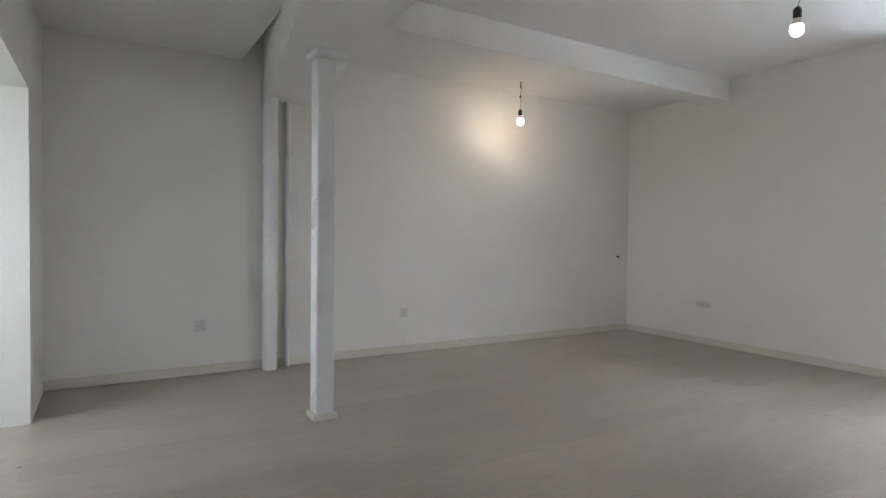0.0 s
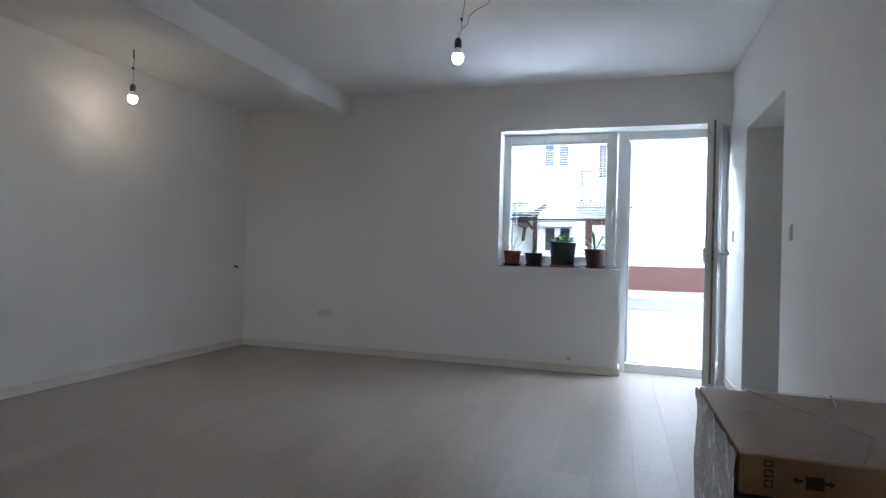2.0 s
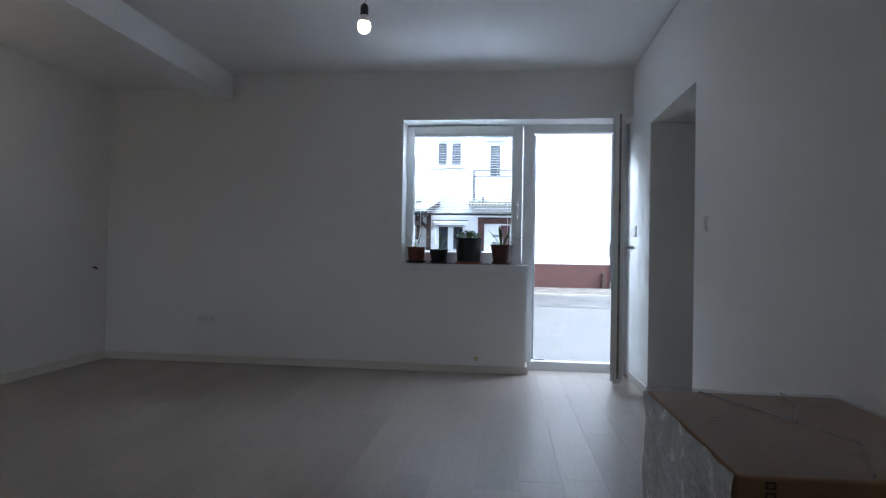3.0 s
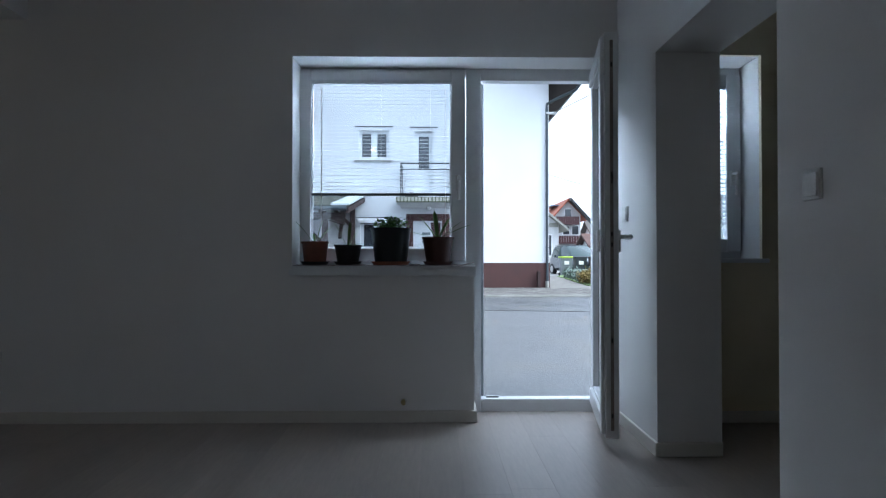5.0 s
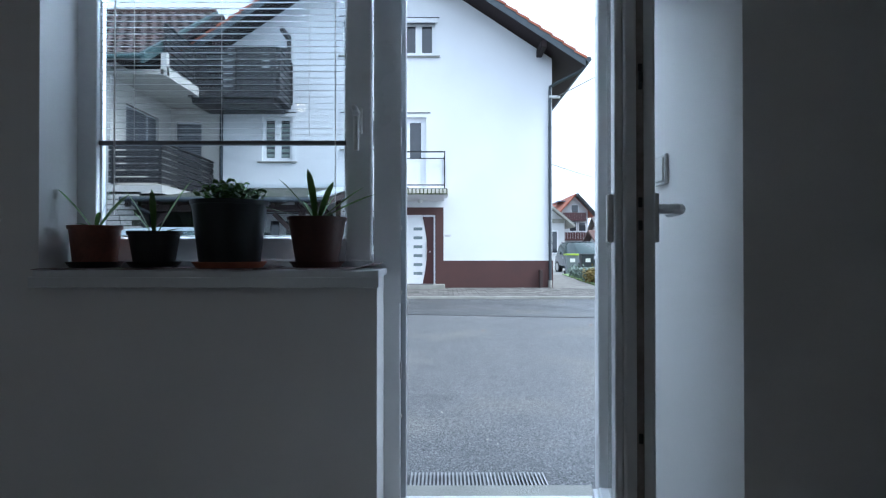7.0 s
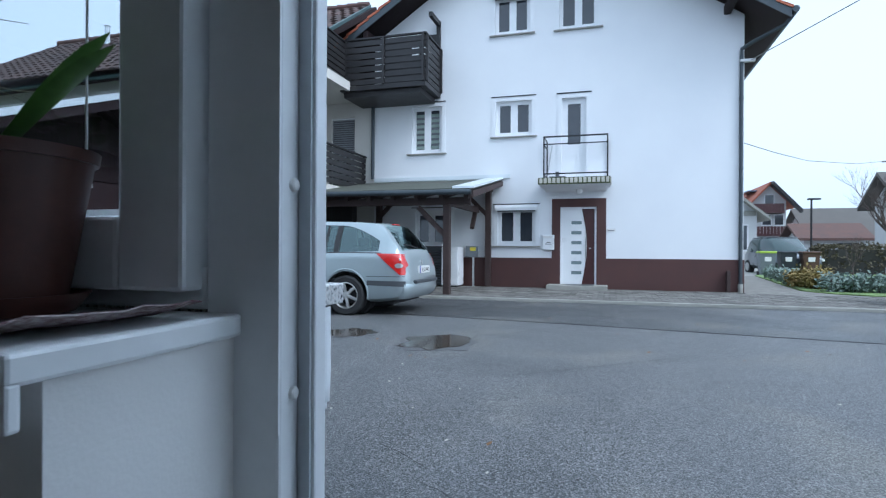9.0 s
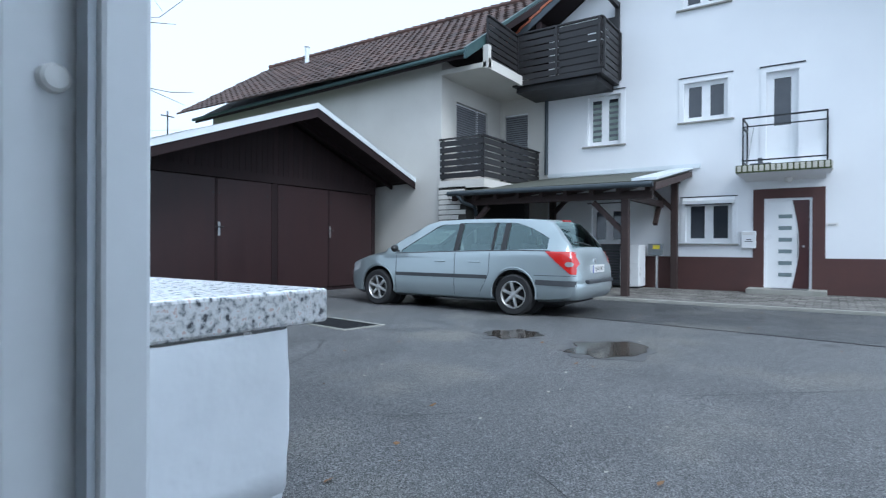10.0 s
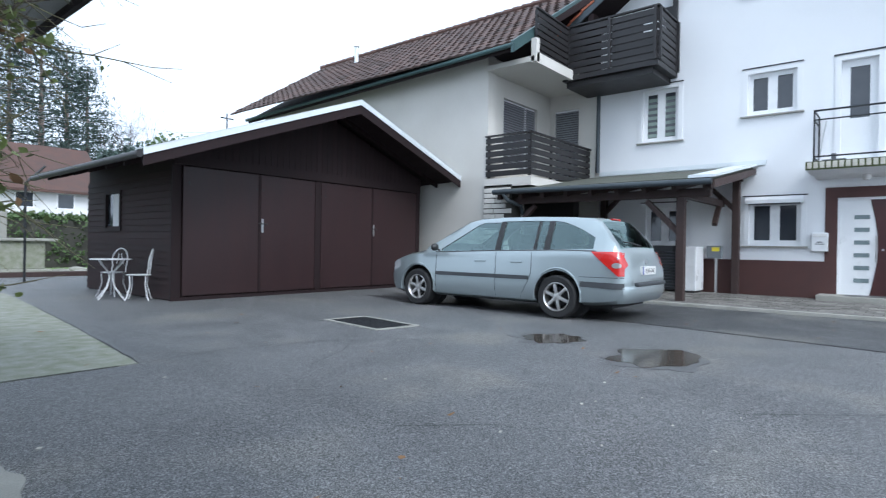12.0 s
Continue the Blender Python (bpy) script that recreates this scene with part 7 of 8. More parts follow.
def leafy(name, label, x, y, z0, rx, ry, rz, material, n, size, seed, category="shrub"):
    """A shrub: short stems and a ragged crown of many small leaves."""
    rnd = random.Random(seed)
    t = thing(name, label, category, (x, y, z0))
    bm = B()
    for k in range(7):
        a = rnd.uniform(0, 6.28)
        tube(bm, [(x, y, z0), (x + 0.4 * rx * math.cos(a), y + 0.4 * ry * math.sin(a), z0 + rz), (x + 0.7 * rx * math.cos(a), y + 0.7 * ry * math.sin(a), z0 + rz * 1.6)], [0.03, 0.02, 0.008], 5)
    part("stems", bm, twig, t)
    bm = B()
    cs = []
    for _ in range(n):
        v = Vector((rnd.gauss(0, 1), rnd.gauss(0, 1), rnd.gauss(0, 1))).normalized() * rnd.uniform(0.55, 1.0)
        k = 1 + 0.35 * noise.noise(v * 2.2 + Vector((seed, 0, 0)))
        cs.append((x + rx * v.x * k, y + ry * v.y * k, max(z0 + 0.02, z0 + rz + rz * v.z * k)))
    leaves(bm, cs, size, 3, size * 1.2, rnd)
    tagged(part("crown", bm, material, t), kind="stuff")
    return t


def conifer(x, y, z0, h, seed):
    rnd = random.Random(seed)
    t = thing("pine_tree", "tall dark pine with bare lower trunk", "tree", (x, y, z0))
    part("trunk", tubed([(x, y, z0), (x + 0.1, y, z0 + h * 0.5), (x, y, z0 + h)], [0.32, 0.22, 0.05], 8, ), bark, t, smooth=True)
    bm = B()
    cs = []
    for i in range(26):
        zz = z0 + h * (0.38 + 0.62 * i / 26)
        R = h * 0.20 * (1 - 0.75 * (i / 26)) * rnd.uniform(0.7, 1.2)
        for k in range(5):
            a = rnd.uniform(0, 6.28)
            tube(bm, [(x, y, zz), (x + R * math.cos(a), y + R * math.sin(a), zz + R * 0.15)], [0.05, 0.015], 4, False)
            for u in (0.45, 0.7, 0.9, 1.0):
                cs.append((x + R * u * math.cos(a), y + R * u * math.sin(a), zz + R * 0.15 * u))
    leaves(bm, cs, 0.24, 5, 0.42, rnd, ((-1, 0), (0, 0.22), (1, 0), (0, -0.22)))
    tagged(part("crown", bm, pine_green, t), kind="stuff")


for x, y, h, s in ((20.5, 58, 19.5, 1), (23.0, 60, 18.0, 2), (25.0, 61, 17.0, 3), (18.5, 59, 17.5, 4)):
    conifer(x, y, 0.5, h, s)
bare_tree("tall bare winter tree behind the garden", 29.0, 58, 15.0, 5, depth=4, r=0.16)
bare_tree("bare winter tree in the garden", 39.0, 66, 12.0, 6, depth=4, r=0.14)
leafy("evergreen_tree", "round evergreen tree behind the garage", 31.0, 56, 4.5, 3.4, 3.0, 3.2, shrub_green, 2400, 0.22, 9, "tree")
leafy("evergreen_tree", "dark blue-green evergreen behind the garage", 25.5, 52, 3.5, 2.6, 2.6, 2.8, pine_green, 1800, 0.20, 10, "tree")
leafy("evergreen_tree", "dark evergreen by the garden houses", 22.0, 55, 2.0, 3.0, 3.0, 2.6, pine_green, 1500, 0.22, 12, "tree")


def hedge(label, x0, x1, y0, y1, z0, z1, material, n, size, seed):
    rnd = random.Random(seed)
    t = thing("hedge", label, "hedge", ((x0 + x1) / 2, (y0 + y1) / 2, z0))
    part("core", boxed(x0 + 0.15, x1 - 0.15, y0 + 0.15, y1 - 0.15, z0 - 0.05, z1 - 0.12), joint, t)
    bm = B()
    cs = []
    for _ in range(n):
        f = rnd.random()
        x, y, z = rnd.uniform(x0, x1), rnd.uniform(y0, y1), rnd.uniform(z0, z1)
        if f < 0.4:
            y = rnd.choice((y0, y1)) + rnd.gauss(0, 0.05)
        elif f < 0.7:
            x = rnd.choice((x0, x1)) + rnd.gauss(0, 0.05)
        else:
            z = z1 + rnd.gauss(0, 0.04)
        cs.append((x, y, max(z0, z)))
    leaves(bm, cs, size, 3, size, rnd)
    tagged(part("foliage", bm, material, t), kind="stuff")


hedge("clipped brown-green garden hedge", 4.5, 14.5, 25.0, 26.2, G, 1.80, shrub_green, 3000, 0.07, 31)

# ---- garden behind the yard ----
flat("lawn", [(-10, 19.6), (15.5, 19.6), (15.5, 60), (-10, 60)], G + 0.02, 0.05, grass_green, "winter lawn behind the yard", "lawn", "structure")
bm = B()
box(bm, 5.0, 15.0, 19.3, 19.6, G - 0.05, 0.02, bevel=0.02)
setting("garden_edging", bm, beam_brown, "dark timber edging along the lawn", "edging")
well = thing("stone_well", "square grey stone well with flat rim", "well", (10.2, 20.9, G))
part("base", boxed(9.5, 10.9, 20.3, 21.65, G, 0.06, bevel=0.02), concrete, well)
part("shaft", boxed(9.6, 10.75, 20.4, 21.55, 0.06, 0.88, bevel=0.02), mossy, well)
part("rim", boxed(9.5, 11.05, 20.3, 21.65, 0.88, 0.97, bevel=0.02), concrete, well)
part("pump_post", boxed(9.55, 9.8, 20.35, 20.6, 0.97, 1.75, bevel=0.02), concrete, well)
for i, (x, y, yaw) in enumerate(((7.6, 18.9, 8), (7.75, 19.1, -4), (7.7, 18.7, 12))):
    bm = B()
    tube(bm, [(-0.8, 0, 0), (0.8, 0, 0)], 0.075, 10)
    bmesh.ops.transform(bm, matrix=pose(x, y, G + 0.075 + 0.06 * i, 0, 0, yaw), verts=bm.verts)
    solid("log", bm, bark, "weathered round log lying in the garden", "log", "garden logs", smooth=True)
for x, y, zt in ((9.4, 17.0, 2.3), (8.1, 17.3, 2.2)):
    solid("iron_pole", tubed([(x, y, G), (x, y, zt)], 0.03, 8), iron, "slim dark iron pole in the garden", "pole")
bm = B()
tube(bm, [(9.4, 17.0, 2.3), (9.8, 17.0, 2.75)], 0.03, 8)
solid("iron_pole", bm, iron, "slanting dark iron bar on a pole", "pole")
rk = random.Random(17)
for i in range(14):
    bm = B()
    c = (rk.uniform(10.9, 13.2), rk.uniform(19.9, 22.5), G + 0.06)
    bmesh.ops.create_icosphere(bm, subdivisions=2, radius=1, matrix=Matrix.Translation(c) @ Matrix.Diagonal((rk.uniform(0.12, 0.3), rk.uniform(0.12, 0.3), rk.uniform(0.06, 0.14), 1)))
    for v in bm.verts:
        v.co += v.normal * 0.03 * noise.noise(v.co * 6)
    solid("garden_stone", bm, concrete, "grey stone in the garden bed", "stone", "garden stones")


def far_house(label, x0, x1, y0, y1, zw, zr, roof, wall_m, windows, along="y", z0=G):
    """A plain house far off: walls, gable roof, windows."""
    t = thing("far_house", label, "house", ((x0 + x1) / 2, (y0 + y1) / 2, z0))
    bm = B()
    box(bm, x0, x1, y0, y1, z0 - 0.2, zw)
    if along == "y":
        prism(bm, [(x0, zw), (x1, zw), ((x0 + x1) / 2, zr - 0.1)], "y", y0, y1)
    else:
        prism(bm, [(y0, zw), (y1, zw), ((y0 + y1) / 2, zr - 0.1)], "x", x0, x1)
    part("wall", bm, wall_m, t)
    o = 0.6
    if along == "y":
        m = (x0 + x1) / 2
        k = (zr - zw) / (m - x0)
        for e in (x0 - o, x1 + o):
            bm = B()
            prism(bm, [(m, zr), (e, zw - k * o), (e, zw - k * o + 0.18), (m, zr + 0.18)], "y", y0 - o, y1 + o)
            part("roof", bm, roof, t)
    else:
        m = (y0 + y1) / 2
        k = (zr - zw) / (m - y0)
        for e in (y0 - o, y1 + o):
            bm = B()
            prism(bm, [(m, zr), (e, zw - k * o), (e, zw - k * o + 0.18), (m, zr + 0.18)], "x", x0 - o, x1 + o)
            part("roof", bm, roof, t)
    for side, u, z, w, h in windows:
        if side == "x":
            wn_ = part("window", boxed(x0 - 0.04, x0 + 0.05, u - w / 2, u + w / 2, z, z + h), upvc, t)
            part("pane", boxed(x0 - 0.05, x0 - 0.03, u - w / 2 + 0.08, u + w / 2 - 0.08, z + 0.08, z + h - 0.08), glass_dark, wn_)
        else:
            wn_ = part("window", boxed(u - w / 2, u + w / 2, y0 - 0.04, y0 + 0.05, z, z + h), upvc, t)
            part("pane", boxed(u - w / 2 + 0.08, u + w / 2 - 0.08, y0 - 0.05, y0 - 0.03, z + 0.08, z + h - 0.08), glass_dark, wn_)
    return t


far_house("white rendered house behind the garden", 6.5, 13.5, 45, 54, 5.6, 8.0, far_roof, far_white, [("y", 8.2, 1.2, 1.2, 1.4), ("y", 11.5, 1.2, 1.2, 1.4), ("y", 8.2, 3.7, 1.2, 1.3), ("y", 11.5, 3.7, 1.2, 1.3)], "x")
fh = far_house("house with red-brown roof behind the garden", 14.6, 21.0, 46, 55, 4.6, 7.8, tile_old, far_white, [("y", 16.2, 0.9, 1.2, 1.4), ("y", 18.8, 0.9, 1.6, 1.8), ("y", 16.5, 3.1, 1.1, 1.1), ("y", 18.9, 3.1, 1.1, 1.1)], "x")
part("balcony", boxed(15.2, 20.4, 44.9, 46, 2.55, 2.75), far_white, fh)
part("lower_wall", boxed(14.6, 22, 44.0, 44.3, G, 1.4), surface("red_brick_wall", (0.30, 0.12, 0.08), (0.22, 0.09, 0.06), 0.9, scale=5), fh)

# wooded slope on the horizon
bm = B()
rows = []
for i in range(61):
    a = radians(-80 + 160 * i / 60)
    r = []
    for j, (d, h) in enumerate(((90, 0), (120, 4), (160, 9), (220, 12), (300, 13))):
        k = 0.6 + 0.8 * noise.noise(Vector((i * 0.13, j * 0.5, 2)))
        side = 1.0 if a > radians(20) else 0.25
        r.append(bm.verts.new((5 + d * math.cos(a), d * math.sin(a), G + h * max(0.15, k) * side)))
    rows.append(r)
for a, b in zip(rows, rows[1:]):
    for j in range(4):
        bm.faces.new((a[j], b[j], b[j + 1], a[j + 1]))
setting("backdrop", bm, terrain, "low wooded hills on the horizon", "hills")

# ---- drive and gardens to the right of the white house ----
flat("lawn", [(19.6, -5.35), (20.0, -4.75), (20.8, -4.35), (30, -5.2), (33, -6.5), (33, -30), (19.6, -30)], G + 0.06, 0.08, grass_green, "front lawn beside the drive", "lawn", "structure")
for i in range(12):
    leafy("silver_shrub", "silvery lavender bush at the bed edge", (20.7 + 0.25 * (i % 2) if i < 6 else 23.4 + 0.9 * (i - 6)), (-4.9 - 0.26 * i if i < 6 else -4.85 - 0.09 * (i - 6)), G + 0.04, 0.28, 0.28, 0.22, silver_green, 150, 0.045, 100 + i)
leafy("amber_shrub", "low amber-leaved bush in the bed", 21.9, -4.95, G + 0.04, 0.45, 0.40, 0.26, amber_leaf, 380, 0.05, 140)
leafy("amber_shrub", "low amber-leaved bush in the bed", 22.7, -4.85, G + 0.04, 0.42, 0.40, 0.24, amber_leaf, 320, 0.05, 141)
flat("drive", [(24.0, -2.75), (45, -2.75), (45, -10.5), (30, -8.8), (25.5, -4.7)], G + 0.035, 0.06, concrete, "pale paved drive beside the house", "drive", "structure")


def wheelie_bin(x, y, body_m, lid_m, label):
    t = thing("wheelie_bin", label, "bin", (x, y, G), "rubbish bins")
    bm = B()
    loft(bm, [[(x + sx * a, y + sy * a, G + z) for sx, sy in ((-1, -1), (1, -1), (1, 1), (-1, 1))] for a, z in ((0.24, 0.06), (0.30, 0.95))])
    part("body", bm, body_m, t)
    part("lid", boxed(x - 0.33, x + 0.33, y - 0.32, y + 0.32, G + 0.95, G + 1.04, bevel=0.03), lid_m, t)
    part("label", boxed(x - 0.31, x - 0.285, y - 0.12, y + 0.12, G + 0.62, G + 0.80), plastic_white, t)
    for s in (-0.26, 0.26):
        part("wheel", tubed([(x + 0.25, y + s - 0.03, G + 0.10), (x + 0.25, y + s + 0.03, G + 0.10)], 0.10, 12), rubber, t)


wheelie_bin(31.0, -5.85, bin_grey, lime, "grey plastic wheelie bin with lime lid")
wheelie_bin(31.2, -6.65, bin_dark, bin_dark, "dark blue plastic wheelie bin")
wheelie_bin(31.0, -7.42, bin_brown, bin_brown, "brown plastic wheelie bin on the drive")


def small_car(x, y, yaw, paint, label, L=4.3, W=0.88, H=1.6):
    """A parked car seen far off or in part: body, glass, lamps, wheels."""
    t = thing("parked_car", label, "car", (x, y, G))
    m = pose(x, y, G, 0, 0, yaw)

    def add(name, bm, mt, smooth=False, parent=None):
        bmesh.ops.transform(bm, matrix=m, verts=bm.verts)
        return part(name, bm, mt, parent or t, smooth=smooth)
    prof = [(0, 0.45, 0.70, 0.5), (0.05, 0.35, 0.85, 0.72), (0.3, 0.28, 0.95, 0.82), (1.0, 0.25, 1.02, W), (2.0, 0.22, 1.0, W), (3.2, 0.25, 0.96, W), (3.9, 0.28, 0.86, 0.82), (4.2, 0.35, 0.72, 0.66), (4.3, 0.42, 0.60, 0.45)]
    bm = B()
    loft(bm, [[(w * c, s * L / 4.3, z) for c, z in ((0, zb), (0.85, zb), (1, zb + 0.15), (1, zb + (zt - zb) * 0.6), (0.96, zt - 0.04), (0.8, zt), (0, zt), (-0.8, zt), (-0.96, zt - 0.04), (-1, zb + (zt - zb) * 0.6), (-1, zb + 0.15), (-0.85, zb))] for s, zb, zt, w in prof])
    add("body", bm, paint, True)
    bm = B()
    loft(bm, [[(w * c, s * L / 4.3, z0 + (z1 - z0) * k) for c, k in ((1, 0), (0.9, 0.75), (0.75, 1), (-0.75, 1), (-0.9, 0.75), (-1, 0))] for s, z0, z1, w in ((0.15, 0.9, 1.0, 0.7), (0.6, 0.95, H - 0.06, 0.78), (1.5, 0.98, H, 0.80), (2.4, 0.95, H - 0.05, 0.79), (3.15, 0.92, 0.99, 0.74))])
    add("cabin_glass", bm, car_glass, True)
    bm = B()
    box(bm, -0.62, 0.62, 0.7 * L / 4.3, 2.3 * L / 4.3, H - 0.03, H + 0.012, bevel=0.01)
    add("roof_panel", bm, paint, True)
    for s in (0.85, 3.4):
        for sd in (-1, 1):
            bm = B()
            tube(bm, [(sd * (W - 0.2), s * L / 4.3, 0.31), (sd * (W + 0.01), s * L / 4.3, 0.31)], 0.31, 20)
            w = add("wheel", bm, rubber, True)
            bm = B()
            tube(bm, [(sd * (W + 0.005), s * L / 4.3, 0.31), (sd * (W + 0.02), s * L / 4.3, 0.31)], 0.20, 16)
            add("rim", bm, alloy, True, w)
    for sd in (-1, 1):
        bm = B()
        box(bm, sd * 0.62 - 0.16, sd * 0.62 + 0.16, 4.02 * L / 4.3, 4.16 * L / 4.3, 0.62, 0.74, bevel=0.02)
        add("headlight", bm, plate_white)
    bm = B()
    box(bm, -0.26, 0.26, L - 0.03, L + 0.01, 0.42, 0.53)
    add("number_plate", bm, plate_white)
    bm = B()
    box(bm, -0.45, 0.45, L - 0.05, L - 0.005, 0.54, 0.60)
    add("grille", bm, plastic_black)


small_car(35.5, -6.6, 100, car_grey, "grey parked suv on the neighbouring drive", 4.4, 0.90, 1.66)
small_car(17.7, -8.95, 12, car_blue, "pale blue parked car at the roadside", 4.2, 0.86, 1.5)
fh2 = far_house("grey-white house with a grey verge behind the drive", 42, 52, -7.9, 0.3, 3.2, 6.6, concrete, far_white, [("x", -7.0, 0.9, 0.9, 1.6), ("x", -3.2, 0.9, 1.2, 1.4), ("x", -6.2, 3.6, 0.5, 1.1)], "x")
part("band", boxed(41.92, 42.0, -7.85, 0.3, 3.0, 3.3), concrete, fh2)
fh3 = far_house("white house with red roof and dark wooden balconies", 60, 70, -14.1, -11.5, 5.25, 6.7, tile_red, far_white, [("x", -13.55, 3.1, 0.8, 1.0), ("x", -12.6, 3.1, 0.8, 1.0), ("x", -12.8, 4.95, 0.8, 0.9), ("x", -13.5, 0.9, 0.8, 1.1)], "x")
part("gable_face", boxed(59.96, 60.0, -11.8, -11.55, 3.4, 5.0), far_white, fh3)
for z0, z1, y0, y1 in ((4.3, 4.95, -13.7, -11.5), (2.35, 3.0, -13.9, -11.5)):
    bal_ = part("balcony", boxed(58.9, 60, y0, y1, z0 - 0.15, z0), door_red, fh3, "dark red wooden balcony")
    for k in range(10):
        yy = y0 + 0.02 + k * (y1 - y0 - 0.1) / 9
        part("baluster", boxed(58.9, 58.95, yy, yy + 0.22, z0, z1), door_red, bal_)
part("solar_panel", boxed(62, 66, -12.3, -11.5, 6.3, 6.4), solar, fh3)
bm = B()
prism(bm, [(-15.0, 4.45), (-12.8, 6.85), (-12.8, 6.55), (-15.0, 4.15)], "x", 58.6, 59.4)
part("verge", bm, wood_black, fh3)
far_house("long low barn with grey tile roof", 64, 72, -40.0, -17.2, 2.4, 4.9, far_roof, far_white, [], "y")
far_house("low shed with red-brown tile roof", 52, 56, -16.9, -13.2, 1.95, 2.85, tile_old, far_white, [("x", -14.5, 0.7, 1.0, 0.8), ("x", -16.0, 0.7, 1.4, 0.9)], "y")
far_house("grey house partly hidden by trees", 36, 39.5, -24, -12.9, 3.5, 4.7, far_roof, far_white, [("x", -15.4, 1.6, 1.0, 1.2)], "y")
up = thing("utility_pole", "thin wooden pole with a crossarm behind the house", "pole", (40.5, -14.1, G))
part("pole", tubed([(40.5, -14.1, G), (40.5, -14.1, 6.0)], 0.07, 8), twig, up)
part("crossarm", boxed(40.46, 40.54, -14.6, -13.6, 5.72, 5.80), twig, up)
hedge("bare brown winter hedge along the garden", 33.5, 34.6, -22, -8.6, G, 1.12, hedge_brown, 2600, 0.07, 41)
bare_tree("bare fruit tree beside the hedge", 33.0, -11.2, 4.9, 51, 0.4, 5, 0.11)
bare_tree("small bare shrub tree on the lawn", 26.0, -7.2, 1.6, 52, 0.1, 3, 0.03)
lp = thing("street_lamp", "slim grey street lamp with flat head", "lamp", (45, -11.6, G))
part("pole", tubed([(45, -11.6, G), (45, -11.6, 4.15)], 0.06, 8), iron, lp)
part("head", boxed(44.85, 45.15, -12.1, -11.4, 4.12, 4.22, bevel=0.02), iron, lp)
# overhead wires
for pts in ([(19.6, -2.85, 5.5), (17.5, -5.5, 6.5), (14, -9.8, 8.6)], [(19.75, -2.7, 3.56), (22.5, -4.1, 3.70), (26, -5.9, 3.93), (33, -9.75, 4.70), (40.5, -14.1, 5.8), (60, -25, 8.0)], [(10, 30, 6.2), (24, 40, 8.6), (36, 48, 11.6)]):
    fine_pts = []
    for a, b in zip(pts, pts[1:]):
        for k in range(8):
            fine_pts.append(Vector(a).lerp(Vector(b), k / 8))
    fine_pts.append(Vector(pts[-1]))
    solid("overhead_wire", tubed(fine_pts, 0.012, 5), cable_grey, "thin overhead wire between the houses", "wire")
ap = thing("roof_aerial", "thin aerial pole behind the garage roof", "aerial", (30, 42, 5))
part("pole", tubed([(27.5, 40, G), (27.5, 40, 10.6)], 0.05, 6), iron, ap)
part("crossbar", boxed(27.0, 28.0, 39.97, 40.03, 10.2, 10.28), iron, ap)
# small litter on the asphalt
rl = random.Random(77)
bm = B()
for k in range(60):
    c = Vector((rl.uniform(6.2, 15.5), rl.uniform(-3, 8), G + 0.006))
    s = rl.uniform(0.012, 0.04)
    a = rl.uniform(0, 6.28)
    bm.faces.new([bm.verts.new(c + Vector((s * math.cos(a + b), s * 0.5 * math.sin(a + b), 0.008 * (b > 3)))) for b in (0, 1.3, 2.6, 3.9, 5.2)])
solid("scattered_leaves", bm, dead_leaf, "few scattered leaves and bits on the asphalt", "leaves", kind="stuff")

bm = B()
for k in range(150):
    c = Vector((rl.uniform(6.0, 13.0), rl.uniform(-3.5, 8.5), G + 0.005))
    s = rl.uniform(0.005, 0.018)
    a = rl.uniform(0, 6.28)
    bm.faces.new([bm.verts.new(c + Vector((s * math.cos(a + b), s * 0.7 * math.sin(a + b), 0.004 * (b > 3)))) for b in (0, 1.3, 2.6, 3.9, 5.2)])
solid("stone_chips", bm, stone_white, "pale stone chips scattered on the asphalt", "stone chips", kind="stuff")

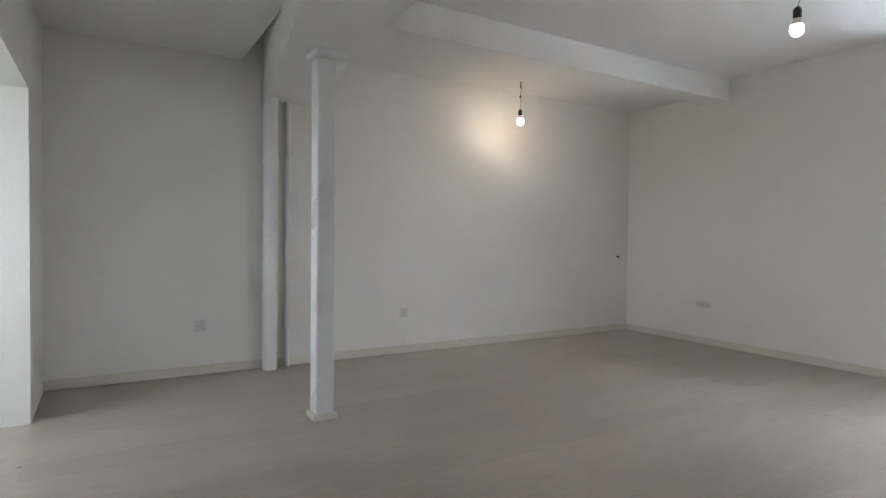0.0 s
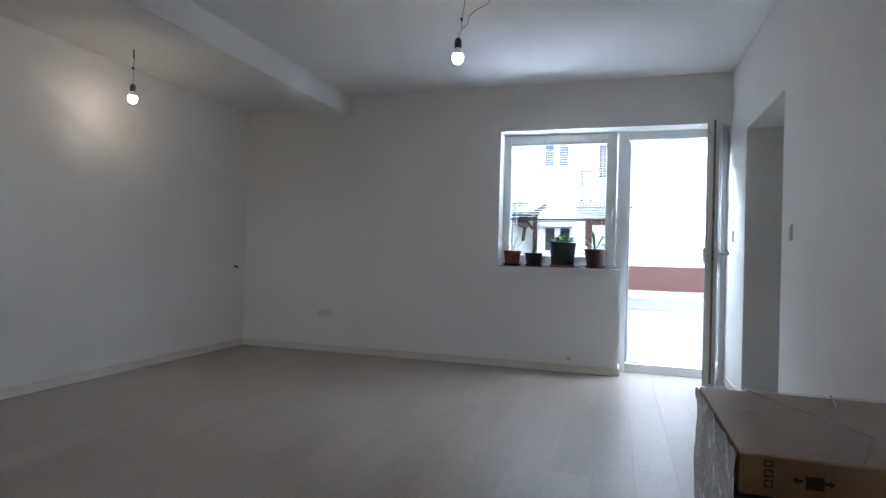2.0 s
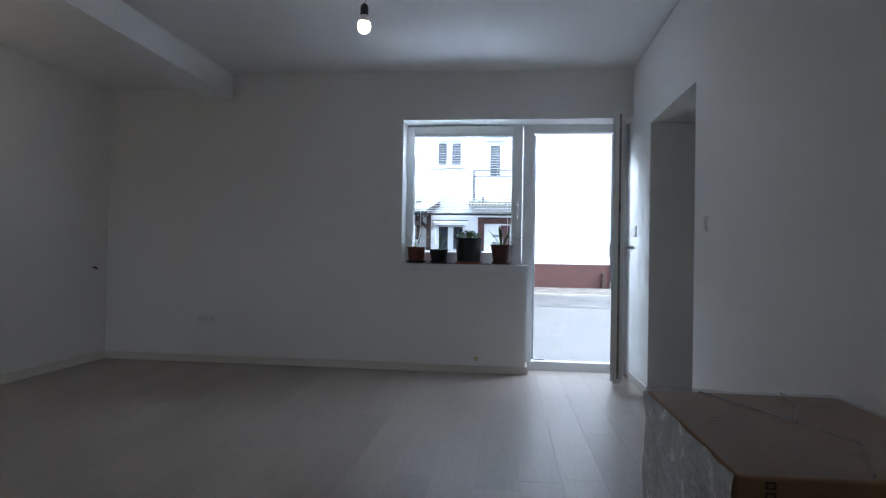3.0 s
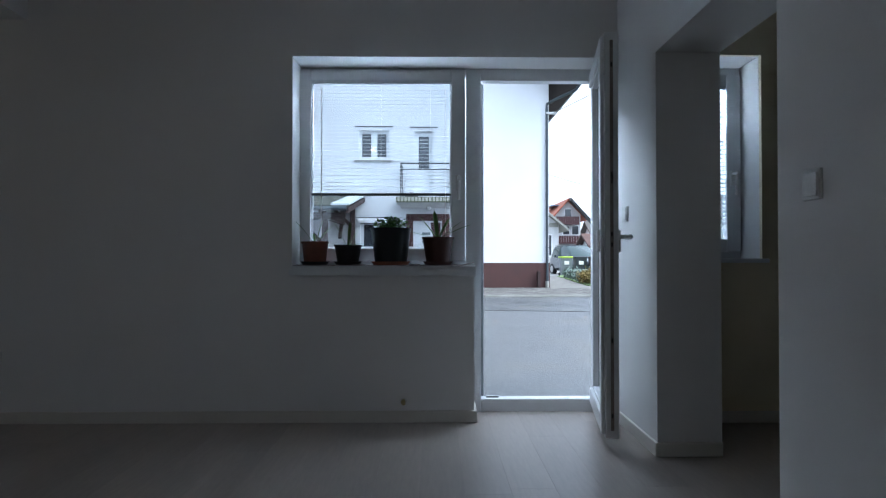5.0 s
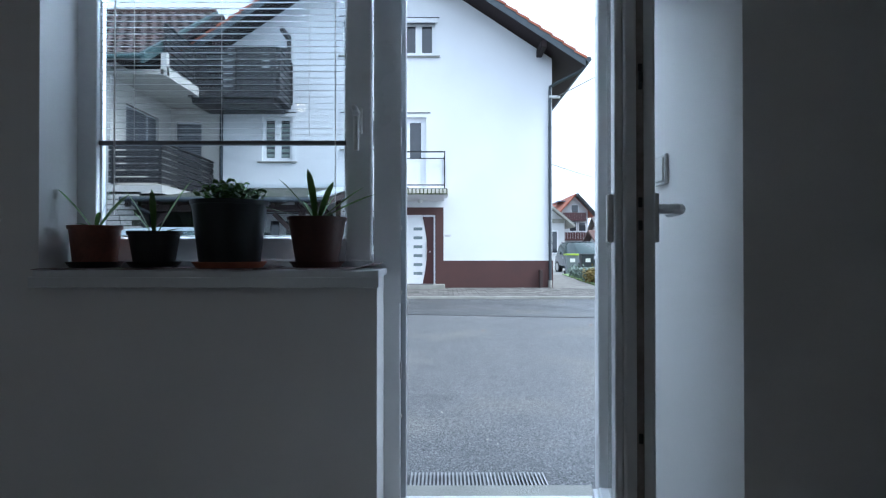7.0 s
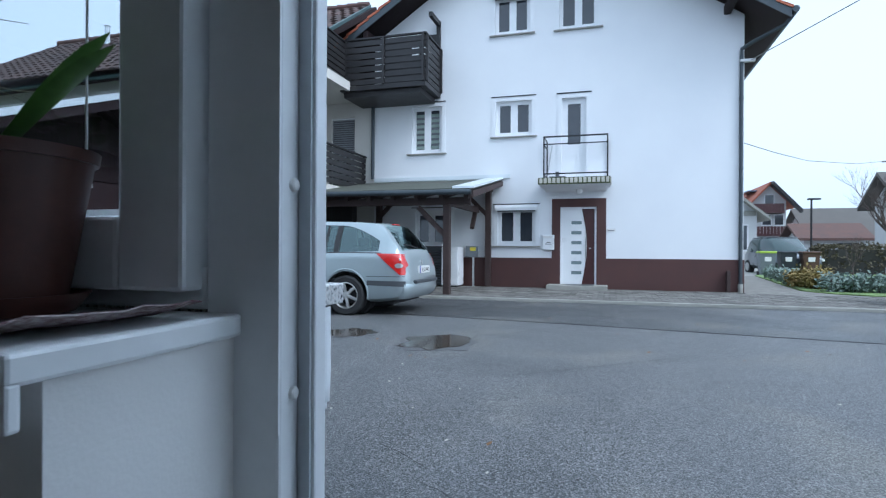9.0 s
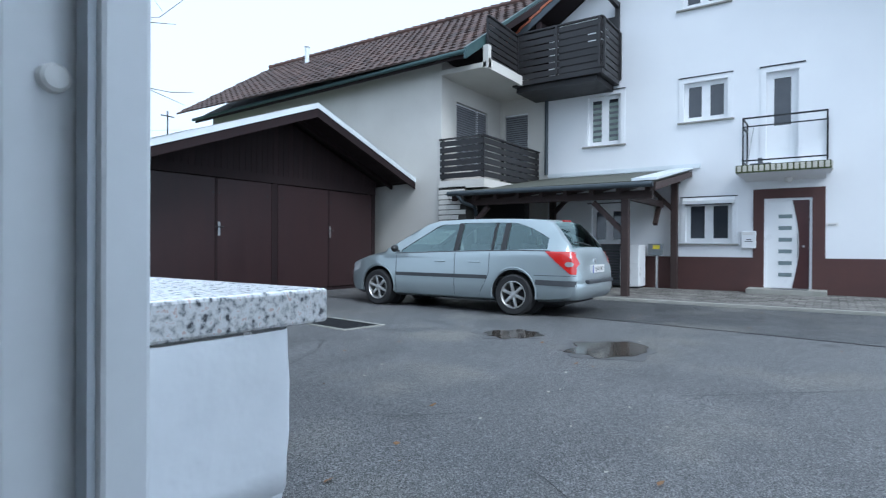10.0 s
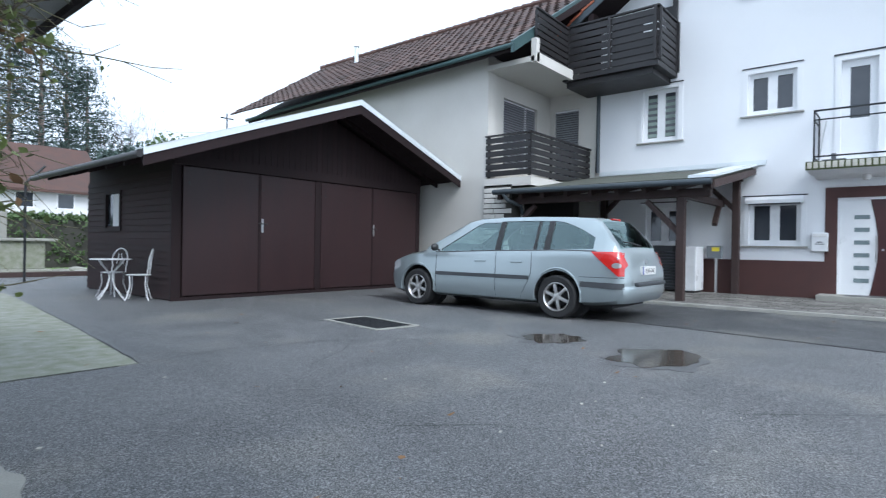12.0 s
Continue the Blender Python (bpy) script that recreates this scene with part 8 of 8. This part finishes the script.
# ---- pavers, nearest first ----
PAVW, PAVL = 0.20, 0.25
pav_near, pav_far = [], []
i = 0
x = PX + 0.105
while x < 19.6:
    y = -13.9 + (0.125 if i % 2 else 0)
    while y < 8.7:
        ok = y > -2.7 or x < 19.2 - 0 * y
        if ok and not (x > 19.05 and 0.35 < y < 1.95):
            (pav_near if x < 17.2 and -3.0 < y < 4.2 and len(pav_near) < 290 else pav_far).append((x, y))
        y += PAVL
    x += PAVW
    i += 1
bm = B()
box(bm, 0.010, PAVW - 0.010, 0.010, PAVL - 0.010, G + 0.01, G + 0.056)
me = finish(bm, "paver", paver)
pavement_ob = bpy.data.objects["pavement"]
pr = random.Random(6)
for x, y in pav_near:
    p = new("paver", me)
    p.location = (x, y, pr.uniform(-0.002, 0.003))
    p.parent = pavement_ob
verts, faces = [], []
for x, y in pav_far:
    b0 = len(verts)
    z = G + 0.056 + pr.uniform(-0.002, 0.003)
    a0, a1, c0, c1 = x + 0.010, x + PAVW - 0.010, y + 0.010, y + PAVL - 0.010
    verts += [(a0, c0, z), (a1, c0, z), (a1, c1, z), (a0, c1, z), (a0, c0, z - 0.02), (a1, c0, z - 0.02), (a1, c1, z - 0.02), (a0, c1, z - 0.02)]
    faces += [(b0, b0 + 1, b0 + 2, b0 + 3), (b0, b0 + 4, b0 + 5, b0 + 1), (b0 + 1, b0 + 5, b0 + 6, b0 + 2), (b0 + 2, b0 + 6, b0 + 7, b0 + 3), (b0 + 3, b0 + 7, b0 + 4, b0)]
me = bpy.data.meshes.new("paver_field")
me.from_pydata(verts, [], faces)
me.materials.append(paver_island)
pf = new("paver_field", me)
pf.parent = pavement_ob
tagged(pf, kind="stuff")

# ---- vinyl planks, nearest the walk ----
rnd = random.Random(11)
PW, PL = 0.184, 1.22
plank_mesh = {}
row = 0
y = RY + 0.002
while y < LY - 0.02:
    x = -0.44 - rnd.uniform(0, PL)
    y1 = min(y + PW, LY)
    while x < 5.03:
        a, b = max(x, -0.44), min(x + PL, WX if y1 > 0.72 or y < -0.06 else 5.01)
        if b - a > 0.03:
            key = (round(b - a, 3), round(y1 - y, 3))
            if key not in plank_mesh:
                bm = B()
                box(bm, 0.0003, key[0] - 0.0003, 0.0003, key[1] - 0.0003, -0.004, 0.0)
                plank_mesh[key] = finish(bm, "plank", vinyl)
            p = new("plank", plank_mesh[key])
            p.location = (a, y, 0.0)
            p.parent = floor
        x += PL
    y += PW
